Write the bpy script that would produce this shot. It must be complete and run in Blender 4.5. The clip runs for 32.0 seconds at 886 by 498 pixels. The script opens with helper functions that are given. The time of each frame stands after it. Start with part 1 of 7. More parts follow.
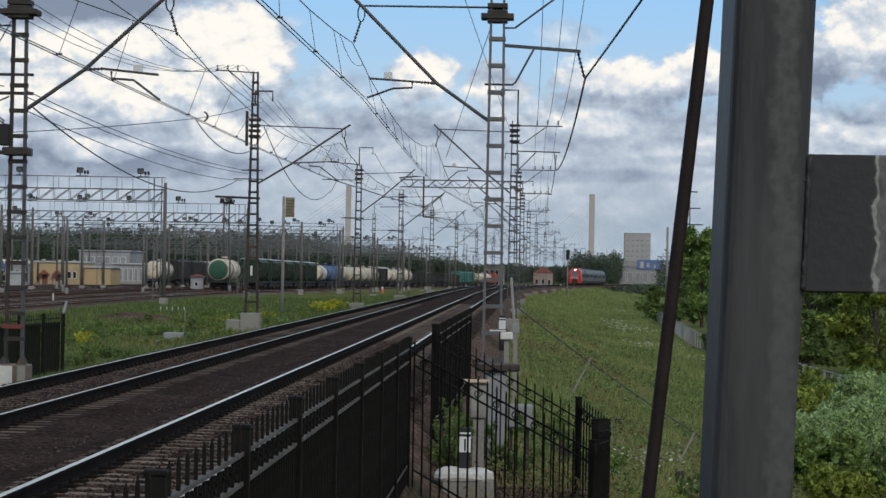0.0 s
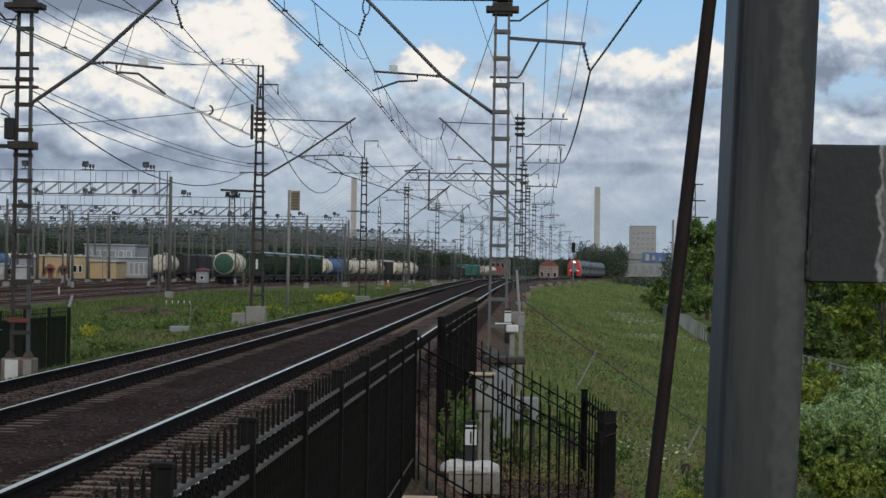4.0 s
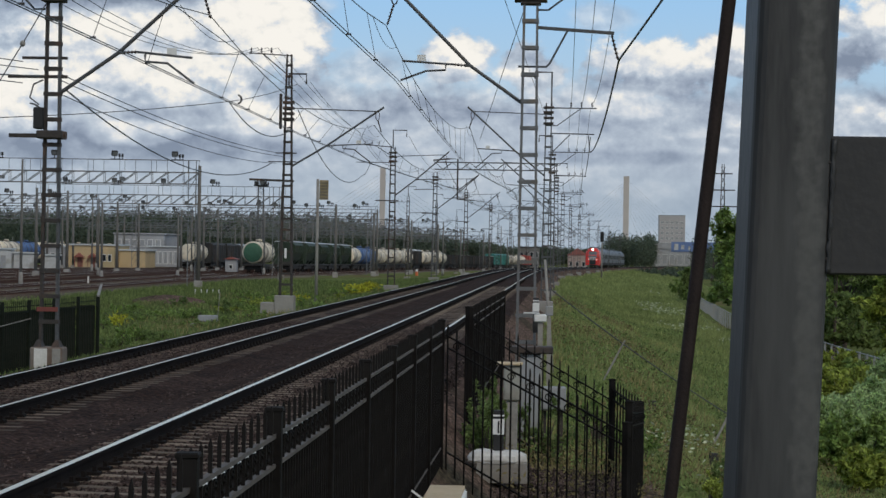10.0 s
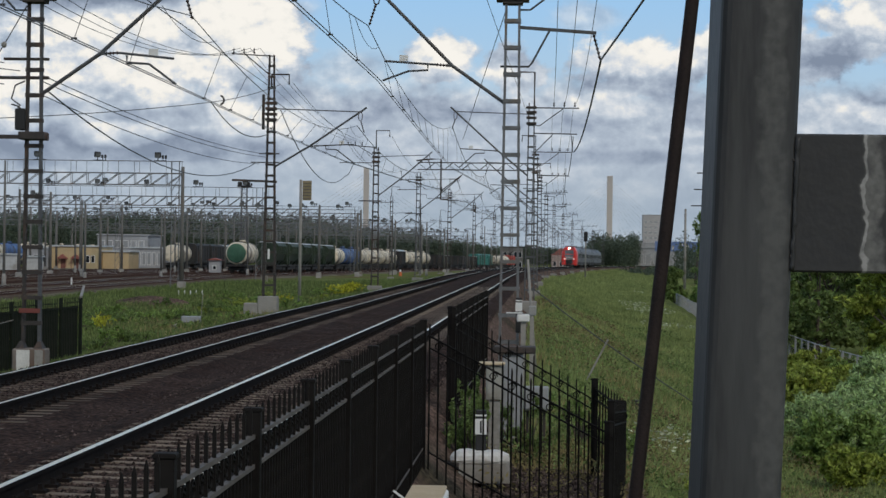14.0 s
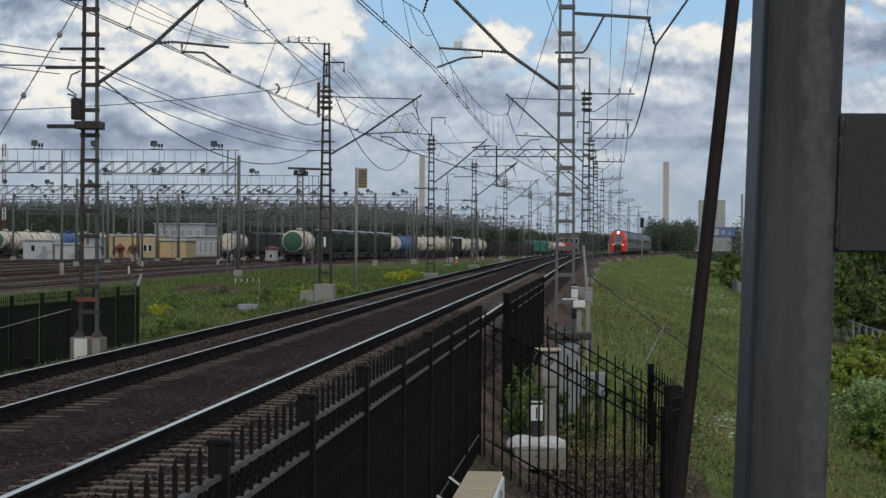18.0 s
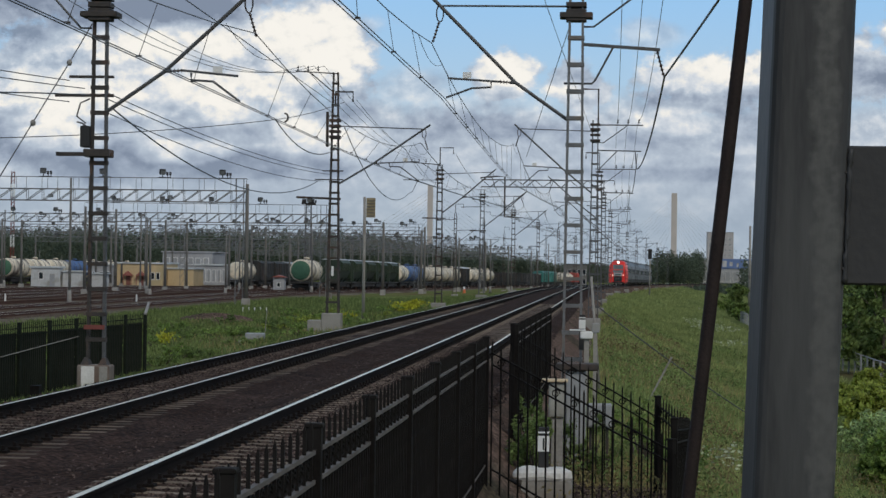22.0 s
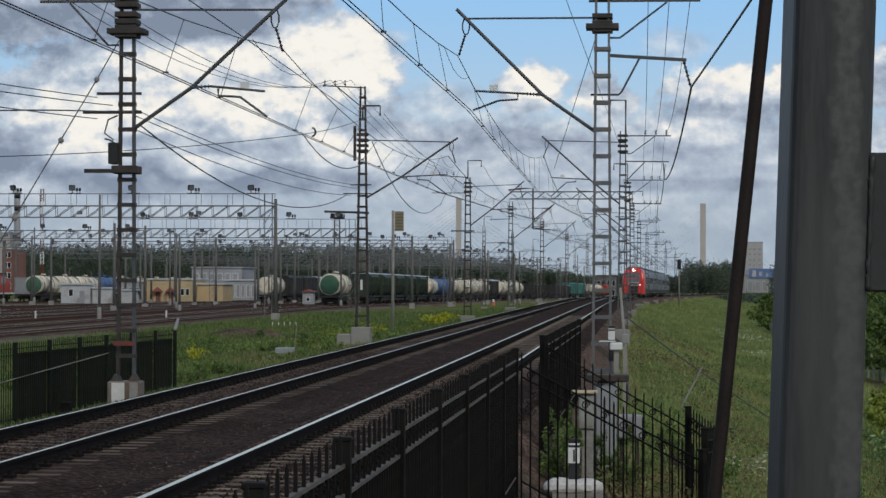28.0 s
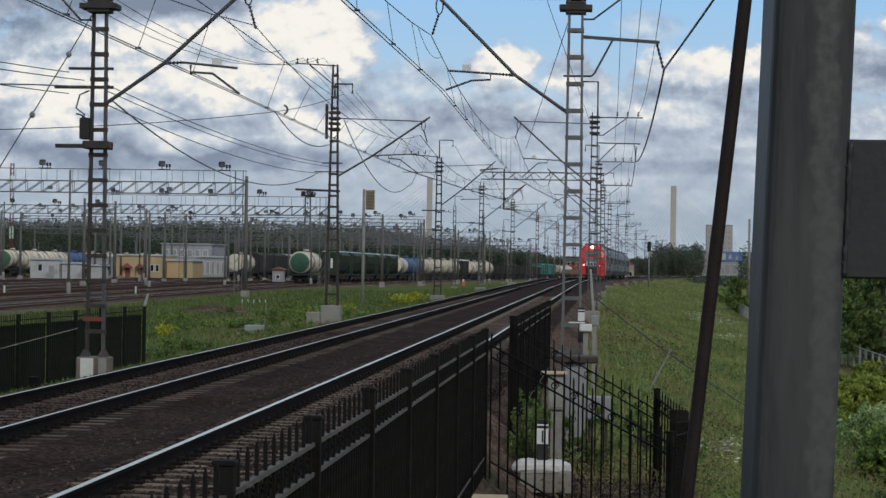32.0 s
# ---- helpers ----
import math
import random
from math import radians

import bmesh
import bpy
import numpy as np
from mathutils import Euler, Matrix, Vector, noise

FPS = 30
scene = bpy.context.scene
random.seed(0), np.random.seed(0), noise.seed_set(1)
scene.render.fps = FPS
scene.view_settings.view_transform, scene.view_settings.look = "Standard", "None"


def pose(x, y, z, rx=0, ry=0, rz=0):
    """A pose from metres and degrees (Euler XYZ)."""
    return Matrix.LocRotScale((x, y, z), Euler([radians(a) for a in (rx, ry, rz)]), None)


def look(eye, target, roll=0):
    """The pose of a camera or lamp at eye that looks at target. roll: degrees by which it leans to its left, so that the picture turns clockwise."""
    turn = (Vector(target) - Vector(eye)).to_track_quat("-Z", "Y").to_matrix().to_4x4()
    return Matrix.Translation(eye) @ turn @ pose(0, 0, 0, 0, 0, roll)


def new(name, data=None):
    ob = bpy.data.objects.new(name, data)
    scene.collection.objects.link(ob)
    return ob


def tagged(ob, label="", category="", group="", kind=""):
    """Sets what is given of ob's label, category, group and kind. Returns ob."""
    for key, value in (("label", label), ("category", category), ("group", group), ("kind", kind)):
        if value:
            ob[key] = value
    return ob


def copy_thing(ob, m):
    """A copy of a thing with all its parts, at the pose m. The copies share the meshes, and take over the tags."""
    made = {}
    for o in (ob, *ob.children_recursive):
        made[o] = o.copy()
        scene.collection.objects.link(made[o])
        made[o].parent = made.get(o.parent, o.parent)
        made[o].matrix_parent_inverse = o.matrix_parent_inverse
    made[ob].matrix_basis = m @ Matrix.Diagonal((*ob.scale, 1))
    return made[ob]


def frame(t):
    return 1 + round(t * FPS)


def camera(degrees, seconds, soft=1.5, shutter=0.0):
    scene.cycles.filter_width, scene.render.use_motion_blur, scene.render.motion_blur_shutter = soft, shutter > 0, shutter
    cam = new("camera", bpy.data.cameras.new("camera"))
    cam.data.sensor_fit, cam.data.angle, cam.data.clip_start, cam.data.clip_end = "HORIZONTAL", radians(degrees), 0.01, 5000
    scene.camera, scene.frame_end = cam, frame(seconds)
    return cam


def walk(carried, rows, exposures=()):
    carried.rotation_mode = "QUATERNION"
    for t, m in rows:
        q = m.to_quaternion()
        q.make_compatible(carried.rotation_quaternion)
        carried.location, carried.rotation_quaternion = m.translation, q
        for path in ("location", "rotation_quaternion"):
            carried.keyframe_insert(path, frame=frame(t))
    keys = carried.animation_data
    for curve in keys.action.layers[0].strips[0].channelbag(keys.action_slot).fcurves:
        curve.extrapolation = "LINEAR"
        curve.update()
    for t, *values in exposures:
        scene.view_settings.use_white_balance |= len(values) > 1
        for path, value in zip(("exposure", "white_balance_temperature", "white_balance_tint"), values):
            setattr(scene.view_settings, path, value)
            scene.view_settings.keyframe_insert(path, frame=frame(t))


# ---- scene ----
cam = camera(21.5, 32.0, soft=1.5)
# t, x, z, pitch, roll, yaw: a hand-held camera that pans over the line
PATH = [
    (0.0, 0.000, 2.100, 0.491, -1.000, 2.094),
    (0.5, 0.001, 2.100, 0.764, -0.995, 2.072),
    (1.0, -0.000, 2.100, 0.753, -0.858, 2.297),
    (1.5, 0.002, 2.100, 0.602, -0.818, 2.584),
    (2.0, -0.000, 2.099, 0.756, -0.851, 2.721),
    (2.5, -0.001, 2.099, 0.783, -0.980, 2.561),
    (3.0, -0.001, 2.098, 0.568, -0.988, 2.267),
    (3.5, 0.002, 2.099, 0.520, -0.941, 2.134),
    (4.0, 0.002, 2.097, 0.319, -0.876, 2.230),
    (4.5, 0.001, 2.098, 0.303, -0.769, 2.359),
    (6.5, 0.000, 2.099, 0.333, -0.803, 2.455),
    (7.0, -0.001, 2.099, 0.149, -0.742, 2.518),
    (7.5, -0.000, 2.097, 0.050, -0.790, 2.572),
    (8.0, -0.000, 2.098, 0.044, -0.776, 2.585),
    (8.5, -0.002, 2.098, 0.124, -0.792, 2.581),
    (9.0, -0.001, 2.098, 0.044, -0.728, 2.595),
    (9.5, 0.002, 2.099, -0.068, -0.833, 2.809),
    (10.0, 0.015, 2.101, 0.045, -0.913, 2.936),
    (10.5, 0.029, 2.100, 0.107, -0.865, 2.679),
    (11.0, 0.034, 2.099, -0.017, -0.765, 2.316),
    (11.5, 0.034, 2.098, 0.031, -0.806, 2.121),
    (12.0, 0.035, 2.099, 0.050, -0.833, 2.109),
    (12.5, 0.039, 2.099, -0.020, -0.793, 2.138),
    (13.0, 0.045, 2.099, -0.025, -0.688, 2.268),
    (13.5, 0.043, 2.099, 0.077, -0.725, 2.434),
    (15.5, 0.054, 2.098, -0.219, -0.487, 2.939),
    (16.0, 0.062, 2.096, -0.337, -0.401, 3.351),
    (16.5, 0.058, 2.097, -0.403, -0.229, 3.755),
    (17.0, 0.060, 2.093, -0.597, -0.154, 3.875),
    (17.5, 0.062, 2.094, -0.442, -0.195, 3.953),
    (18.0, 0.062, 2.092, -0.275, -0.394, 3.919),
    (18.5, 0.062, 2.094, -0.179, -0.339, 3.787),
    (19.0, 0.061, 2.093, -0.111, -0.248, 3.687),
    (19.5, 0.062, 2.091, -0.102, -0.186, 3.539),
    (20.0, 0.063, 2.091, -0.049, -0.332, 3.568),
    (20.5, 0.062, 2.091, 0.098, -0.458, 3.716),
    (21.0, 0.062, 2.092, 0.343, -0.509, 3.893),
    (21.5, 0.062, 2.093, 0.437, -0.536, 4.060),
    (22.0, 0.062, 2.092, 0.460, -0.772, 4.110),
    (22.5, 0.062, 2.092, 0.506, -0.766, 4.212),
    (23.0, 0.064, 2.093, 0.698, -0.149, 4.618),
    (23.5, 0.067, 2.096, 0.807, 0.273, 4.885),
    (24.0, 0.068, 2.095, 0.671, 0.196, 4.880),
    (24.5, 0.066, 2.095, 0.922, 0.014, 4.781),
    (26.5, 0.066, 2.088, 0.692, -0.225, 4.586),
    (27.0, 0.066, 2.089, 0.712, -0.232, 4.839),
    (27.5, 0.070, 2.087, 0.785, -0.156, 4.887),
    (28.0, 0.072, 2.090, 0.771, -0.155, 4.825),
    (28.5, 0.072, 2.089, 1.079, -0.112, 5.090),
    (29.0, 0.073, 2.089, 1.371, -0.064, 5.465),
    (29.5, 0.072, 2.089, 1.350, -0.063, 5.655),
    (30.0, 0.071, 2.088, 1.059, -0.176, 5.415),
    (30.5, 0.073, 2.087, 0.663, -0.564, 5.070),
    (31.0, 0.068, 2.090, 0.511, -0.893, 4.586),
    (31.5, 0.063, 2.090, 0.359, -0.887, 4.309),
    (32.0, 0.061, 2.093, 0.272, -0.853, 4.090),
]
walk(cam, [(t, pose(x, 0, z, 90 + pitch, roll, yaw)) for t, x, z, pitch, roll, yaw in PATH], exposures=[(0.0, 0.1), (1.5, 0.0), (32.0, 0.0)])

# ---- light: broken cloud with the sun veiled behind the camera ----
SUN_AZ, SUN_EL = radians(152), radians(38)


def sky():
    world = bpy.data.worlds.new("sky")
    scene.world = world
    world.use_nodes = True
    nt = world.node_tree
    nt.nodes.clear()
    N, L = nt.nodes.new, nt.links.new

    def math_node(op, a, b=None, c=None):
        n = N("ShaderNodeMath")
        n.operation = op
        for i, v in enumerate((a, b, c)):
            if v is None:
                continue
            if isinstance(v, (int, float)):
                n.inputs[i].default_value = v
            else:
                L(v, n.inputs[i])
        return n.outputs[0]

    def smooth(v, lo, hi):
        n = N("ShaderNodeMapRange")
        n.interpolation_type = "SMOOTHSTEP"
        L(v, n.inputs["Value"])
        n.inputs["From Min"].default_value, n.inputs["From Max"].default_value = lo, hi
        return n.outputs["Result"]

    def mix(fac, a, b):
        n = N("ShaderNodeMix")
        n.data_type = "RGBA"
        L(fac, n.inputs["Factor"])
        for s, v in ((n.inputs["A"], a), (n.inputs["B"], b)):
            if isinstance(v, tuple):
                s.default_value = (*v, 1)
            else:
                L(v, s)
        return n.outputs["Result"]

    way = N("ShaderNodeTexCoord").outputs["Generated"]
    sep = N("ShaderNodeSeparateXYZ")
    L(way, sep.inputs[0])
    az = math_node("ARCTAN2", sep.outputs["X"], sep.outputs["Y"])
    el = math_node("ARCSINE", sep.outputs["Z"])
    flat = N("ShaderNodeCombineXYZ")
    L(az, flat.inputs[0]), L(el, flat.inputs[1])
    # the noise that shapes clouds, drawn out along the horizon
    wide = N("ShaderNodeVectorMath")
    wide.operation = "MULTIPLY"
    L(flat.outputs[0], wide.inputs[0])
    wide.inputs[1].default_value = (1.0, 1.25, 1.0)

    def fbm(scale, shift, detail=8, rough=0.6):
        add = N("ShaderNodeVectorMath")
        L(wide.outputs[0], add.inputs[0])
        add.inputs[1].default_value = shift
        n = N("ShaderNodeTexNoise")
        L(add.outputs[0], n.inputs["Vector"])
        n.inputs["Scale"].default_value, n.inputs["Detail"].default_value, n.inputs["Roughness"].default_value = scale, detail, rough
        return n.outputs["Fac"]

    billow = math_node("SUBTRACT", fbm(48, (3.1, 0.4, 0), 9, 0.6), 0.5)

    def blob(a, e, wa, we, gain, soft=0.13, rough=2.3):
        """A heap of cloud: its middle and half widths in degrees."""
        da = math_node("DIVIDE", math_node("SUBTRACT", az, radians(a)), radians(wa))
        de = math_node("DIVIDE", math_node("SUBTRACT", el, radians(e)), radians(we))
        d = math_node("SQRT", math_node("ADD", math_node("MULTIPLY", da, da), math_node("MULTIPLY", de, de)))
        d = math_node("ADD", d, math_node("MULTIPLY", billow, rough))
        return math_node("MULTIPLY", smooth(d, 1.0 + soft, 1.0 - soft), gain)

    def heap(rows, soft=0.13, rough=2.3):
        out = blob(*rows[0], soft, rough)
        for r in rows[1:]:
            out = math_node("MAXIMUM", out, blob(*r, soft, rough))
        return out

    clear = N("ShaderNodeTexSky")
    clear.sky_type = "NISHITA"
    clear.sun_disc = False
    clear.sun_elevation, clear.sun_rotation = SUN_EL, SUN_AZ
    dim = N("ShaderNodeVectorMath")
    dim.operation = "SCALE"
    L(clear.outputs[0], dim.inputs[0])
    dim.inputs["Scale"].default_value = 0.085
    blue = mix(smooth(el, radians(8), radians(2.5)), (0.285, 0.565, 0.92), (0.45, 0.61, 0.76))
    tint = N("ShaderNodeMix")
    tint.data_type = "RGBA"
    tint.inputs["Factor"].default_value = 0.85
    L(dim.outputs[0], tint.inputs["A"]), L(blue, tint.inputs["B"])

    # broken cloud all round, cloud banks low down, clear above the line
    away = smooth(math_node("ABSOLUTE", math_node("ADD", az, radians(3))), radians(15), radians(26))
    high = smooth(el, radians(10), radians(18))
    cover = math_node("MULTIPLY", smooth(fbm(6, (0.37, 0.9, 0)), 0.36, 0.56), math_node("MAXIMUM", away, high))
    bank = smooth(math_node("ADD", el, math_node("MULTIPLY", billow, radians(1.6))), radians(4.6), radians(3.6))
    body = heap(soft=0.2, rows=[(-10.0, 5.0, 4.0, 1.75, 1.0), (-13.6, 4.4, 2.6, 1.7, 0.95), (-7.2, 5.35, 1.25, 1.25, 1.0), (-2.7, 4.75, 1.0, 0.6, 1.0), (-0.9, 4.4, 0.9, 0.6, 1.0), (2.4, 4.55, 1.7, 0.8, 1.0), (4.0, 4.9, 1.2, 0.6, 1.0),
                 (8.3, 5.7, 1.9, 1.1, 1.0), (11.5, 5.2, 2.2, 1.5, 1.0), (-11.0, 6.7, 3.4, 0.75, 1.0), (-14.6, 6.4, 1.9, 0.75, 1.0), (-8.2, 6.4, 1.0, 0.5, 0.8), (6.0, 4.8, 1.4, 0.8, 1.0)])
    wisps = heap([(0.9, 5.75, 0.8, 0.3, 0.55), (-6.2, 5.9, 0.5, 0.25, 0.6), (-4.8, 4.4, 1.0, 0.5, 0.7)], 0.5)
    cover = math_node("MAXIMUM", math_node("MAXIMUM", cover, bank), math_node("MAXIMUM", body, wisps))
    # lit tops and shaded bases
    lit = math_node("SUBTRACT", fbm(38, (5.2, 1.3, 0), 10, 0.6), 0.5)
    bright = heap([(-10.6, 4.75, 3.2, 0.95, 1.0), (-7.7, 5.3, 1.5, 1.1, 1.0), (-12.6, 4.3, 2.3, 0.9, 1.0), (-2.7, 4.95, 0.95, 0.42, 1.0), (2.2, 4.8, 1.5, 0.5, 0.9), (4.1, 5.1, 0.9, 0.35, 0.9), (8.3, 6.0, 1.7, 0.65, 1.0),
                   (-13.4, 3.0, 1.0, 0.45, 0.9), (-10.5, 2.75, 1.2, 0.3, 0.8), (-7.8, 3.4, 0.7, 0.45, 0.9), (-6.9, 3.1, 1.5, 0.4, 0.55), (-1.0, 4.1, 1.2, 0.4, 0.45), (1.7, 3.6, 1.1, 0.35, 0.5), (9.0, 3.4, 1.5, 0.3, 0.7), (5.0, 3.0, 1.2, 0.3, 0.4), (-9.4, 3.9, 0.9, 0.45, 0.7)], 0.26, 2.1)
    dark = heap([(-12.2, 6.35, 3.2, 0.6, 1.4), (-15.0, 6.0, 1.7, 0.75, 1.3), (-9.2, 6.6, 1.5, 0.4, 1.1), (-15.9, 3.0, 1.1, 0.7, 1.1), (-11.6, 3.6, 1.3, 0.3, 0.45), (-9.6, 3.2, 1.2, 0.3, 0.5), (-6.8, 4.0, 0.9, 0.5, 0.3), (-12.9, 2.5, 2.2, 0.5, 1.0), (-9.2, 2.4, 2.2, 0.4, 0.9),
                 (7.9, 4.7, 2.2, 0.6, 0.8), (3.6, 4.0, 1.5, 0.4, 0.7), (-4.0, 3.5, 1.6, 0.4, 0.5), (0.6, 3.2, 1.3, 0.3, 0.4), (9.6, 2.9, 2.0, 0.3, 0.5), (1.0, 2.35, 3.0, 0.16, 0.5), (3.8, 2.75, 1.2, 0.12, 0.45)], 0.55, 2.2)
    # heaped tops catch the light, their undersides do not
    relief = math_node("SUBTRACT", fbm(20, (1.7, 2.3, 0), 8, 0.55), fbm(20, (1.702, 2.3085, 0), 8, 0.55))
    puffs = math_node("SUBTRACT", fbm(55, (4.4, 0.7, 0), 8, 0.55), fbm(55, (4.401, 0.7036, 0), 8, 0.55))
    lit = math_node("ADD", math_node("MULTIPLY", lit, 0.7), math_node("ADD", math_node("MULTIPLY", relief, 1.8), math_node("MULTIPLY", puffs, 1.3)))
    lit = math_node("MULTIPLY", lit, math_node("ADD", math_node("MULTIPLY", smooth(el, radians(1.5), radians(4.5)), 0.55), 0.45))
    level = math_node("ADD", math_node("ADD", math_node("MULTIPLY", lit, 1.15), 0.5), math_node("MULTIPLY", bright, 0.42))
    level = math_node("SUBTRACT", level, math_node("MULTIPLY", dark, 0.44))
    ramp = N("ShaderNodeValToRGB")
    L(level, ramp.inputs[0])
    cr = ramp.color_ramp
    cr.elements[0].position, cr.elements[0].color = 0.0, (0.22, 0.27, 0.36, 1)
    cr.elements[1].position, cr.elements[1].color = 1.0, (0.93, 0.90, 0.84, 1)
    for p, c in ((0.25, (0.33, 0.39, 0.49)), (0.5, (0.46, 0.53, 0.62)), (0.72, (0.66, 0.70, 0.75)), (0.88, (0.87, 0.85, 0.80))):
        cr.elements.new(p).color = (*c, 1)
    # a pale veil near the horizon
    sky_colour = mix(cover, tint.outputs["Result"], ramp.outputs[0])
    sky_colour = mix(math_node("MULTIPLY", smooth(el, radians(2.8), radians(0.4)), 0.7), sky_colour, (0.325, 0.405, 0.49))
    # unseen sky overhead dimmed to hold down the light on the ground
    over = N("ShaderNodeVectorMath")
    over.operation = "SCALE"
    L(sky_colour, over.inputs[0])
    L(math_node("SUBTRACT", 1.0, math_node("MULTIPLY", smooth(el, radians(10), radians(38)), 0.42)), over.inputs["Scale"])
    sky_colour = over.outputs[0]
    bg = N("ShaderNodeBackground")
    L(sky_colour, bg.inputs[0])
    bg.inputs[1].default_value = 1.0
    out = N("ShaderNodeOutputWorld")
    L(bg.outputs[0], out.inputs[0])


sky()
sun = new("sun", bpy.data.lights.new("sun", "SUN"))
sun.data.energy, sun.data.angle, sun.data.color = 1.2, radians(14), (1.0, 0.91, 0.76)
sun.matrix_world = look((0, 0, 0), (-math.sin(SUN_AZ) * math.cos(SUN_EL), -math.cos(SUN_AZ) * math.cos(SUN_EL), -math.sin(SUN_EL)))

# ---- materials ----


def material(name, a, b, rough=0.7, scale=4.0, bump=0.2, metal=0.0, fine=60.0, spread=0.5, vary=0.0, stain=None, local=True, spec=None, cells=0.0, stretch=None):
    """Two colours mixed by a coarse and a fine noise, with relief; stain: a third colour in patches; vary: change from object to object."""
    m = bpy.data.materials.new(name)
    m.use_nodes = True
    nt = m.node_tree
    N, L = nt.nodes.new, nt.links.new
    p = nt.nodes["Principled BSDF"]
    tc = N("ShaderNodeTexCoord")
    where = tc.outputs["Object"]
    if not local:
        where = N("ShaderNodeNewGeometry").outputs["Position"]
    if stretch:
        pull = N("ShaderNodeVectorMath")
        pull.operation = "MULTIPLY"
        L(where, pull.inputs[0])
        pull.inputs[1].default_value = stretch
        where = pull.outputs[0]

    def noise_at(s, d=4):
        n = N("ShaderNodeTexNoise")
        L(where, n.inputs["Vector"])
        n.inputs["Scale"].default_value, n.inputs["Detail"].default_value = s, d
        return n.outputs["Fac"]

    big, small = noise_at(scale), noise_at(fine, 6)
    mixer = N("ShaderNodeMath")
    mixer.operation = "MULTIPLY_ADD"
    L(small, mixer.inputs[0])
    mixer.inputs[1].default_value = spread
    half = N("ShaderNodeMath")
    half.operation = "MULTIPLY"
    L(big, half.inputs[0])
    half.inputs[1].default_value = 1 - spread
    L(half.outputs[0], mixer.inputs[2])
    r = N("ShaderNodeValToRGB")
    L(mixer.outputs[0], r.inputs[0])
    r.color_ramp.elements[0].position, r.color_ramp.elements[0].color = 0.36, (*a, 1)
    r.color_ramp.elements[1].position, r.color_ramp.elements[1].color = 0.64, (*b, 1)
    colour = r.outputs[0]
    if stain:
        s = N("ShaderNodeMapRange")
        L(noise_at(scale * 0.45, 5), s.inputs["Value"])
        s.inputs["From Min"].default_value, s.inputs["From Max"].default_value = 0.52, 0.66
        mx = N("ShaderNodeMix")
        mx.data_type = "RGBA"
        L(s.outputs["Result"], mx.inputs["Factor"]), L(colour, mx.inputs["A"])
        mx.inputs["B"].default_value = (*stain, 1)
        colour = mx.outputs["Result"]
    if cells:
        vor = N("ShaderNodeTexVoronoi")
        L(where, vor.inputs["Vector"])
        vor.inputs["Scale"].default_value = cells
        tone = N("ShaderNodeSeparateColor")
        L(vor.outputs["Color"], tone.inputs[0])
        # each stone darkens towards its edge: shade of the gaps painted into the colour
        gap = N("ShaderNodeMapRange")
        L(vor.outputs["Distance"], gap.inputs["Value"])
        gap.inputs["From Min"].default_value, gap.inputs["From Max"].default_value = 0.75, 0.25
        gap.inputs["To Min"].default_value, gap.inputs["To Max"].default_value = 0.35, 1.0
        stone = N("ShaderNodeMapRange")
        L(tone.outputs[0], stone.inputs["Value"])
        stone.inputs["To Min"].default_value, stone.inputs["To Max"].default_value = 0.45, 1.7
        both = N("ShaderNodeMath")
        both.operation = "MULTIPLY"
        L(gap.outputs["Result"], both.inputs[0]), L(stone.outputs["Result"], both.inputs[1])
        shade = N("ShaderNodeHueSaturation")
        L(both.outputs[0], shade.inputs["Value"]), L(colour, shade.inputs["Color"])
        colour = shade.outputs["Color"]
        small = gap.outputs["Result"]
    if vary:
        info = N("ShaderNodeObjectInfo")
        hsv = N("ShaderNodeHueSaturation")
        mr = N("ShaderNodeMapRange")
        L(info.outputs["Random"], mr.inputs["Value"])
        mr.inputs["To Min"].default_value, mr.inputs["To Max"].default_value = 1 - vary, 1 + vary
        L(mr.outputs["Result"], hsv.inputs["Value"]), L(colour, hsv.inputs["Color"])
        colour = hsv.outputs["Color"]
    L(colour, p.inputs["Base Color"])
    rr = N("ShaderNodeMapRange")
    L(small, rr.inputs["Value"])
    rr.inputs["To Min"].default_value, rr.inputs["To Max"].default_value = max(0.05, rough - 0.12), min(1, rough + 0.12)
    L(rr.outputs["Result"], p.inputs["Roughness"])
    p.inputs["Metallic"].default_value = metal
    if spec is not None:
        p.inputs["Specular IOR Level"].default_value = spec
    if bump:
        bp = N("ShaderNodeBump")
        L(small, bp.inputs["Height"])
        bp.inputs["Strength"].default_value, bp.inputs["Distance"].default_value = bump, 0.02
        L(bp.outputs[0], p.inputs["Normal"])
    return m


def by_island(m, low, high):
    """Let each loose piece of a mesh be lighter or darker; gives back the colour."""
    nt = m.node_tree
    p = nt.nodes["Principled BSDF"]
    geo = nt.nodes.new("ShaderNodeNewGeometry")
    hsv = nt.nodes.new("ShaderNodeHueSaturation")
    mr = nt.nodes.new("ShaderNodeMapRange")
    mr.inputs["To Min"].default_value, mr.inputs["To Max"].default_value = low, high
    nt.links.new(geo.outputs["Random Per Island"], mr.inputs["Value"])
    src = p.inputs["Base Color"].links[0].from_socket
    nt.links.new(mr.outputs["Result"], hsv.inputs["Value"])
    nt.links.new(src, hsv.inputs["Color"])
    nt.links.new(hsv.outputs["Color"], p.inputs["Base Color"])
    return hsv.outputs["Color"]


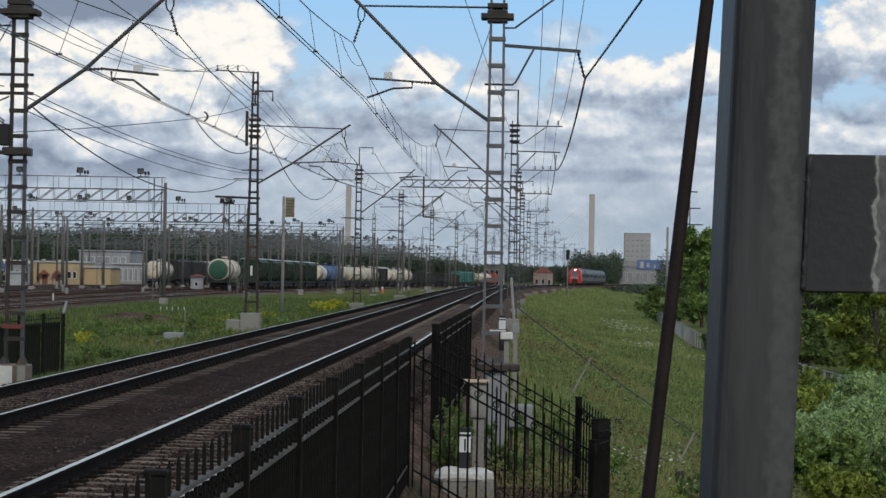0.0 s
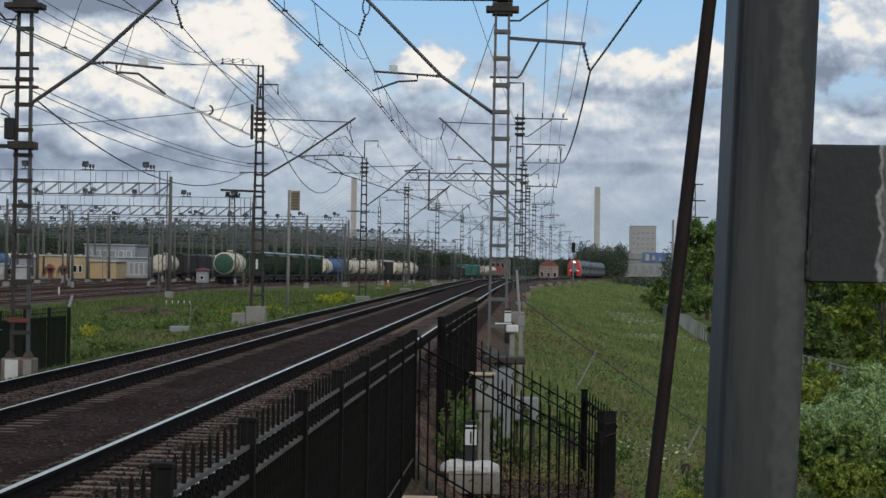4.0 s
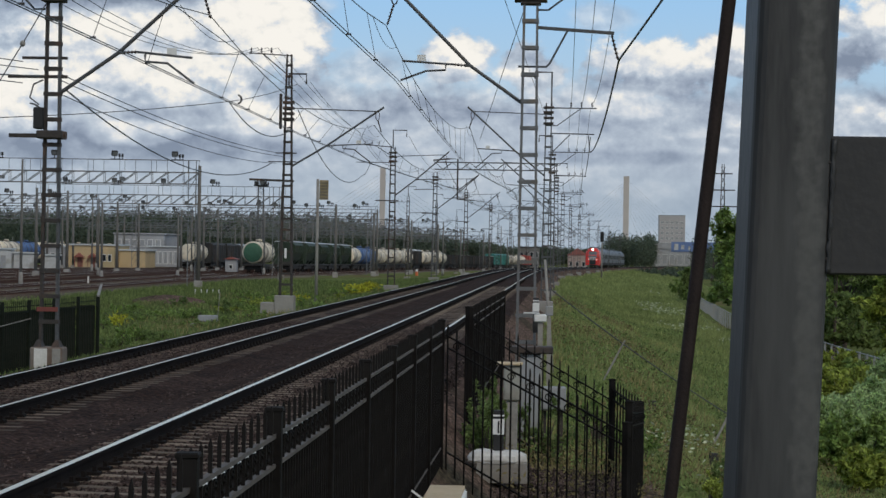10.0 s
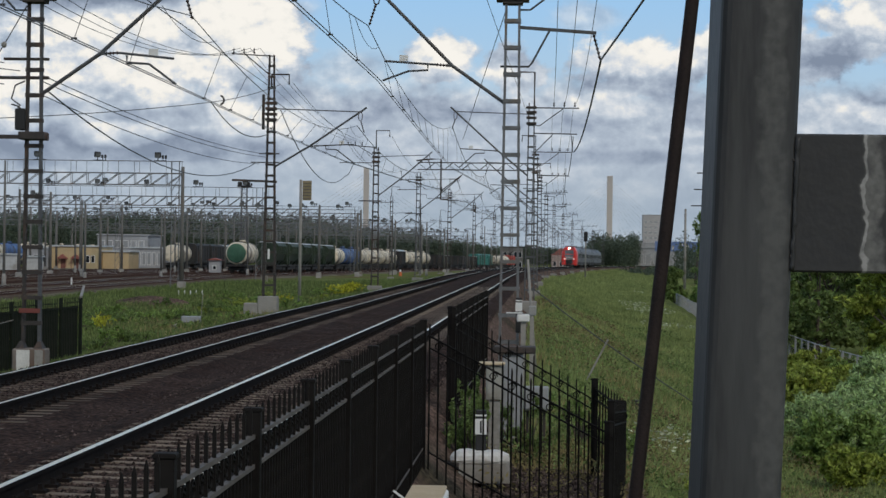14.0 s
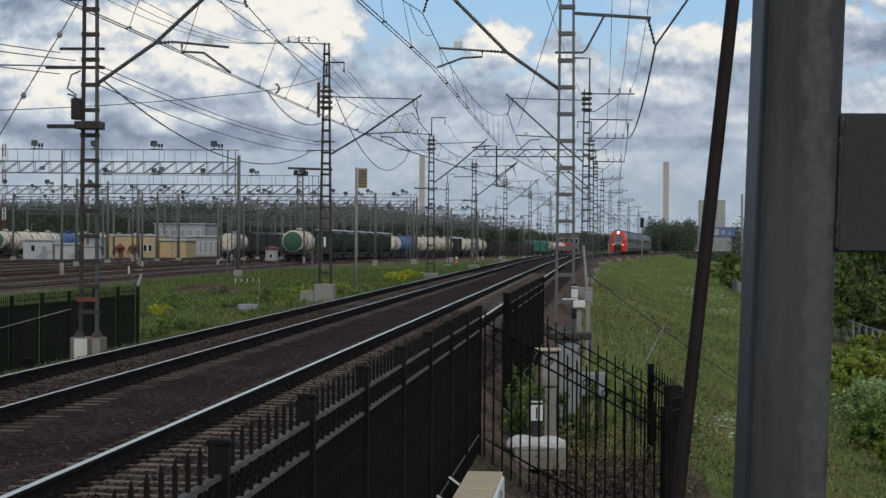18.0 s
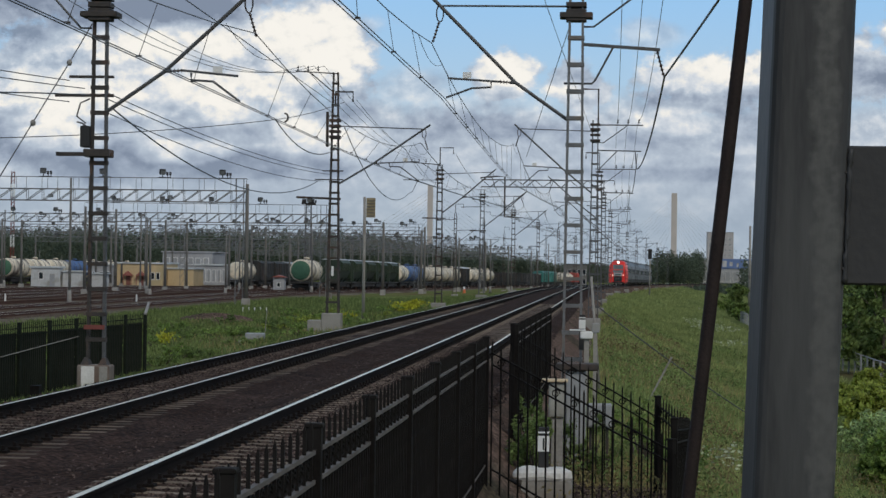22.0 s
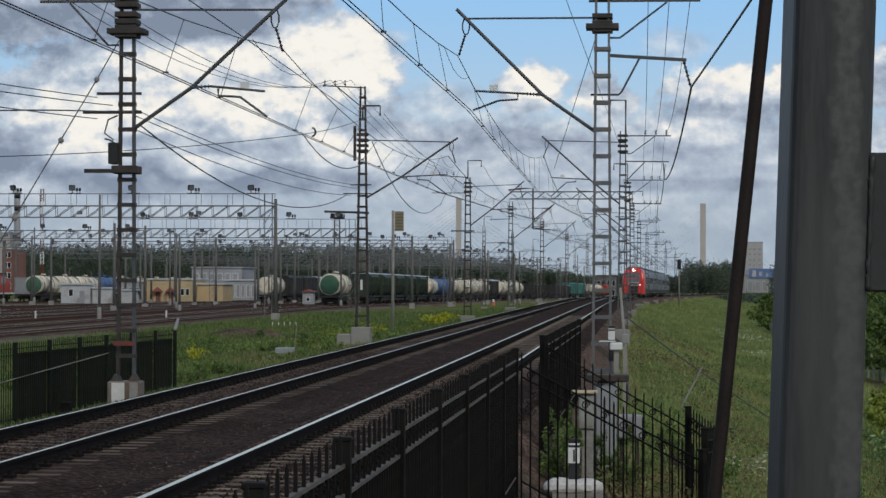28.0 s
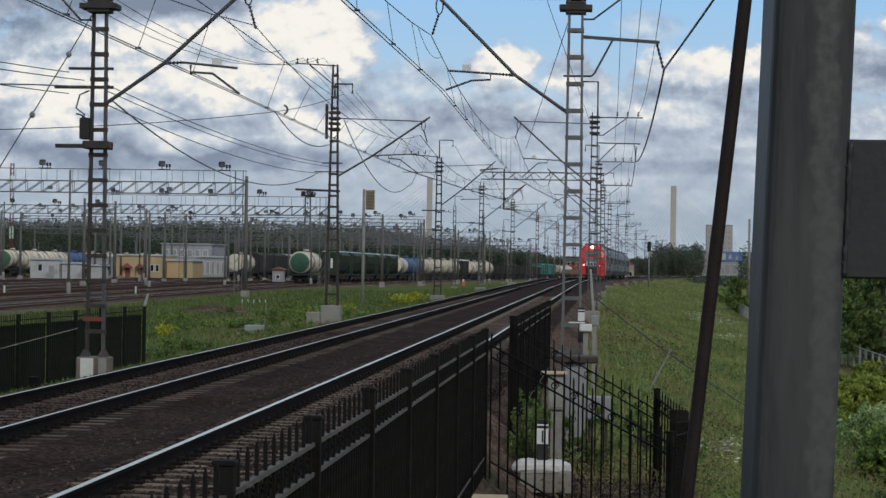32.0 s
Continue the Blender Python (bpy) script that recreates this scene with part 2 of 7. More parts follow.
def leaf_material(name, a, b, low=0.5, high=1.6, scale=0.6):
    m = material(name, a, b, rough=0.55, scale=scale, bump=0, fine=scale * 5, local=False)
    nt = m.node_tree
    p = nt.nodes["Principled BSDF"]
    tone = by_island(m, low, high)
    p.inputs["Specular IOR Level"].default_value = 0.25
    thin = nt.nodes.new("ShaderNodeBsdfTranslucent")
    nt.links.new(tone, thin.inputs["Color"])
    blend = nt.nodes.new("ShaderNodeMixShader")
    blend.inputs[0].default_value = 0.45
    nt.links.new(p.outputs[0], blend.inputs[1]), nt.links.new(thin.outputs[0], blend.inputs[2])
    nt.links.new(blend.outputs[0], nt.nodes["Material Output"].inputs["Surface"])
    return m


def glow(name, colour, strength):
    m = bpy.data.materials.new(name)
    m.use_nodes = True
    p = m.node_tree.nodes["Principled BSDF"]
    p.inputs["Base Color"].default_value = (*colour, 1)
    p.inputs["Emission Color"].default_value = (*colour, 1)
    p.inputs["Emission Strength"].default_value = strength
    return m


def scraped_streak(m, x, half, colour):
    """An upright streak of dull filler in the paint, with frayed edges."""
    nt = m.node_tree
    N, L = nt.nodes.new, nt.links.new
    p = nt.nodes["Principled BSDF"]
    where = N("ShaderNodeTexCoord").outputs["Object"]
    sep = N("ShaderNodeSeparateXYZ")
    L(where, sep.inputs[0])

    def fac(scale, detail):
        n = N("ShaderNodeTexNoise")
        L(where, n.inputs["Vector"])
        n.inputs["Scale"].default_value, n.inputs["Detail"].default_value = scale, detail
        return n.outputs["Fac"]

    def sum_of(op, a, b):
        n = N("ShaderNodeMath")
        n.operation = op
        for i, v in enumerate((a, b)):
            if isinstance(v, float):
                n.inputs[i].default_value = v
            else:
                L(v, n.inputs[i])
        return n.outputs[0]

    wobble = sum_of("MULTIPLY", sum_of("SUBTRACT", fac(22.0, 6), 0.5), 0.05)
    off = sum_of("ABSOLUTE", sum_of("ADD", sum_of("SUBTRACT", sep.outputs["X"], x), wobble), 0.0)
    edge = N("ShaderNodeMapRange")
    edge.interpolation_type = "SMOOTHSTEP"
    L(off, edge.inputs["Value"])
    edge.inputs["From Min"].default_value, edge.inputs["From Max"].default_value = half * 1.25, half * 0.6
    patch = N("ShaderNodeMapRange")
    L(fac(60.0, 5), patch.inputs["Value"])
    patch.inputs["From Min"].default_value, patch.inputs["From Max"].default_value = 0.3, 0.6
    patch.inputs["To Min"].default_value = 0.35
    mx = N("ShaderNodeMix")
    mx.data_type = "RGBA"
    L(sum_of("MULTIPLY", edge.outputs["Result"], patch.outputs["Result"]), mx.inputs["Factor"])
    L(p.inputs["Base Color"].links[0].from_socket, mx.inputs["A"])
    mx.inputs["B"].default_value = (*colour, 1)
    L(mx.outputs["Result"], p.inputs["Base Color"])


STEEL = material("galvanised steel", (0.12, 0.122, 0.125), (0.19, 0.192, 0.196), rough=0.5, metal=0.35, fine=25, stain=(0.17, 0.145, 0.12))
RUSTY = material("weathered dark steel", (0.024, 0.0215, 0.021), (0.055, 0.046, 0.042), rough=0.75, fine=30, stain=(0.085, 0.052, 0.038))
GANTRY_GREY = material("pale gantry paint", (0.11, 0.118, 0.128), (0.17, 0.18, 0.19), rough=0.6, fine=20, stain=(0.15, 0.125, 0.105))
GREY_STEEL = material("grey painted steel", (0.055, 0.058, 0.063), (0.095, 0.099, 0.106), rough=0.6, fine=20, stain=(0.075, 0.066, 0.06))
RED_BAND = material("faded red paint", (0.14, 0.035, 0.028), (0.2, 0.05, 0.04), rough=0.6)
YARD_RAIL = material("rusty yard rail", (0.075, 0.044, 0.036), (0.12, 0.072, 0.058), rough=0.9, fine=18, scale=2, spec=0.03)
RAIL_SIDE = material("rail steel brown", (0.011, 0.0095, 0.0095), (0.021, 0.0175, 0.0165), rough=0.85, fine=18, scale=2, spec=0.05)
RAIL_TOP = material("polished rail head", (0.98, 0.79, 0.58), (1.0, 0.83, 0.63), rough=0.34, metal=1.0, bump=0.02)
SLEEPER = material("concrete sleeper", (0.12, 0.096, 0.076), (0.27, 0.218, 0.175), rough=0.85, scale=2.5, vary=0.35, stain=(0.13, 0.103, 0.085), spec=0.04)
OILY_SLEEPER = material("oil-darkened sleeper", (0.06, 0.047, 0.037), (0.19, 0.15, 0.12), rough=0.85, scale=2.5, vary=0.5, stain=(0.13, 0.105, 0.085), spec=0.04)
YARD_SLEEPER = material("dusty yard sleeper", (0.10, 0.08, 0.066), (0.16, 0.13, 0.11), rough=0.9, scale=0.6, fine=4, spec=0.03)
BALLAST = material("crushed granite ballast", (0.023, 0.0145, 0.012), (0.085, 0.053, 0.043), rough=0.95, scale=0.5, fine=14, bump=0.9, spread=0.5, stain=(0.042, 0.0235, 0.0175), local=False, spec=0.04, cells=15.0)
STONE = material("ballast stone", (0.026, 0.019, 0.017), (0.10, 0.073, 0.065), rough=0.95, scale=7, fine=30, local=False, spec=0.1)
by_island(STONE, 0.1, 1.9)
# railing bars lifted from black to grey: sky highlight put into the colour
RAIL_HIGHLIGHT = material("black rail paint greyed by a sky highlight", (0.07, 0.06, 0.055), (0.16, 0.14, 0.127), rough=0.6, fine=25, stain=(0.085, 0.072, 0.062), spec=0.2)
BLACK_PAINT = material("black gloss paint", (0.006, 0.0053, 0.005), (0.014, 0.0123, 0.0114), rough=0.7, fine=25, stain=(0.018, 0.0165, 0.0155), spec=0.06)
GREEN_BLACK = material("dark green-black paint", (0.012, 0.0155, 0.0125), (0.024, 0.029, 0.023), rough=0.8, fine=25, spec=0.05)
MESH_SHEET = material("dusty dark mesh sheet", (0.026, 0.028, 0.022), (0.05, 0.053, 0.042), rough=0.9, scale=0.7, fine=30, stain=(0.05, 0.05, 0.038), spec=0.03)
RUST_STREAK = material("rust-streaked concrete", (0.14, 0.115, 0.098), (0.24, 0.205, 0.18), rough=0.9, scale=3, fine=20, bump=0.4, stain=(0.12, 0.075, 0.055), stretch=(1, 1, 0.3))
BEIGE_ENAMEL = material("beige-grey enamel", (0.27, 0.265, 0.235), (0.35, 0.345, 0.31), rough=0.55, stain=(0.22, 0.2, 0.17))
# windscreen's pale base colour paints in the sky mirrored by sloping glass
SCREEN = material("pale windscreen with painted sky reflection", (0.11, 0.125, 0.135), (0.17, 0.185, 0.195), rough=0.15, bump=0, scale=1.5)
CABIN = material("weathered white cabin paint", (0.40, 0.41, 0.42), (0.52, 0.53, 0.54), rough=0.7, scale=1.2, fine=6, stain=(0.30, 0.29, 0.27))
CONCRETE = material("old concrete", (0.22, 0.21, 0.195), (0.34, 0.325, 0.305), rough=0.9, scale=1.5, fine=20, bump=0.4, stain=(0.17, 0.145, 0.12))
WHITEWASH = material("flaking whitewash", (0.55, 0.54, 0.52), (0.72, 0.71, 0.69), rough=0.85, scale=3, fine=25, bump=0.4, stain=(0.28, 0.25, 0.22))
WHITE = material("white paint", (0.68, 0.68, 0.67), (0.78, 0.78, 0.77), rough=0.55)
BLACK = material("flat black paint", (0.012, 0.012, 0.013), (0.02, 0.02, 0.021), rough=0.6)
CABINET = material("grey cabinet enamel", (0.24, 0.25, 0.265), (0.32, 0.33, 0.345), rough=0.5, stain=(0.3, 0.29, 0.27))
TAN = material("pale plywood", (0.48, 0.37, 0.23), (0.60, 0.48, 0.32), rough=0.7, scale=3, fine=18)
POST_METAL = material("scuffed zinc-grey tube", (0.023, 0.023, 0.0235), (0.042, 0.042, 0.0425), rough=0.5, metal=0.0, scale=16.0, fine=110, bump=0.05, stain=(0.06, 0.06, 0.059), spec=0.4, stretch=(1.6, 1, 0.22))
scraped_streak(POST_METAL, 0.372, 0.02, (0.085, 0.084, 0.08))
PLATE = material("dark painted plate", (0.020, 0.0185, 0.018), (0.03, 0.028, 0.027), rough=0.5, scale=6, fine=60, bump=0.05)

scraped_streak(PLATE, 0.517, 0.017, (0.15, 0.145, 0.135))
scraped_streak(PLATE, 0.504, 0.0035, (0.32, 0.31, 0.295))
ROD = material("rust-brown rod", (0.014, 0.010, 0.009), (0.026, 0.018, 0.016), spec=0.15, rough=0.7, scale=20, fine=200)
GRASS = material("meadow ground", (0.085, 0.108, 0.04), (0.165, 0.19, 0.072), rough=0.9, scale=0.09, fine=1.3, bump=0.9, stain=(0.14, 0.115, 0.06), local=False, spec=0.0)
SHOULDER = material("dusty brown cess", (0.10, 0.066, 0.052), (0.24, 0.163, 0.13), rough=0.95, scale=0.5, fine=9, bump=0.8, stain=(0.08, 0.066, 0.045), local=False, spec=0.03, cells=13.0)
YARD = material("oily yard ballast", (0.115, 0.10, 0.08), (0.19, 0.168, 0.138), rough=0.9, scale=0.08, fine=1.0, bump=0.3, stain=(0.10, 0.075, 0.06), local=False, spec=0.0)
POLE_GREY = material("weathered pole concrete", (0.105, 0.102, 0.097), (0.17, 0.165, 0.157), rough=0.9, scale=1.0, fine=12, stain=(0.13, 0.115, 0.1))
WIRE = material("weathered copper wire", (0.05, 0.05, 0.052), (0.08, 0.08, 0.082), rough=0.5, bump=0)
INSULATOR = material("brown porcelain", (0.03, 0.02, 0.017), (0.055, 0.035, 0.03), rough=0.25, bump=0)

# ---- plan ----


def bend(y):
    """Sideways shift of the line, which runs straight and then curves gently to the right."""
    return 0.0 if y < 177 else (y - 177) ** 2 / 14563 if y < 1200 else 71.9 + (y - 1200) * 0.1405


def fall(y):
    return 0.0 if y < 280 else -0.0045 * (y - 280) if y < 1000 else -3.24


def at(u, y, z=0.0):
    return Vector((u + bend(y), y, z + fall(y)))


class Geo:
    """Collects vertices and faces of one mesh."""

    def __init__(self):
        self.v, self.f, self.smooth = [], [], False

    def add(self, v, f):
        n = len(self.v)
        self.v += [tuple(p) for p in v]
        self.f += [tuple(i + n for i in q) for q in f]
        return self

    def box(self, x0, x1, y0, y1, z0, z1, m=None):
        v = [Vector((x, y, z)) for z in (z0, z1) for y in (y0, y1) for x in (x0, x1)]
        if m:
            v = [m @ p for p in v]
        return self.add(v, [(0, 2, 3, 1), (4, 5, 7, 6), (0, 1, 5, 4), (2, 6, 7, 3), (0, 4, 6, 2), (1, 3, 7, 5)])

    def cbox(self, x0, x1, y0, y1, z0, z1, c, m=None):
        """A box with chamfered edges."""
        v, f = [], []
        xs, ys, zs = (x0, x1), (y0, y1), (z0, z1)
        idx = {}
        for i in (0, 1):
            for j in (0, 1):
                for k in (0, 1):
                    sx, sy, sz = (1 if i == 0 else -1), (1 if j == 0 else -1), (1 if k == 0 else -1)
                    base = Vector((xs[i], ys[j], zs[k]))
                    for ax, off in enumerate(((0, sy * c, sz * c), (sx * c, 0, sz * c), (sx * c, sy * c, 0))):
                        idx[i, j, k, ax] = len(v)
                        v.append(base + Vector(off))
        for ax in range(3):
            for s in (0, 1):
                ring = []
                for a, b in ((0, 0), (1, 0), (1, 1), (0, 1)):
                    key = [a, b]
                    key.insert(ax, s)
                    ring.append(idx[(*key, ax)])
                flip = (s == 0) != (ax == 1)
                f.append(tuple(reversed(ring)) if flip else tuple(ring))
        for ax in range(3):
            o = [d for d in range(3) if d != ax]
            for a in (0, 1):
                for b in (0, 1):
                    def corner(s):
                        key = [0, 0, 0]
                        key[ax], key[o[0]], key[o[1]] = s, a, b
                        return tuple(key)
                    f.append((idx[(*corner(0), o[0])], idx[(*corner(1), o[0])], idx[(*corner(1), o[1])], idx[(*corner(0), o[1])]))
        for i in (0, 1):
            for j in (0, 1):
                for k in (0, 1):
                    f.append((idx[i, j, k, 0], idx[i, j, k, 1], idx[i, j, k, 2]))
        if m:
            v = [m @ p for p in v]
        return self.add(v, f)

    def beam(self, p, q, w, h):
        """A bar from p to q; w across, h upright."""
        p, q = Vector(p), Vector(q)
        d = (q - p).normalized()
        up = Vector((0, 0, 1)) if abs(d.z) < 0.95 else Vector((0, 1, 0))
        s = d.cross(up).normalized()
        t = s.cross(d)
        v = [e + s * (a * w / 2) + t * (b * h / 2) for e in (p, q) for a, b in ((-1, -1), (1, -1), (1, 1), (-1, 1))]
        return self.add(v, [(3, 2, 1, 0), (4, 5, 6, 7), (0, 1, 5, 4), (1, 2, 6, 5), (2, 3, 7, 6), (3, 0, 4, 7)])

    def tube(self, p, q, r, r2=None, n=8):
        return self.path([p, q], [r, r if r2 is None else r2], n)

    def path(self, pts, r, n=6):
        pts = [Vector(p) for p in pts]
        rs = r if isinstance(r, (list, tuple)) else [r] * len(pts)
        v, f = [], []
        for i, p in enumerate(pts):
            d = (pts[min(i + 1, len(pts) - 1)] - pts[max(i - 1, 0)]).normalized()
            up = Vector((0, 0, 1)) if abs(d.z) < 0.95 else Vector((0, 1, 0))
            s = d.cross(up).normalized()
            t = s.cross(d)
            v += [p + (s * math.cos(2 * math.pi * k / n) + t * math.sin(2 * math.pi * k / n)) * rs[i] for k in range(n)]
        for i in range(len(pts) - 1):
            f += [(i * n + k, i * n + (k + 1) % n, (i + 1) * n + (k + 1) % n, (i + 1) * n + k) for k in range(n)]
        f += [tuple(reversed(range(n))), tuple(range((len(pts) - 1) * n, len(pts) * n))]
        return self.add(v, f)

    def lathe(self, profile, m=None, n=16):
        """profile: (radius, height) from below to above, turned round z."""
        v, f = [], []
        for r, z in profile:
            for k in range(n):
                a = 2 * math.pi * k / n
                p = Vector((r * math.cos(a), r * math.sin(a), z))
                v.append(m @ p if m else p)
        for i in range(len(profile) - 1):
            f += [(i * n + k, i * n + (k + 1) % n, (i + 1) * n + (k + 1) % n, (i + 1) * n + k) for k in range(n)]
        f += [tuple(reversed(range(n))), tuple(range((len(profile) - 1) * n, len(profile) * n))]
        return self.add(v, f)

    def sweep(self, profile, stations):
        """An open or closed strip of (u, z) drawn along stations of (y, bend, fall)."""
        n = len(profile)
        v = [(u + b, y, z + h) for y, b, h in stations for u, z in profile]
        f = [(i * n + k, i * n + k + 1, (i + 1) * n + k + 1, (i + 1) * n + k) for i in range(len(stations) - 1) for k in range(n - 1)]
        return self.add(v, f)

    def prism(self, outline, y0, y1, m=None):
        """An outline in x and z, drawn out along y."""
        n = len(outline)
        v = [Vector((x, y, z)) for y in (y0, y1) for x, z in outline]
        if m:
            v = [m @ p for p in v]
        return self.add(v, [tuple(range(n)), tuple(reversed(range(n, 2 * n)))] + [((k + 1) % n, k, n + k, n + (k + 1) % n) for k in range(n)])

    def mesh(self, name, mat, smooth=False):
        me = bpy.data.meshes.new(name)
        me.from_pydata(self.v, [], self.f)
        me.materials.append(mat)
        if smooth or self.smooth:
            me.polygons.foreach_set("use_smooth", [True] * len(me.polygons))
        me.update()
        return me


def part(name, geo, mat, parent=None, label="", m=None, smooth=False):
    """One mesh object under a thing or under a part; geo may be a mesh that alike pieces share."""
    me = geo if isinstance(geo, bpy.types.Mesh) else geo.mesh(name, mat, smooth)
    ob = new(name, me)
    ob.parent = parent
    if m is not None:
        ob.matrix_basis = m
    if label:
        ob["label"] = label
    return ob


def thing(name, label, category, group="", m=None, kind=""):
    ob = new(name)
    ob.empty_display_size = 0.2
    if m is not None:
        ob.matrix_basis = m
    return tagged(ob, label, category, group, kind)


def solid(name, geo, mat, label, category, group="", kind="", m=None, smooth=False):
    return tagged(part(name, geo, mat, None, "", m, smooth), label, category, group, kind)


# ---- ground: one sheet, cut across the line ----
def ground_height(u, y):
    low = 1.0 if y < 200 else max(0.5, 1 - (y - 200) / 800)
    pts = [(-4000, 6.0), (-400, -1.0), (-130, -1.55), (-27, -1.5), (-20, -1.35), (-14.5, -1.05), (-11.6, -0.82), (-10.4, -0.6), (-9, -0.62), (-2.9, -0.62), (-2.2, -0.66),
           (-0.9, -1.25), (1.0, -1.5), (5.5, -1.5 - 1.8 * low), (8, -1.5 - 2.1 * low), (12, -1.5 - 2.35 * low), (18, -1.5 - 2.6 * low), (60, -1.5 - 2.6 * low), (400, -2.5), (4000, 6.0)]
    for (a, za), (b, zb) in zip(pts, pts[1:]):
        if u <= b:
            k = (u - a) / (b - a)
            # a hollow behind the far track, where the dark railing stands
            hollow = 0.5 * min(1, max(0, (78 - y) / 10)) * min(1, max(0, (-12.0 - u) / 1.5)) * min(1, max(0, (u + 40) / 10))
            return za + (zb - za) * k - hollow
    return pts[-1][1]


def build_ground():
    us = [-4000, -1500, -700, -400, -260, -180, -130, -100, -80, -60, -50, -42, -36, -31, -27, -24, -22, -20, -18, -16, -14.5, -13, -11.6, -10.4, -9, -6, -2.9, -2.2, -1.5, -0.9, 0, 1,
          2, 3.5, 5, 7, 9, 11, 13, 14, 16, 18, 22, 28, 36, 48, 60, 100, 180, 400, 1500, 4000]
    ys = [-60, -20, 0] + [5 + 3 * i for i in range(40)] + [125 + 12 * i for i in range(50)] + [740, 800, 900, 1000, 1200, 1600, 2400, 4500]
    geo = Geo()
    for y in ys:
        for u in us:
            z = ground_height(u, y)
            if 11 < abs(u + 1) < 100 or 1 < u < 60:
                z += 0.22 * (noise.noise(Vector((u * 0.35, y * 0.12, 2.0)))) + 0.1 * noise.noise(Vector((u * 1.1, y * 0.5, 5.0)))
            geo.v.append(tuple(at(u, y, z)))
    n = len(us)
    geo.f = [(i * n + k, i * n + k + 1, (i + 1) * n + k + 1, (i + 1) * n + k) for i in range(len(ys) - 1) for k in range(n - 1)]
    solid("ground", geo, GRASS, "uneven grassy ground and embankment slope beside the railway", "ground", kind="structure", smooth=True)
    stations = [(y, bend(y), fall(y)) for y in [-40, 0] + [4 + 4 * i for i in range(40)] + [170 + 15 * i for i in range(56)]]
    bed = Geo().sweep([(-11.0, -0.9), (-9.85, -0.27), (-9.5, -0.178), (-6.55, -0.178), (-6.3, -0.23), (-5.7, -0.24), (-5.45, -0.178), (-2.5, -0.178), (-2.35, -0.24), (-2.0, -0.3), (-1.8, -0.52)], stations)
    solid("ballast_bed", bed, BALLAST, "dark reddish-brown crushed stone bed under two tracks", "ballast", kind="structure", smooth=True)
    cess = Geo().sweep([(-1.95, -0.36), (-1.75, -0.47), (-1.3, -0.86), (-0.9, -1.17), (-0.5, -1.32), (0.0, -1.5)], stations)
    solid("ballast_shoulder", cess, SHOULDER, "dusty brown ballast shoulder falling away beside the railings", "ballast", kind="structure", smooth=True)
    toe = Geo().sweep([(-0.1, -1.52), (0.0, -1.44), (0.6, -1.42), (1.1, -1.44), (1.5, -1.58), (1.9, -1.9)], [(4 + 2 * i, 0, 0) for i in range(18)])
    solid("bare_ground", toe, SHOULDER, "bare brown stony ground inside the railings", "ground", kind="structure", smooth=True)
    far = [(y, bend(y), fall(y)) for y in range(60, 1060, 20)]
    strip = Geo().sweep([(-112, -1.75), (-111.5, -1.42), (-72, -1.4), (-52, -1.36), (-35.2, -1.38), (-34.2, -1.75)], far)
    solid("yard_ballast", strip, YARD, "oily brown ballast field of the freight yard", "ballast", kind="structure", smooth=True)


build_ground()

# ---- main tracks ----
HEAD = [(-0.037, 0.0), (-0.037, -0.035), (-0.012, -0.045), (-0.009, -0.14), (-0.075, -0.165), (-0.075, -0.18), (0.075, -0.18), (0.075, -0.165), (0.009, -0.14), (0.012, -0.045), (0.037, -0.035), (0.037, 0.0)]


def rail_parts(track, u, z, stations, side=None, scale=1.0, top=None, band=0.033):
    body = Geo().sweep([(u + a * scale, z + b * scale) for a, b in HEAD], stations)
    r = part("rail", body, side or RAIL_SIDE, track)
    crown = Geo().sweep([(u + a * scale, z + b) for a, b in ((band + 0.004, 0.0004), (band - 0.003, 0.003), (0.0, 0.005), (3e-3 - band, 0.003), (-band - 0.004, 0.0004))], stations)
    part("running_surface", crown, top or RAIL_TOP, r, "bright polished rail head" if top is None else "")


def sleeper_mesh(mat):
    g = Geo()
    prof = [(-1.35, -0.01), (-0.55, 0.0), (-0.3, -0.01), (0.3, -0.01), (0.55, 0.0), (1.35, -0.01)]
    v, f = [], []
    for u, z in prof:
        for dy, dz in ((-0.14, -0.16), (-0.095, 0.0), (0.095, 0.0), (0.14, -0.16)):
            v.append((u, dy, z + dz))
    for i in range(len(prof) - 1):
        for k in range(3):
            f.append((i * 4 + k, i * 4 + k + 1, i * 4 + k + 5, i * 4 + k + 4))
    f += [(0, 3, 2, 1), (20, 21, 22, 23)]
    return g.add(v, f).mesh("sleeper", mat)


SLEEPER_MESH = {-3.9: sleeper_mesh(SLEEPER), -8.0: sleeper_mesh(OILY_SLEEPER)}


def fastening(g, u, y, z):
    for s in (-1, 1):
        b = at(u + s * 0.125, y, z)
        g.box(b.x - 0.06, b.x + 0.06, y - 0.085, y + 0.085, b.z - 0.02, b.z + 0.03)
        g.box(b.x - 0.02, b.x + 0.02, y - 0.02, y + 0.02, b.z + 0.03, b.z + 0.085)


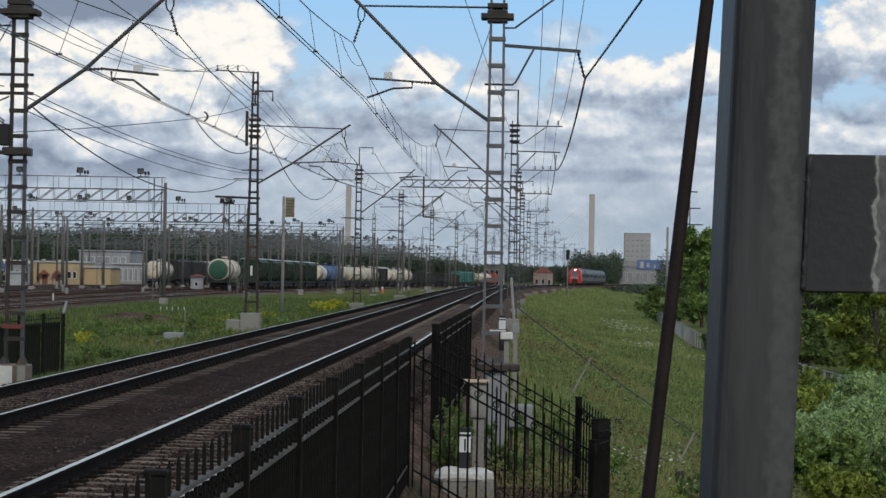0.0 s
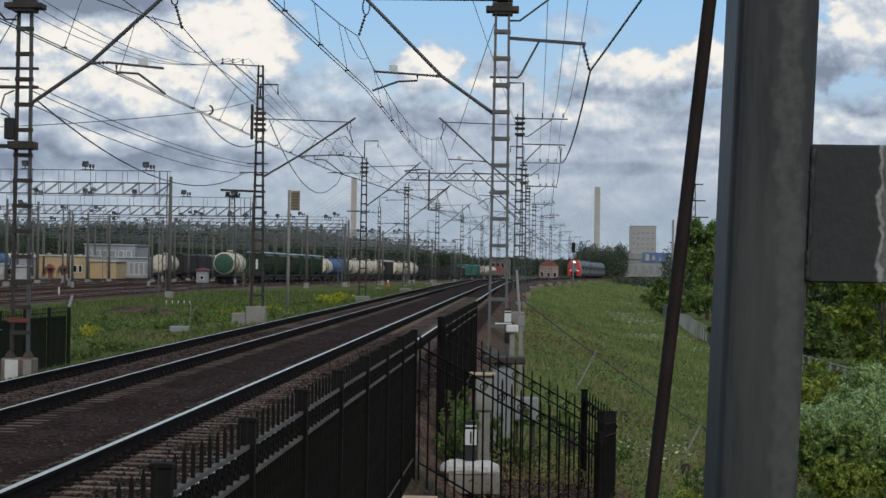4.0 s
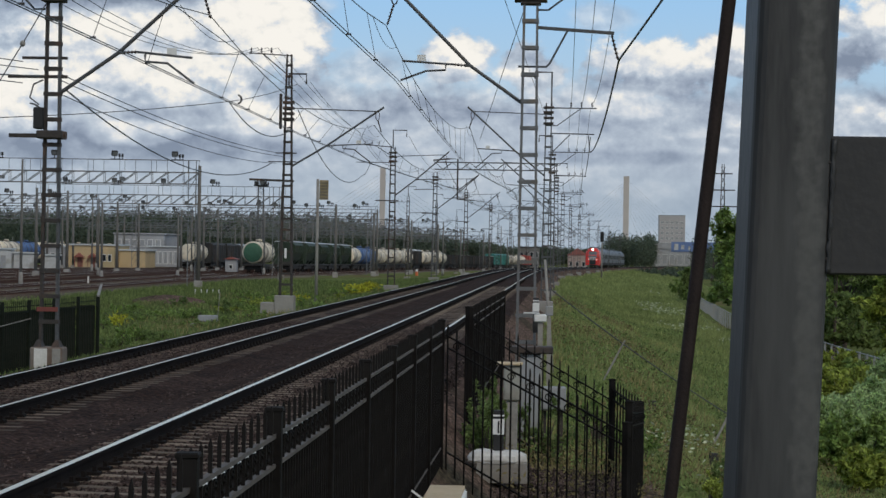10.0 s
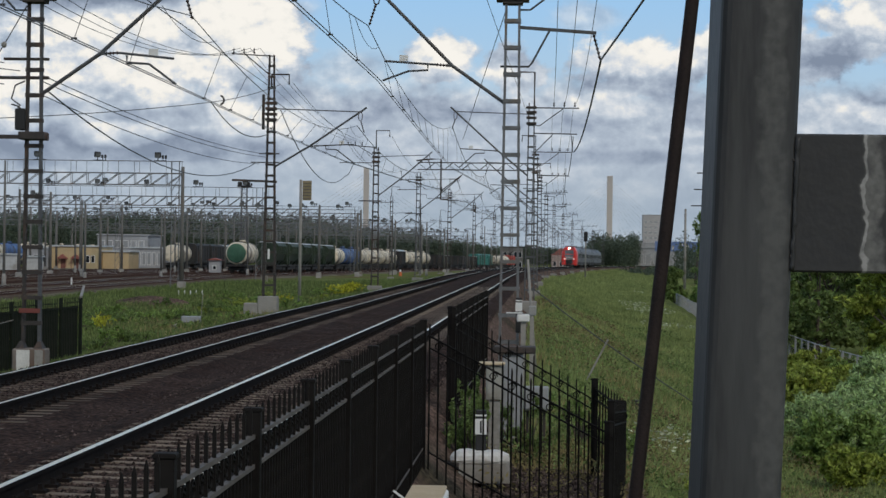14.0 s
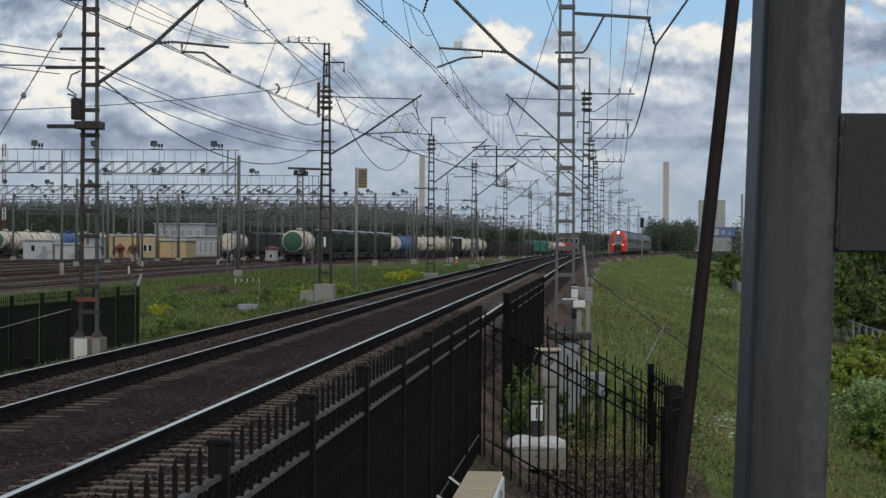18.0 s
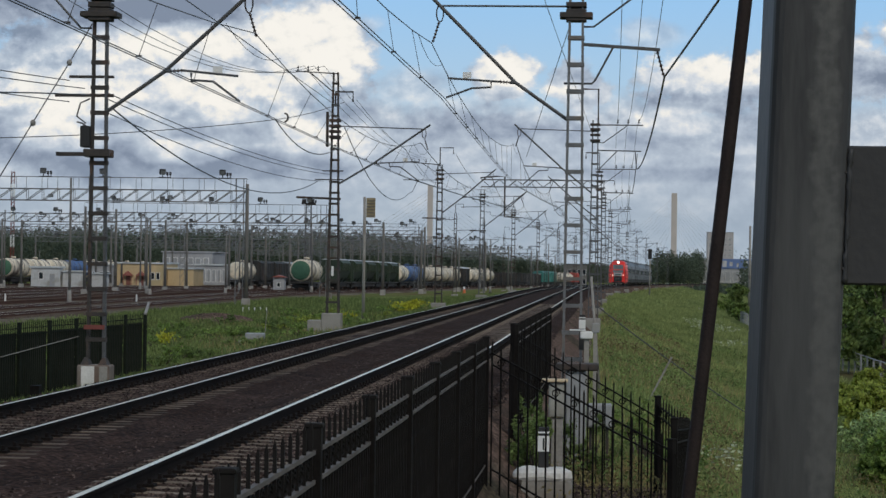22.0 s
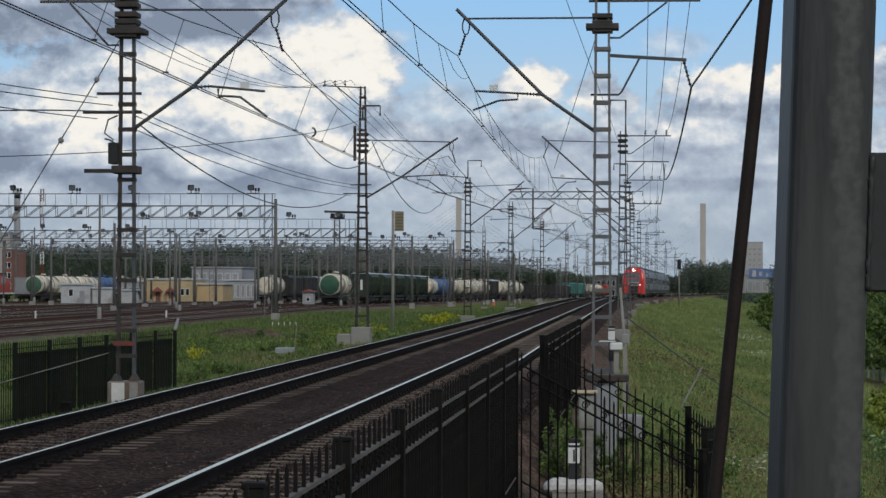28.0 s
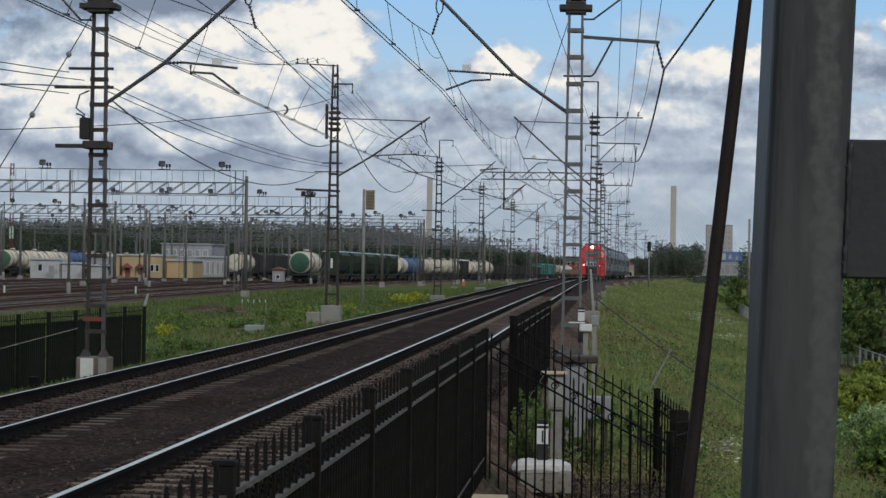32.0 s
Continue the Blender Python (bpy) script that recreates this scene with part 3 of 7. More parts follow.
def main_track(axis, label):
    track = thing("railway_track", label, "railway track", "main line tracks")
    stations = [(y, bend(y), fall(y)) for y in [-40] + [4 * i for i in range(45)] + [180 + 10 * i for i in range(90)]]
    band = 0.033 if axis > -6 else 0.021
    rail_parts(track, axis - 0.795, 0.0, stations, band=band)
    rail_parts(track, axis + 0.795, 0.0, stations, band=band)
    clips, rest = Geo(), Geo()
    y, i = -9.0, 0
    rng = random.Random(int(-axis * 10))
    while y < 420:
        if i < 298:
            part("sleeper", SLEEPER_MESH[axis], None, track, m=Matrix.Translation(at(axis + rng.uniform(-0.02, 0.02), y, -0.164 - rng.random() * 0.006)) @ pose(0, 0, 0, 0, 0, rng.uniform(-0.6, 0.6)))
        else:
            c = at(axis, y, -0.19)
            rest.box(c.x - 1.35, c.x + 1.35, y - 0.13, y + 0.13, c.z - 0.1, c.z)
        if i < 365:
            fastening(clips, axis - 0.795, y, -0.165), fastening(clips, axis + 0.795, y, -0.165)
        y += 0.54
        i += 1
    tagged(part("fastening_strip", clips, RAIL_SIDE, track, "rusted rail fastenings"), kind="stuff")
    tagged(part("far_sleeper_bed", rest, SLEEPER, track), kind="stuff")


main_track(-8.0, "straight main line track on concrete sleepers with bright rail heads")
main_track(-3.9, "main line track on concrete sleepers behind the black railings")


def loose_stones():
    rng = random.Random(5)
    g = Geo()
    octa = [(1, 0, 0), (-1, 0, 0), (0, 1, 0), (0, -1, 0), (0, 0, 1), (0, 0, -1)]
    faces = [(0, 2, 4), (2, 1, 4), (1, 3, 4), (3, 0, 4), (2, 0, 5), (1, 2, 5), (3, 1, 5), (0, 3, 5)]
    for _ in range(105000):
        y = 14 + 75 * rng.random() ** 1.6
        k = rng.random()
        if rng.random() < 0.2:
            y, u = rng.uniform(20, 37), rng.uniform(-1.3, 1.4)
            z = ground_height(u, y) + 0.06
        elif k < 0.62:
            u = rng.uniform(-6.9, -5.0)
            z = -0.26
        elif k < 0.75:
            u, z = rng.uniform(-9.9, -9.2), -0.25
        elif k < 0.9:
            u = rng.uniform(-2.2, -1.0)
            z = -0.3 - (u + 2.0) * 0.95 if u > -2.0 else -0.27
        else:
            u, z = rng.uniform(-8.6, -7.3), -0.26
        r = rng.uniform(0.016, 0.042)
        if _ % 5 < 2:
            # stones heaped in the cribs between the sleepers
            axis = -3.9 if _ % 5 else -8.0
            y, u, z, r = -9.0 + 0.54 * (round(rng.uniform(40, 150) ** 1.0) + 0.5) + rng.uniform(-0.13, 0.13), axis + rng.choice((rng.uniform(-0.65, 0.65), rng.uniform(-0.65, 0.65), rng.uniform(-1.35, -0.9))), -0.178, rng.uniform(0.014, 0.03)
        m = Matrix.Translation(at(u, y, z)) @ Euler((rng.random() * 6, rng.random() * 6, rng.random() * 6)).to_matrix().to_4x4()
        s = [rng.uniform(0.7, 1.3) * r for _ in range(3)]
        g.add([m @ Vector((a * s[0], b * s[1], c * s[2])) for a, b, c in octa], faces)
    solid("ballast_stones", g, STONE, "loose angular brown ballast stones between the tracks", "stones", kind="stuff")


loose_stones()


def yard_track(u):
    track = thing("yard_track", "rusty freight yard track on oily ballast", "railway track", "yard tracks")
    stations = [(y, bend(y), fall(y)) for y in range(70, 1000, 15)]
    top = YARD_RAIL if u in (-48.5, -71.5, -100.5) else RAIL_TOP
    rail_parts(track, u - 0.78, -1.12, stations, YARD_RAIL, top=top)
    rail_parts(track, u + 0.78, -1.12, stations, YARD_RAIL, top=top)
    g = Geo()
    y = 140.0
    while y < 420:
        c = at(u, y, -1.3)
        g.box(c.x - 1.35, c.x + 1.35, y - 0.13, y + 0.13, c.z - 0.1, c.z + 0.02)
        y += 0.6
    tagged(part("sleeper_bed", g, YARD_SLEEPER, track, "dark weathered sleepers"), kind="stuff")


for line in (-37.5, -43.0, -48.5, -54.0, -59.5, -66.0, -71.5, -77.0, -100.5, -106.0):
    yard_track(line)

# ---- the post, the stay rod and the railings at the camera ----
def near_post():
    post = thing("steel_post", "grey scuffed square steel post with a welded plate", "post")

    def ring(z):
        """The turned square tube at the height z, which leans a little; its corners rounded."""
        x = 0.273 + (z - 1.774) * 0.0318
        turn = Matrix.Rotation(radians(6.5), 2)
        out = []
        for cx, cy, a0 in ((0.014, 0.014, 180), (0.106, 0.014, 270), (0.106, 0.106, 0), (0.014, 0.106, 90)):
            for k in range(4):
                a = radians(a0 + k * 30)
                p = turn @ Vector((cx + 0.014 * math.cos(a), cy + 0.014 * math.sin(a)))
                out.append(Vector((x + p.x, 3.4 + p.y, z)))
        return out

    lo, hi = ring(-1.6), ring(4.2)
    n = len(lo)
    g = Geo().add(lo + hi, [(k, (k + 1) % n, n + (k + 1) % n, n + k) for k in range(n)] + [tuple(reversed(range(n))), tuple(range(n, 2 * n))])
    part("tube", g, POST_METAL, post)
    plate = Geo().cbox(0.398, 0.80, 3.418, 3.43, 2.075, 2.277, 0.003)
    pl = part("plate", plate, PLATE, post, "dark painted steel plate with a pale scraped streak")
    rng = random.Random(3)
    bead = [Vector((0.4005 + rng.uniform(-0.0012, 0.0012) + k * 0.00022, 3.4165, 2.078 + k * 0.0067)) for k in range(30)]
    part("weld_bead", Geo().path(bead, [rng.uniform(0.0022, 0.0048) for _ in bead], 7), POST_METAL, post, "lumpy weld seam", smooth=True)
    for z in (2.255, 2.238, 2.205, 2.168, 2.12, 2.098):
        part("weld_pit", Geo().lathe([(0.0028, -0.002), (0.0028, 0.002), (0.001, 0.003)], Matrix.Translation((0.402 + rng.uniform(-0.004, 0.006), 3.4165, z)) @ pose(0, 0, 0, 90), 6), RUSTY, post)


def stay_rod():
    rod = Geo().tube((0.179 - 0.102 * 3.0, 3.4, -1.23), (0.179 + 0.102 * 2.2, 3.4, 3.97), 0.0098, n=12)
    solid("stay_rod", rod, ROD, "thin rust-brown leaning stay rod beside the steel post", "rod", smooth=True)


near_post()
stay_rod()


class Railing:
    """Railings made of shared pieces: posts, rails, pickets with spear tips."""

    def __init__(self, mat, height):
        self.mat, self.h = mat, height
        g = Geo()
        g.cbox(-0.011, 0.011, -0.011, 0.011, 0, height - 0.17, 0.003)
        self.short = g.mesh("picket", mat)
        g = Geo()
        g.cbox(-0.0095, 0.0095, -0.0095, 0.0095, 0, height + 0.125, 0.002)
        g.lathe([(0.008, height + 0.115), (0.0115, height + 0.13), (0.003, height + 0.165)], None, 6)
        self.tall = g.mesh("picket", mat)
        g = Geo().cbox(-0.042, 0.042, -0.042, 0.042, -0.15, height + 0.14, 0.006)
        g.cbox(-0.05, 0.05, -0.05, 0.05, height + 0.13, height + 0.155, 0.006)
        self.post_mesh = g.mesh("post", mat)
        g = Geo()
        pts = [(0.07 * math.cos(a) * (1 - a / 14), 0, 0.055 * math.sin(a) * (1 - a / 14)) for a in [k * 0.6 for k in range(15)]]
        g.path(pts, 0.008, 5)
        self.scroll_mesh = g.mesh("scroll", mat)

    def run(self, fence, a, b, step, rails=(0.0, -0.17), posts=(), both=True, low=-1.5, scrolls=True, bar=0.032, bar_mat=None):
        """From a to b (tops of the rails, in metres); rails: heights under the top."""
        a, b = Vector(a), Vector(b)
        flat = Vector((b.x - a.x, b.y - a.y, 0))
        n = max(2, round(flat.length / step))
        ang = math.degrees(math.atan2(flat.y, flat.x))
        for z in (*rails, low):
            part("rail_bar", Geo().beam(a + Vector((0, 0, z)), b + Vector((0, 0, z)), bar, bar * 0.7), bar_mat or self.mat, fence)
        for k in range(n + 1):
            p = a.lerp(b, k / n)
            me = self.tall if (k % 2 == 0 or both) else self.short
            part("picket", me, None, fence, m=Matrix.Translation(p - Vector((0, 0, self.h))) @ pose(0, 0, 0, 0, 0, ang))
            if scrolls and k % 2:
                part("scroll", self.scroll_mesh, None, fence, m=Matrix.Translation(p + Vector((0, 0, (rails[0] + rails[1]) / 2))) @ pose(0, 0, 0, 0, 0, ang))
        for k in posts:
            part("post", self.post_mesh, None, fence, m=Matrix.Translation(a.lerp(b, k) - Vector((0, 0, self.h))) @ pose(0, 0, 0, 0, 0, ang))


def railings():
    black = Railing(BLACK_PAINT, 1.85)
    near = thing("railing", "black steel railing with spear-topped pickets along the track", "fence", "black railings")
    black.run(near, (-1.52, 6.7, 1.1), (-1.52, 30.2, 1.065), 0.135, rails=(0.0, -0.16), posts=[k / 8.1 for k in range(9)], both=False, bar_mat=RAIL_HIGHLIGHT)
    far = thing("railing", "black steel railing beside the track beyond the gap", "fence", "black railings")
    black.run(far, (-1.46, 38.0, 1.03), (-1.4, 57.0, 1.0), 0.15, rails=(0.0, -0.16), posts=[0, 0.15, 0.3, 0.45, 0.6, 0.8, 1.0], both=False, bar_mat=RAIL_HIGHLIGHT)
    cross = thing("railing", "open black steel railing stepping down the embankment", "fence", "black railings")
    black.run(cross, (-1.45, 30.15, 1.0), (0.83, 28.5, -0.1), 0.147, rails=(0.0, -0.15), low=-1.5, both=True, posts=[1.0], bar=0.026)
    upper = thing("railing", "open black steel railing on the far side of the embankment steps", "fence", "black railings")
    black.run(upper, (-1.5, 38.0, 1.05), (0.82, 37.0, -0.22), 0.15, rails=(0.0, -0.16), low=-1.5, both=True, posts=[0.0], bar=0.026)
    end = thing("railing", "close black railing panel at the foot of the embankment steps", "fence", "black railings")
    black.run(end, (0.83, 36.9, -0.03), (1.28, 35.6, -0.30), 0.12, posts=[0.0], rails=(0.0, -0.16), low=-1.45)
    side = thing("railing", "black railing panel closing the embankment steps", "fence", "black railings")
    black.run(side, (1.28, 35.6, -0.30), (0.86, 28.6, 0.15), 0.13, posts=[1.0], rails=(0.0, -0.16), low=-1.5)
    green = Railing(GREEN_BLACK, 2.05)
    left = thing("railing", "dark green-black steel railing beyond the tracks, with the mast behind it", "fence")
    green.run(left, (-18.2, 41.0, 0.17), (-13.6, 68.2, 0.48), 0.13, posts=[0.0, 0.11, 0.22, 0.33, 0.425, 0.51, 0.595, 0.67, 0.74, 0.808, 0.874, 0.939, 0.995], rails=(0.0, -0.16), low=-1.75, scrolls=False)
    # mesh sheets behind the bays near the mast; the nearer bays are open
    for k0, k1 in ((0.595, 0.67), (0.67, 0.74), (0.74, 0.808), (0.808, 0.874), (0.874, 0.939), (0.939, 0.995)):
        a, b = (Vector((-18.26 + 4.6 * k, 41.03 + 27.2 * k, 0.17 + 0.31 * k)) for k in (k0 + 0.002, k1 - 0.002))
        g = Geo().add([a + Vector((0, 0, -0.12)), b + Vector((0, 0, -0.12)), b + Vector((0, 0, -1.98)), a + Vector((0, 0, -1.98))], [(3, 2, 1, 0)])
        back = [Vector(p) + Vector((-0.012, 0.002, 0)) for p in g.v]
        g.add(back, [(0, 1, 2, 3)])
        part("mesh_panel", g, MESH_SHEET, left, "dark dusty mesh panel behind the pickets")
    part("brace", Geo().tube((-17.2, 46.9, -1.2), (-14.42, 62.9, 0.08), 0.013, n=6), CONCRETE, left, "thin pale sloping brace")


railings()


# ---- masts of the overhead line ----
def insulator(g, p, q, r=0.06, n=5):
    """A row of porcelain sheds from p to q."""
    p, q = Vector(p), Vector(q)
    m = Matrix.Translation(p) @ (q - p).to_track_quat("Z", "Y").to_matrix().to_4x4()
    ln = (q - p).length
    prof = [(0.02, 0)]
    for k in range(n):
        z = ln * (k + 0.5) / n
        prof += [(0.022, z - ln * 0.3 / n), (r, z), (0.022, z + ln * 0.2 / n)]
    g.lathe(prof + [(0.02, ln)], m, 8)


def mast(u, y, z, h, w0, w1, mat, label, levels=None, legs_mat=None, depth=1.0):
    """A lattice mast of four angles and flat battens; its foot at z."""
    o = at(u, y, z)
    m = thing("catenary_mast", label, "mast", "overhead line masts", Matrix.Translation(o))
    levels = levels or round(h / 0.62)
    for sx in (-1, 1):
        for sy in (-1, 1):
            g = Geo()
            g.beam((sx * w0 / 2, sy * w0 / 2 * depth, 0), (sx * w1 / 2, sy * w1 / 2 * depth, h), 0.06, 0.06)
            part("leg", g, mat if sx > 0 else (legs_mat or mat), m)
    for k in range(1, levels):
        t = k / levels
        w = (w0 + (w1 - w0) * t) / 2 + 0.041
        zz = h * t
        g = Geo()
        for s in (-1, 1):
            d = (w - 0.041) * depth + 0.041
            g.box(-w, w, s * d - 0.006, s * d + 0.006, zz - 0.045, zz + 0.045)
            g.box(s * w - 0.006, s * w + 0.006, -d + 0.01, d - 0.01, zz - 0.045, zz + 0.045)
        part("batten", g, legs_mat or mat, m)
    return m


def foot(u, y, z0, z1, w, mat=None):
    o = at(u, y, z0)
    solid("mast_foundation", Geo().cbox(-w, w, -w, w, 0, z1 - z0, 0.04), mat or CONCRETE, "pale weathered concrete foundation block under a mast", "foundation", "mast foundations", m=Matrix.Translation(o))


def bracket(m, side, heel, reach, tip, tie, wire_z, w, detail=True, kink=0.08, rise=0.1):
    """The sloping bracket over a track; side +1 or -1 is the way it reaches, all heights above the mast's foot."""
    x0 = side * w / 2
    p, q = Vector((x0, 0, heel)), Vector((x0 + side * reach, 0, tip))
    elbow = p.lerp(q, 0.41) - Vector((0, 0, kink))
    g = Geo().path([p, elbow, q + (q - elbow).normalized() * 0.35], 0.045, 8)
    part("bracket_tube", g, GREY_STEEL, m)
    part("tie_rod", Geo().tube((x0, 0, tie), q, 0.028, n=6), GREY_STEEL, m)
    hang = q + Vector((side * 0.18, 0, -0.95))
    ring = Geo().path([q + Vector((0.09 * math.sin(t), 0, -0.2 + 0.22 * math.cos(t))) for t in [k * 0.63 for k in range(11)]], 0.02, 5)
    part("hanger_ring", ring, RUSTY, m)
    ins = Geo()
    insulator(ins, q + Vector((side * 0.02, 0, -0.42)), hang, 0.045, 6)
    part("insulator", ins, INSULATOR, m, smooth=True)
    ins = Geo()
    arm_at = elbow
    arm_end = Vector((x0 + side * reach * 0.93, 0, arm_at.z + rise))
    insulator(ins, arm_at + Vector((side * 0.1, 0, 0)), arm_at + Vector((side * 0.42, 0, 0.02)), 0.05, 4)
    part("insulator", ins, INSULATOR, m, smooth=True)
    a = Geo().tube(arm_at, arm_at + Vector((side * 0.14, 0, 0)), 0.04)
    a.tube(arm_at + Vector((side * 0.4, 0, 0.02)), arm_end, 0.028)
    part("registration_arm", a, GREY_STEEL, m)
    b = Geo()
    s = arm_at.lerp(arm_end, 0.36)
    b.path([s, s + Vector((0, 0, -0.16)), s + Vector((side * 0.5, 0, -0.19)), Vector((arm_end.x + side * 0.05, 0, wire_z))], 0.03, 6)
    part("steady_arm", b, GREY_STEEL, m)
    if detail:
        f = arm_at.lerp(arm_end, 0.72)
        part("number_plate", Geo().box(f.x - 0.11, f.x + 0.11, -0.01, 0.01, f.z + 0.03, f.z + 0.19), WHITE, m, "small pale plate with faded marks")
    return hang


def clamp_rings(m, w, zs):
    for z in zs:
        g = Geo()
        k = w / 2 + 0.1
        g.cbox(-k, k, -k, k, z - 0.06, z + 0.06, 0.01)
        part("clamp", g, RUSTY, m)


def three_wire_arm(m, side, z, x0, reach, drop):
    part("crossarm", Geo().beam((x0, 0, z), (side * reach, 0, z), 0.07, 0.06), GREY_STEEL, m)
    part("strut", Geo().path([(side * 0.2, 0, z - drop), (side * 0.45, 0, z - drop), (side * reach * 0.66, 0, z - 0.04)], 0.028, 6), GREY_STEEL, m)
    for k in (0.47, 0.69, 0.91):
        g = Geo()
        x = side * reach * k
        g.tube((x, 0, z), (x, 0, z + 0.12), 0.015)
        insulator(g, (x, 0, z + 0.08), (x, 0, z + 0.32), 0.075, 2)
        part("pin_insulator", g, INSULATOR, m, smooth=True)


def goose_neck(m, side, z, h=1.0, reach=0.55):
    g = Geo().path([(0, 0, z), (0, 0, z + h), (side * reach, 0, z + h), (side * reach, 0, z + h - 0.45)], 0.045, 6)
    part("goose_neck", g, RUSTY, m, "dark bent switch arm")


LEFT_Y = [52, 106, 165, 218, 275, 335, 395, 455, 515, 580, 650]
RIGHT_Y = [60, 125, 172, 225, 285, 345, 410, 475, 540, 610, 680]
hang_left, hang_right = {}, {}


def pin_row(m, z, xs):
    for x in xs:
        g = Geo()
        insulator(g, (x, 0, z), (x, 0, z + 0.25), 0.07, 2)
        part("pin_insulator", g, INSULATOR, m, smooth=True)


def masts():
    # dark, crowded mast on the far side
    m = mast(-11.5, 52, -0.2, 9.1, 0.37, 0.27, GREY_STEEL, "dark weathered lattice catenary mast on a rust-streaked foundation", 16, RUSTY, 0.3)
    bracket(m, 1, 5.72, 3.2, 8.38, 8.4, 5.966, 0.34, kink=0.17, rise=-0.1)
    hang_left[52] = Vector((-7.974, 52, 7.305))
    clamp_rings(m, 0.3, (7.82, 7.98, 8.12, 8.28, 8.5, 8.72))
    part("clamp_plate", Geo().cbox(-0.42, 0.42, -0.3, 0.3, 7.84, 7.96, 0.01), RUSTY, m)
    three_wire_arm(m, -1, 8.6, 0.25, 2.02, 1.0)
    part("crossarm", Geo().beam((-0.7, 0, 6.5), (0.32, 0, 6.5), 0.08, 0.06), RUSTY, m)
    part("crossarm", Geo().beam((-1.02, 0, 6.08), (0.32, 0, 6.08), 0.08, 0.07), RUSTY, m)
    part("crossarm", Geo().beam((-0.98, 0, 4.75), (0.3, 0, 4.75), 0.1, 0.09), RUSTY, m, "dark channel crossarm")
    part("clamp", Geo().cbox(-0.3, 0.28, -0.3, 0.3, 4.68, 4.86, 0.02), RUSTY, m)
    sw = part("switch_box", Geo().cbox(-0.40, -0.17, -0.2, 0.2, 4.9, 5.38, 0.02), BLACK, m, "dark switch gear box")
    part("horn", Geo().path([(-0.3, 0, 5.38), (-0.4, 0, 5.45), (-0.52, 0, 5.48)], 0.02), RUSTY, sw)
    part("jumper_loop", Geo().path([(-0.2, -0.1, 6.0), (-0.42, -0.1, 5.9), (-0.5, -0.1, 5.6), (-0.3, -0.1, 5.45), (-0.42, -0.1, 5.3)], 0.02, 5), WIRE, m)
    part("red_band", Geo().cbox(-0.24, 0.24, -0.24, -0.228, 0.8, 0.9, 0.004), RED_BAND, m, "faded red stripe")
    part("top_pole", Geo().tube((0.05, 0, 8.7), (0.05, 0, 11.5), 0.06), RUSTY, m)
    part("guy", Geo().path([(-0.2, 0, 7.7), (-0.32, -1.5, 6.75), (-1.9, -8, 1.0), (-2.38, -10, -0.8)], 0.014, 5), WIRE, m, "slack stay wire with egg insulators")
    for p in ((-0.33, -1.6, 6.68), (-0.72, -3.2, 5.25), (-1.2, -5.1, 3.55)):
        part("egg_insulator", Geo().lathe([(0.02, -0.07), (0.06, -0.03), (0.06, 0.03), (0.02, 0.07)], Matrix.Translation(p), 8), CONCRETE, m, "pale egg insulator", smooth=True)
    for s in (-0.21, 0.2):
        part("foot_shoe", Geo().add([(s - 0.1, -0.26, 0.0), (s + 0.1, -0.26, 0.0), (s + 0.1, 0.16, 0.0), (s - 0.1, 0.16, 0.0), (s - 0.035, -0.12, 0.16), (s + 0.035, -0.12, 0.16), (s + 0.035, 0.08, 0.16), (s - 0.035, 0.08, 0.16)],
                                    [(3, 2, 1, 0), (4, 5, 6, 7), (0, 1, 5, 4), (1, 2, 6, 5), (2, 3, 7, 6), (3, 0, 4, 7)]), RUSTY, m, "rusty anchor shoe")
        part("anchor_bolt", Geo().tube((s + 0.06, -0.2, -0.01), (s + 0.06, -0.2, 0.07), 0.015, n=6), RUSTY, m)
    part("ladder_strip", Geo().beam((-0.19, -0.07, 0.1), (-0.15, -0.06, 4.6), 0.03, 0.02), RUSTY, m)
    base = thing("mast_foundation", "rust-streaked concrete foundation with a whitewashed face under the dark mast", "foundation", "mast foundations", Matrix.Translation((-11.5, 52, -1.0)))
    part("block", Geo().cbox(-0.37, 0.36, -0.3, 0.3, 0, 0.8, 0.03), RUST_STREAK, base)
    part("face", Geo().cbox(-0.27, 0.03, -0.312, -0.301, 0.02, 0.77, 0.004), WHITEWASH, base, "flaking whitewashed face")
    part("face", Geo().cbox(0.14, 0.33, -0.312, -0.301, 0.02, 0.77, 0.004), CONCRETE, base)
    # pale grey mast by the embankment
    m = mast(-0.9, 60, -0.9, 11.0, 0.46, 0.31, STEEL, "pale grey lattice catenary mast beside the embankment", 16)
    bracket(m, -1, 6.82, 3.34, 9.75, 9.75, 7.38, 0.35, kink=0.24)
    hang_right[60] = Vector((-4.628, 60, 7.892))
    clamp_rings(m, 0.32, (9.42, 9.6, 9.78, 10.3, 10.6))
    part("clamp_plate", Geo().cbox(-0.42, 0.42, -0.3, 0.3, 9.44, 9.58, 0.01), RUSTY, m)
    three_wire_arm(m, 1, 10.18, -0.35, 2.5, 0.95)
    part("feeder_arm", Geo().beam((0.15, 0, 8.78), (2.15, 0, 8.65), 0.1, 0.08), GREY_STEEL, m)
    part("strut", Geo().path([(-0.3, 0, 7.77), (0.42, 0, 7.77), (0.5, 0, 7.85), (0.95, 0, 8.7)], 0.03), GREY_STEEL, m)
    g = Geo()
    insulator(g, (2.08, 0, 8.62), (2.26, 0.3, 8.0), 0.05, 6)
    part("insulator", g, INSULATOR, m, smooth=True)
    part("top_pole", Geo().tube((0, 0, 10.9), (0, 0, 12.5), 0.07), RUSTY, m)
    foot(-0.9, 60, -1.9, -0.9, 0.36)
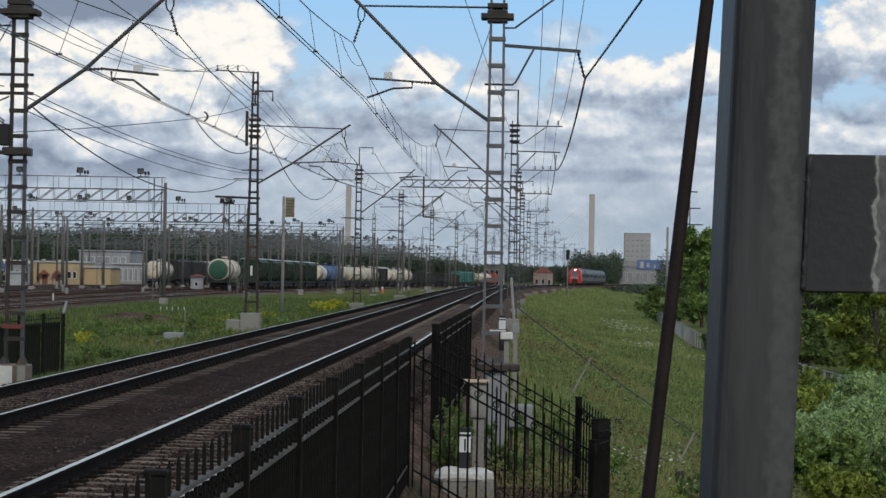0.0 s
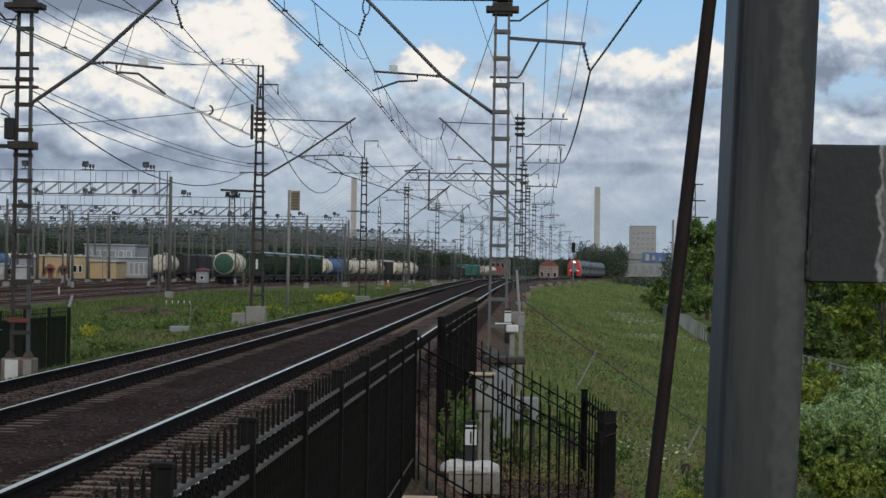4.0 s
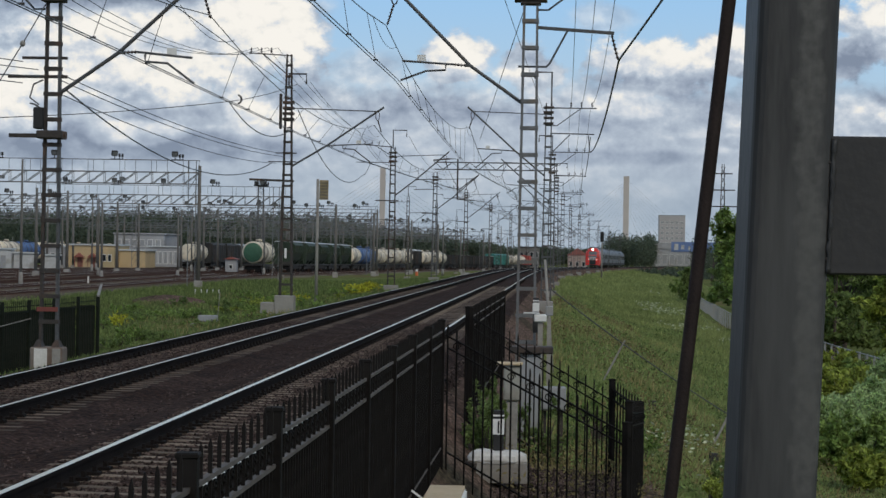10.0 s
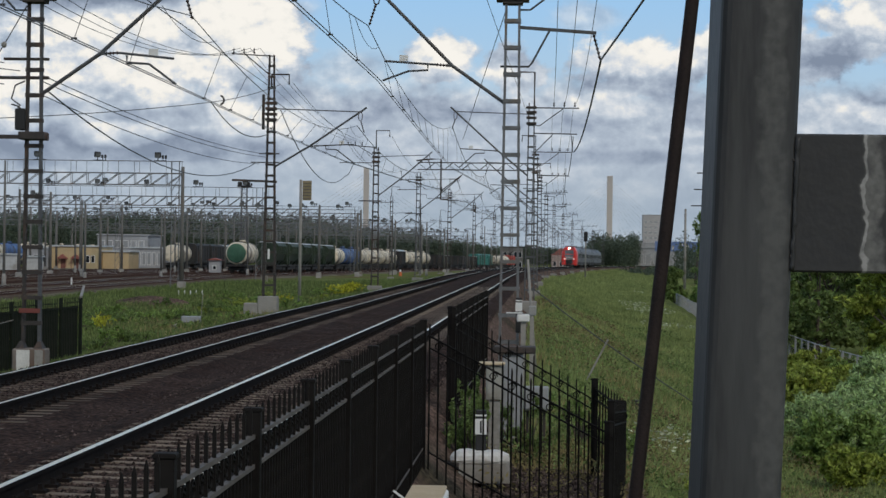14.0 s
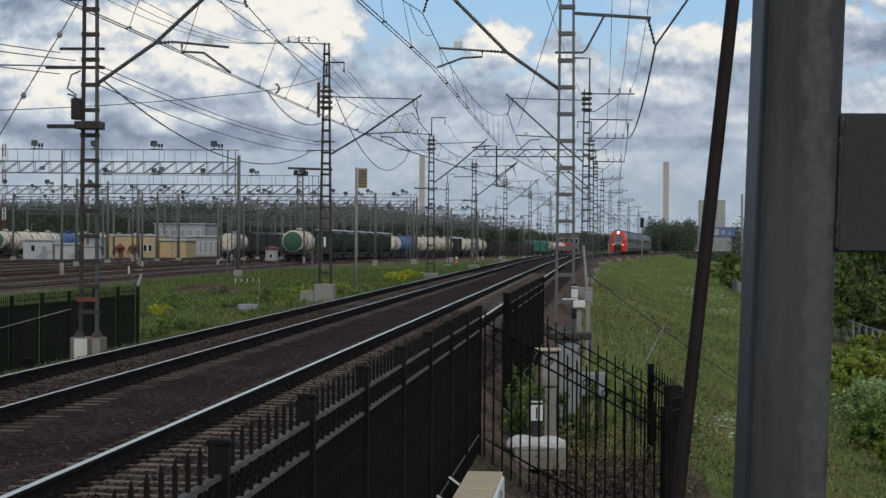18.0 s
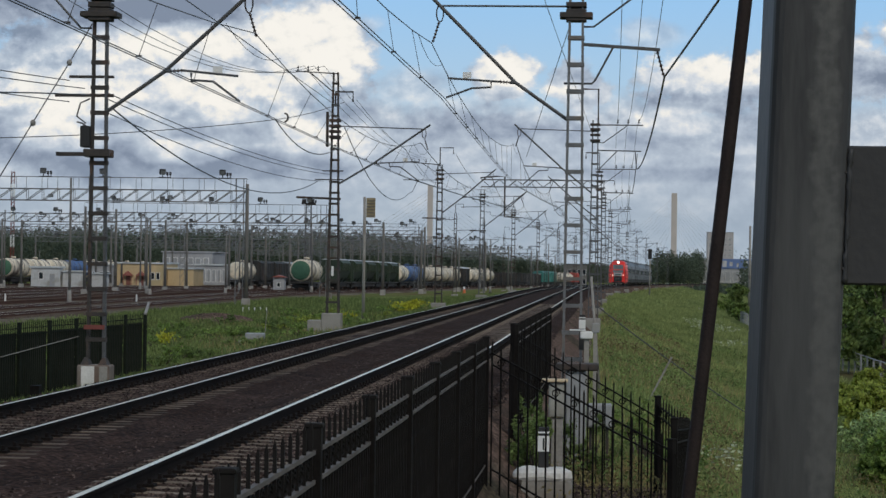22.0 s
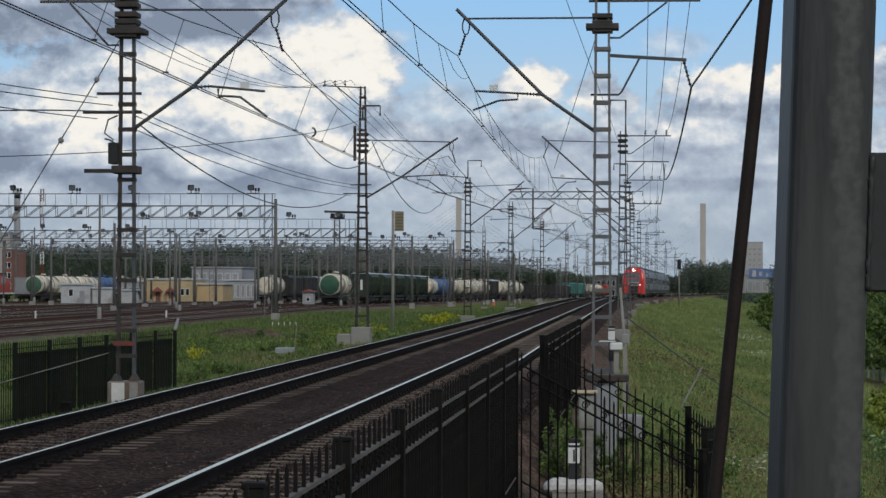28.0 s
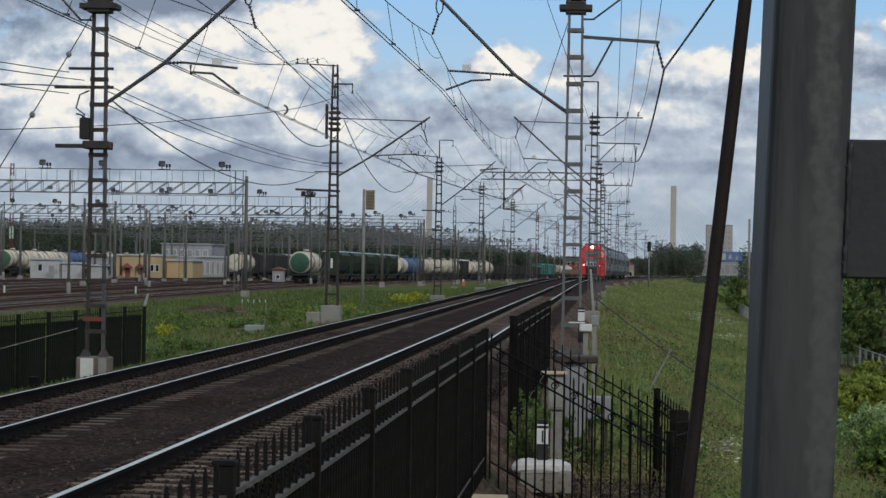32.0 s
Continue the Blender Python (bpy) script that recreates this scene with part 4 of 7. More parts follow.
    # next two masts
    m = mast(-12.58, 106, -0.05, 11.0, 0.53, 0.2, RUSTY, "dark lattice catenary mast on a stepped concrete block", 22)
    bracket(m, 1, 5.9, 3.9, 8.45, 8.55, 6.08, 0.36)
    hang_left[106] = Vector((-8.65, 106, 7.77))
    clamp_rings(m, 0.3, (8.55, 8.3, 8.05, 8.8))
    part("side_plate", Geo().cbox(-0.42, -0.3, -0.1, 0.1, 7.6, 9.2, 0.02), RUSTY, m)
    part("crossarm", Geo().beam((-1.85, 0, 11.05), (0.05, 0, 10.95), 0.05, 0.05), RUSTY, m)
    part("strut", Geo().beam((-1.2, 0, 11.0), (-0.1, 0, 10.1), 0.05, 0.05), RUSTY, m)
    pin_row(m, 11.05, (-1.75, -1.28, -0.82))
    goose_neck(m, 1, 9.5, 0.62, 0.8)
    part("crossarm", Geo().beam((-1.75, 0, 5.28), (0.3, 0, 5.22), 0.09, 0.1), RUSTY, m, "heavy dark lower crossarm")
    part("crossarm", Geo().beam((-0.55, 0, 6.5), (0.4, 0, 6.5), 0.05, 0.05), RUSTY, m)
    part("crossarm", Geo().beam((-0.9, 0, 6.1), (0.4, 0, 6.1), 0.05, 0.05), RUSTY, m)
    part("marker_plate", Geo().box(-0.05, 0.05, -0.32, -0.31, 1.7, 2.15), WHITE, m, "small white plate")
    g = Geo().cbox(-13.04, -12.17, 105.5, 106.5, -1.2, -0.05, 0.03)
    g.cbox(-13.68, -13.05, 105.5, 106.5, -1.2, -0.37, 0.03)
    solid("mast_foundation", g, CONCRETE, "stepped pale concrete foundation block", "foundation", "mast foundations")
    m = mast(-0.85, 125, -0.5, 10.6, 0.5, 0.26, GREY_STEEL, "grey lattice catenary mast with bent switch arm", 18)
    bracket(m, -1, 6.7, 3.9, 10.1, 10.0, 7.1, 0.34)
    hang_right[125] = Vector((-5.082, 125, 8.8))
    clamp_rings(m, 0.34, (9.5, 9.8, 10.1, 10.35))
    part("goose_neck", Geo().path([(0.15, 0, 10.3), (0.15, 0, 12.25), (-0.75, 0, 12.25), (-0.75, 0, 11.9)], 0.055, 6), RUSTY, m, "dark bent switch arm")
    three_wire_arm(m, 1, 10.34, -0.3, 2.55, 0.95)
    part("feeder_arm", Geo().beam((0.1, 0, 8.98), (2.45, 0, 8.95), 0.08, 0.06), GREY_STEEL, m)
    part("strut", Geo().beam((0.15, 0, 7.9), (1.15, 0, 8.92), 0.05, 0.05), GREY_STEEL, m)
    foot(-0.85, 125, -1.9, -0.5, 0.4)
    # the rows that run on to the curve
    rng = random.Random(11)
    for y in LEFT_Y[2:]:
        m = mast(-12.1, y, -0.4, 9.8, 0.48, 0.3, RUSTY if y % 2 else GREY_STEEL, "weathered lattice catenary mast with a sloping bracket", 15)
        hang_left[y] = m.location + bracket(m, 1, 6.4, 3.5, 9.3, 9.15, 6.9, 0.42, False)
        clamp_rings(m, 0.36, (8.8, 9.1, 9.4))
        if y != 218:
            goose_neck(m, 1, 9.7, 1.3, 0.95)
            part("crossarm", Geo().beam((-2.1, 0, 9.95), (0, 0, 9.8), 0.06, 0.06), RUSTY, m)
            part("strut", Geo().beam((-1.3, 0, 9.9), (0, 0, 9.1), 0.04, 0.04), RUSTY, m)
            pin_row(m, 9.95, (-2.0, -1.5, -1.0))
            part("crossarm", Geo().beam((-2.6, 0, 8.7), (0.2, 0, 8.7), 0.05, 0.05), RUSTY, m)
        else:
            part("crossarm", Geo().beam((-2.0, 0, 8.2), (0, 0, 8.25), 0.06, 0.06), RUSTY, m)
        part("crossarm", Geo().beam((-1.2, 0, 6.0), (0.4, 0, 6.0), 0.08, 0.08), RUSTY, m)
        foot(-12.1, y, -1.3, -0.4, 0.5)
    for y in RIGHT_Y[2:]:
        m = mast(-0.85, y, -0.7, 9.9 + rng.uniform(-0.5, 0.5), 0.5, 0.3, GREY_STEEL, "grey lattice catenary mast with crossarms", 16)
        hang_right[y] = m.location + bracket(m, -1, 6.6, 3.3, 9.4, 9.3, 7.1, 0.42, False)
        clamp_rings(m, 0.34, (8.7, 9.3, 9.7, 10.0))
        three_wire_arm(m, 1, 10.2, -0.3, 2.6, 1.0)
        goose_neck(m, 1 if rng.random() < 0.5 else -1, 9.9, 1.5, 1.0)
        part("feeder_arm", Geo().beam((0.1, 0, 8.5), (2.5, 0, 8.45), 0.08, 0.06), GREY_STEEL, m)
        part("crossarm", Geo().beam((-0.9, 0, 7.5), (0.6, 0, 7.5), 0.06, 0.06), GREY_STEEL, m)
        foot(-0.85, y, -1.9, -0.7, 0.45)
    # slim masts of the loop line between the main tracks and the yard
    for k, y in enumerate((300, 368, 430, 500, 560, 630, 700)):
        m = mast(-21 - (k % 3) * 1.5, y, -1.2, 10.4 + (k % 2), 0.44, 0.28, RUSTY, "slim dark lattice mast with a bent switch arm beside the yard", 16)
        goose_neck(m, 1, 10.3 + (k % 2), 1.3, 1.0)
        part("crossarm", Geo().beam((-1.9, 0, 9.6), (0.3, 0, 9.6), 0.06, 0.06), RUSTY, m)
        part("crossarm", Geo().beam((-0.4, 0, 8.2), (2.6, 0, 8.3), 0.06, 0.06), RUSTY, m)
        part("strut", Geo().beam((0.2, 0, 6.6), (2.4, 0, 8.2), 0.06, 0.06), RUSTY, m)
        pin_row(m, 9.65, (-1.8, -1.3, -0.8))
        foot(-21 - (k % 3) * 1.5, y, -1.9, -1.2, 0.4)


masts()


# ---- wires ----
def sagging(p, q, sag, n=10):
    p, q = Vector(p), Vector(q)
    return [p.lerp(q, k / n) - Vector((0, 0, sag * 4 * (k / n) * (1 - k / n))) for k in range(n + 1)]


def catenary(hangs, contacts, first, label):
    """Messenger, two contact wires and droppers over one track; contacts: its places at the masts."""
    c = thing("overhead_line", label, "overhead line", "overhead lines")
    ys = sorted(hangs)
    pts = [Vector(first[0])] + [hangs[y] for y in ys]
    low = [Vector(first[1])] + [contacts[y] for y in ys]
    for i, (p, q) in enumerate(zip(pts, pts[1:])):
        near = p.y < 100
        n = 10
        curve = sagging(p, q, 1.0, n)
        part("messenger_wire", Geo().path(curve, 0.012 if near else 0.018, 5), WIRE, c)
        a, b = low[i], low[i + 1]
        for s in (-0.045, 0.045):
            part("contact_wire", Geo().path([a + Vector((s, 0, 0)), a.lerp(b, 0.5) + Vector((s, 0, -0.05)), b + Vector((s, 0, 0))], 0.011 if near else 0.015, 5), WIRE, c)
        for k in range(1, n):
            part("dropper", Geo().tube(curve[k], a.lerp(b, k / n), 0.007, n=4), WIRE, c)
            if near:
                part("wire_clamp", Geo().cbox(-0.05, 0.05, -0.02, 0.02, -0.01, 0.025, 0.004), RUSTY, c, m=Matrix.Translation(a.lerp(b, k / n)))
        part("stitch_wire", Geo().path(sagging(q + Vector((0, -4, -0.2)), q + Vector((0, 4, -0.2)), 0.3, 6), 0.008, 4), WIRE, c)


def build_catenaries():
    left = {52: Vector((-8.391, 52, 5.766)), 106: Vector((-9.2, 106, 6.15))}
    for i, y in enumerate(LEFT_Y[2:]):
        left[y] = at(-8.0 + (0.3 if i % 2 == 0 else -0.4), y, 6.5)
    right = {60: Vector((-4.326, 60, 6.482)), 125: Vector((-5.12, 125, 6.6))}
    for i, y in enumerate(RIGHT_Y[2:]):
        right[y] = at(-3.9 + (0.3 if i % 2 == 0 else -0.4), y, 6.5)
    catenary(hang_left, left, ((-8.1, -4, 7.5), (-8.05, -4, 5.75)), "weathered contact and messenger wires over the far main track")
    catenary(hang_right, right, ((-3.94, -6, 8.0), (-4.466, -6, 6.19)), "weathered contact and messenger wires over the near main track")


build_catenaries()


def wire(points, label="dark sagging overhead wire", r=0.013, name="overhead_wire"):
    solid(name, Geo().path(points, r * 0.95, 5), WIRE, label, "wire", "overhead wires")


def feeders():
    # three wires on the pin insulators beside the embankment
    for k in (0.47, 0.69, 0.91):
        x = 2.5 * k - 0.9
        pts = sagging((x + 0.1, -5, 9.6), (x, 60, 9.55), 0.5) + sagging((x, 60, 9.55), at(x + 0.05, 125, 10.05), 0.9)[1:]
        for a, b in zip(RIGHT_Y[1:6], RIGHT_Y[2:7]):
            pts += sagging(at(x, a, 10.05 if a == 125 else 9.8), at(x, b, 9.8), 1.0)[1:]
        wire(pts, "thin dark line wire on pin insulators", 0.011)
    # the heavy feeder, slung from the arm insulator
    low = Vector((1.38, 60.3, 7.08))
    wire(sagging((4.36, 20, 9.7), low, 0.12), "heavy twisted feeder cable hung from a mast arm", 0.03)
    wire(sagging(low, at(1.36, 125, 7.5), 0.62, 14) + [at(1.3, 125.3, 8.4)], "heavy sagging feeder cable between two masts", 0.03)
    for k in (0.35, 0.62):
        p = Vector((4.36, 20, 9.7)).lerp(low, k) - Vector((0, 0, 0.12 * 4 * k * (1 - k)))
        solid("cable_clamp", Geo().lathe([(0.02, -0.1), (0.06, -0.04), (0.06, 0.04), (0.02, 0.1)], Matrix.Translation(p), 6), RUSTY, "small dark clamp on a feeder cable", "clamp", "cable clamps")
    for i, y in enumerate(RIGHT_Y[1:5]):
        wire(sagging(at(1.4, y, 8.3), at(1.4, RIGHT_Y[i + 2], 7.9), 0.9, 8), "heavy sagging feeder cable along the masts", 0.025)
    # line wires on the far side masts
    for x, x2 in ((-13.33, -14.05), (-12.88, -13.58), (-12.42, -13.12)):
        pts = sagging((x + 0.3, 0, 8.9), (x, 52, 8.72), 0.4) + sagging((x, 52, 8.72), (x2, 106, 11.25), 1.1)[1:] + sagging((x2, 106, 11.25), at(x2 + 0.2, 165, 9.8), 0.8)[1:]
        wire(pts, "thin dark line wire along the masts", 0.011)
    wire(sagging((-6.2, 15, 6.2), (-12.1, 104, 9.15), 0.0, 8), "long sagging wire over the far track", 0.013)
    for dz in (0.0, 0.14):
        wire(sagging((-11.35, 52, 5.95 - dz), (-12.7, 106, 6.42 - dz), 0.3, 14), "slack wire between two masts", 0.013)
    wire(sagging((-11.35, 52, 5.5), (-13.1, 106, 5.98), 0.35, 14), "slack wire between two masts", 0.013)
    wire(sagging((-11.21, 52, 5.59), (-13.3, 106, 6.0), 1.14, 16), "heavy wire sagging between two masts", 0.02)
    for x, z, z2 in ((-12.15, 6.2, 5.05), (-11.8, 6.02, 4.9), (-12.15, 5.72, 4.7)):
        wire(sagging((x, 51.8, z), (-10.9, 28, z2), 0.05, 8), "wire leading from a mast crossarm over the railing", 0.012)
    wire(sagging((-11.7, 52, 5.88), (-10.9, 28, 4.0), -0.1, 8), "heavy cable leading from the mast switch", 0.016)
    # cross wire with its loop and arcing horn
    knot = Vector((-13.3, 92, 7.89))
    wire(sagging((-21.5, 60, 5.25), knot, 0.25, 12), "cross wire over the grass strip", 0.016)
    wire(sagging(knot, (-12.2, 106, 9.6), 0.1, 6), "cross wire tied to the dark mast", 0.016)
    wire(sagging(knot, (-12.4, 105.6, 7.5), 0.75, 12), "drooping jumper cable near the mast", 0.024)
    ring = Geo().path([knot + Vector((0.33 + 0.14 * math.sin(t), 0.2, 0.1 + 0.17 * math.cos(t))) for t in [0.45 * k for k in range(8)]], 0.04, 6)
    solid("arcing_horn", ring, RUSTY, "dark curled arcing horn on a cross wire", "fitting")
    wire(sagging((-12.15, 106, 8.44), (-13.7, 158, 7.1), 1.54, 14) + [(-13.7, 161, 7.35), at(-13.65, 165, 8.3)], "drooping jumper cable between masts", 0.024)
    wire(sagging((-11.6, 106, 9.7), (-11.0, 125, 8.4), 0.2, 6) + sagging((-11.0, 125, 8.4), at(-11.3, 165, 8.9), 1.2, 10)[1:], "thin jumper wire from the switch arm", 0.012)
    wire(sagging(at(-11.0, 165, 10.2), at(-9.8, 213, 9.4), 1.3, 10), "thin jumper wire from the switch arm", 0.014)
    for a, b in zip(LEFT_Y[2:7], LEFT_Y[3:8]):
        for u in (-14.0, -13.3):
            wire(sagging(at(u, a, 9.8), at(u, b, 9.8), 1.1, 8), "thin dark line wire along the masts", 0.015)
    # stay cable down the embankment
    wire(sagging((-0.35, 66, 1.1), (5.2, 70, -2.75), 0.12, 8), "dark stay cable slung down the embankment", 0.02)
    wire([(-2.6, 60, 11.4), (-1.0, 125, 9.3)], "thin stay wire from the mast head", 0.012)
    wire([(-1.05, 60, 8.4), (-3.6, 100, 6.9)], "thin stay wire from the mast head", 0.012)


feeders()


# ---- yard gantries ----
LAMP_GLASS = material("floodlight glass", (0.12, 0.13, 0.14), (0.2, 0.21, 0.22), rough=0.2, bump=0)


def gantry(u0, u1, y, top, lamps=6, rail=True, group="yard gantries"):
    """A lattice cross-beam on two concrete posts."""
    a, b = at(u0, y, -1.5), at(u1, y, -1.5)
    o = thing("yard_gantry", "grey lattice portal gantry with floodlights over the freight yard", "gantry", group, Matrix.Translation(a))
    ln = u1 - u0
    for x in (0, ln):
        part("post", Geo().tube((x, 0, 0.6), (x, 0, top + 0.6), 0.2, 0.14, 8), POLE_GREY, o, smooth=True)
        part("footing", Geo().cbox(x - 0.34, x + 0.34, -0.34, 0.34, -0.4, 0.7, 0.05), CONCRETE, o)
    for yy in (-0.35, 0.35):
        for zz in (top, top - 1.0):
            part("chord", Geo().beam((0, yy, zz), (ln, yy, zz), 0.09, 0.09), GANTRY_GREY, o)
    g = Geo()
    n = round(ln / 1.35)
    for k in range(n):
        x0, x1 = ln * k / n, ln * (k + 1) / n
        for yy in (-0.35, 0.35):
            thin = 1.0 if y < 300 else 0.75
            g.beam((x0, yy, top - 1.0), (x1, yy, top), 0.06 * thin, 0.06 * thin)
            g.beam((x1, yy, top), (x1, yy, top - 1.0), 0.045 * thin, 0.045 * thin)
        g.beam((x1, -0.35, top), (x1, 0.35, top), 0.04, 0.04)
    tagged(part("lattice_web", g, GANTRY_GREY, o), kind="stuff")
    if rail:
        g = Geo()
        g.beam((0, -0.4, top + 1.05), (ln, -0.4, top + 1.05), 0.04, 0.04)
        g.beam((0, 0.4, top + 1.05), (ln, 0.4, top + 1.05), 0.04, 0.04)
        for k in range(n + 1):
            x = ln * k / n
            g.beam((x, -0.4, top), (x, -0.4, top + 1.05), 0.035, 0.035)
            if k % 2 == 0:
                g.beam((x + 0.3, 0.4, top), (x + 0.3, 0.4, top + 1.05), 0.035, 0.035)
        part("handrail", g, GANTRY_GREY, o)
        # lattice legs that stand beside the concrete post
        g = Geo()
        for x in (ln - 1.0, ln - 0.35):
            g.beam((x, 0.3, 0.2), (x, 0.3, top + 1.05), 0.07, 0.07)
        for k in range(8):
            z = 0.8 + k * (top - 1.2) / 8
            g.beam((ln - 1.0, 0.3, z), (ln - 0.35, 0.3, z + (top - 1.2) / 8), 0.045, 0.045)
        part("ladder", g, GANTRY_GREY, o)
    for k in range(lamps):
        x = ln * (k + 0.6) / lamps
        z = top + 1.05 if rail else top
        turn = Matrix.Translation((x, -0.5, z + 0.5)) @ pose(0, 0, 0, 24, 0, (-25, 15, -10, 30, 0)[k % 5])
        lamp = part("floodlight", Geo().cbox(-0.27, 0.27, -0.12, 0.14, -0.22, 0.24, 0.04), BLACK, o, m=turn)
        part("lens", Geo().box(-0.22, 0.22, -0.13, -0.122, -0.17, 0.19), LAMP_GLASS, lamp)
        part("lamp_stalk", Geo().beam((x, -0.42, z), (x, -0.42, z + 0.32), 0.07, 0.07).beam((x - 0.35, -0.42, z + 0.03), (x + 0.75, -0.42, z + 0.03), 0.08, 0.06), BLACK, o)
        for dx in (0.42, 0.68):
            if (k + round(dx * 10)) % 3:
                small = part("floodlight", Geo().cbox(x + dx - 0.09, x + dx + 0.09, -0.55, -0.38, z + 0.2, z + 0.5, 0.03), BLACK, o)
                part("stalk", Geo().beam((x + dx, -0.42, z), (x + dx, -0.42, z + 0.2), 0.05, 0.05), BLACK, small)
        if k % 2:
            lamp = part("floodlight", Geo().cbox(x + 0.5, x + 0.9, -0.65, -0.35, top - 0.75, top - 0.45, 0.03), BLACK, o)
            part("lens", Geo().box(x + 0.53, x + 0.87, -0.66, -0.652, top - 0.72, top - 0.48), LAMP_GLASS, lamp)
    return o


def gantries():
    gantry(-57.6, -31.4, 200, 10.0, 5)
    for i, (y, h) in enumerate(((253, 9.2), (306, 9.0), (360, 9.6), (417, 9.0), (470, 9.2), (530, 9.0), (600, 9.0))):
        gantry(-58 - (i % 2) * 2, -31, y, h, 5, i % 2 == 0)
        gantry(-86, -60 - (i % 2) * 2, y + 24, h + 0.3, 5, i % 2 == 1)
        if i % 2 == 0:
            gantry(-112, -88, y + 40, h, 4, False)
        if y > 280:
            gantry(-57, -29, y + 30, h - 0.4, 4, i % 2 == 1)
            gantry(-112 + (i % 3) * 3, -86, y + 14, h + 0.2, 4, False)
    # the portal over the main tracks
    a = at(-12.2, 213, 0)
    o = thing("main_line_gantry", "lattice cross-beam over the main tracks with a drop tube", "gantry", m=Matrix.Translation(a))
    g = Geo()
    ln = 11.6
    for yy in (-0.3, 0.3):
        g.beam((0.3, yy, 10.2), (ln, yy, 10.2), 0.08, 0.08)
        g.beam((0.3, yy, 9.55), (ln, yy, 9.55), 0.08, 0.08)
        for k in range(14):
            x = 0.3 + (ln - 0.3) * k / 14
            g.beam((x, yy, 9.55 if k % 2 else 10.2), (x + (ln - 0.3) / 14, yy, 10.2 if k % 2 else 9.55), 0.05, 0.05)
    part("cross_beam", g, GREY_STEEL, o)
    part("drop_tube", Geo().path([(0.2, -0.35, 10.35), (1.6, -0.35, 10.5), (2.45, -0.35, 10.5), (2.45, -0.35, 6.8)], 0.075), RUSTY, o)
    part("drop_brace", Geo().tube((2.45, -0.35, 7.6), (4.4, -0.35, 9.1), 0.045), RUSTY, o)
    part("drop_arm", Geo().tube((2.45, -0.35, 6.8), (4.1, -0.35, 6.75), 0.04), RUSTY, o)


gantries()


DULL_BOARD = material("weathered yellowed board", (0.24, 0.19, 0.11), (0.34, 0.275, 0.165), rough=0.8, scale=3, fine=18)


def lone_poles():
    rng = random.Random(4)
    base = thing("lighting_pole", "plain grey concrete pole with a pale foot in the yard", "pole", "yard poles", Matrix.Translation(at(-44.5, 190, -1.5)))
    part("shaft", Geo().tube((0, 0, 0), (0, 0, 10.6), 0.13, 0.085, 8), POLE_GREY, base, smooth=True)
    part("foot_band", Geo().tube((0, 0, 0), (0, 0, 1.3), 0.2, 0.16, 8), CONCRETE, base, "pale concrete foot", smooth=True)
    for u, y, s in ((-48, 240, 0.8), (-53, 262, 0.9), (-45, 268, 0.7), (-41, 310, 0.85), (-62, 300, 1), (-68, 330, 1), (-58, 350, 0.9), (-74, 360, 1), (-66, 400, 1), (-52, 410, 0.9),
                    (-80, 300, 1), (-90, 320, 0.9), (-97, 290, 1), (-47, 460, 1), (-60, 480, 1), (-75, 470, 1), (-35, 500, 0.9), (-40, 560, 1), (-55, 590, 1), (-25, 600, 0.9), (-20, 350, 0.8), (-19, 480, 0.9)):
        o = copy_thing(base, Matrix.Translation(at(u, y, -1.5 if u < -30 else -1.3)))
        o.scale = (1, 1, s * rng.uniform(0.92, 1.05))
    y = 560.0
    side = -0.40
    while side < -0.045:
        y = 560 + rng.uniform(0, 160)
        o = copy_thing(base, Matrix.Translation(Vector((side * y, y, -1.6 + fall(y)))))
        o.scale = (0.9, 0.9, rng.uniform(0.62, 0.95))
        side += rng.uniform(0.008, 0.017)
    # light tower
    o = thing("floodlight_tower", "slim lattice floodlight tower with a lamp cluster", "light tower", m=Matrix.Translation(at(-51.5, 375, -1.5)))
    g = Geo()
    for sx in (-0.5, 0.5):
        for sy in (-0.5, 0.5):
            g.beam((sx, sy, 0), (sx * 0.8, sy * 0.8, 14.2), 0.1, 0.1)
    for k in range(18):
        z = k * 0.78
        g.beam((-0.5, -0.5, z), (0.5, -0.5, z + 0.78), 0.06, 0.06)
        g.beam((-0.5, 0.5, z + 0.78), (0.5, 0.5, z), 0.06, 0.06)
    part("tower_frame", g, GREY_STEEL, o)
    part("lamp_cluster", Geo().cbox(-1.1, 1.1, -0.7, 0.7, 14.0, 14.25, 0.03).cbox(-1.0, -0.3, -0.8, -0.4, 14.25, 14.8, 0.03).cbox(0.3, 1.0, -0.8, -0.4, 14.25, 14.8, 0.03), BLACK, o)
    # sign board on its pole
    o = thing("track_sign", "tall pale pole with a yellowed lattice sign board", "sign", m=Matrix.Translation((-13.72, 130, -1.0)))
    part("pole", Geo().tube((0, 0, 0), (0, 0, 7.0), 0.09, 0.08, 8), CONCRETE, o, smooth=True)
    board = part("board", Geo().box(0.1, 0.6, -0.02, 0.02, 5.85, 6.95), DULL_BOARD, o, "yellowed slatted board")
    for k in range(6):
        part("slat", Geo().box(0.12, 0.58, -0.06, -0.021, 5.92 + k * 0.17, 5.96 + k * 0.17), POLE_GREY, board)
    part("pole_foot", Geo().cbox(-0.14, 0.14, -0.14, 0.14, -0.4, 0.2, 0.04), CONCRETE, o)


lone_poles()

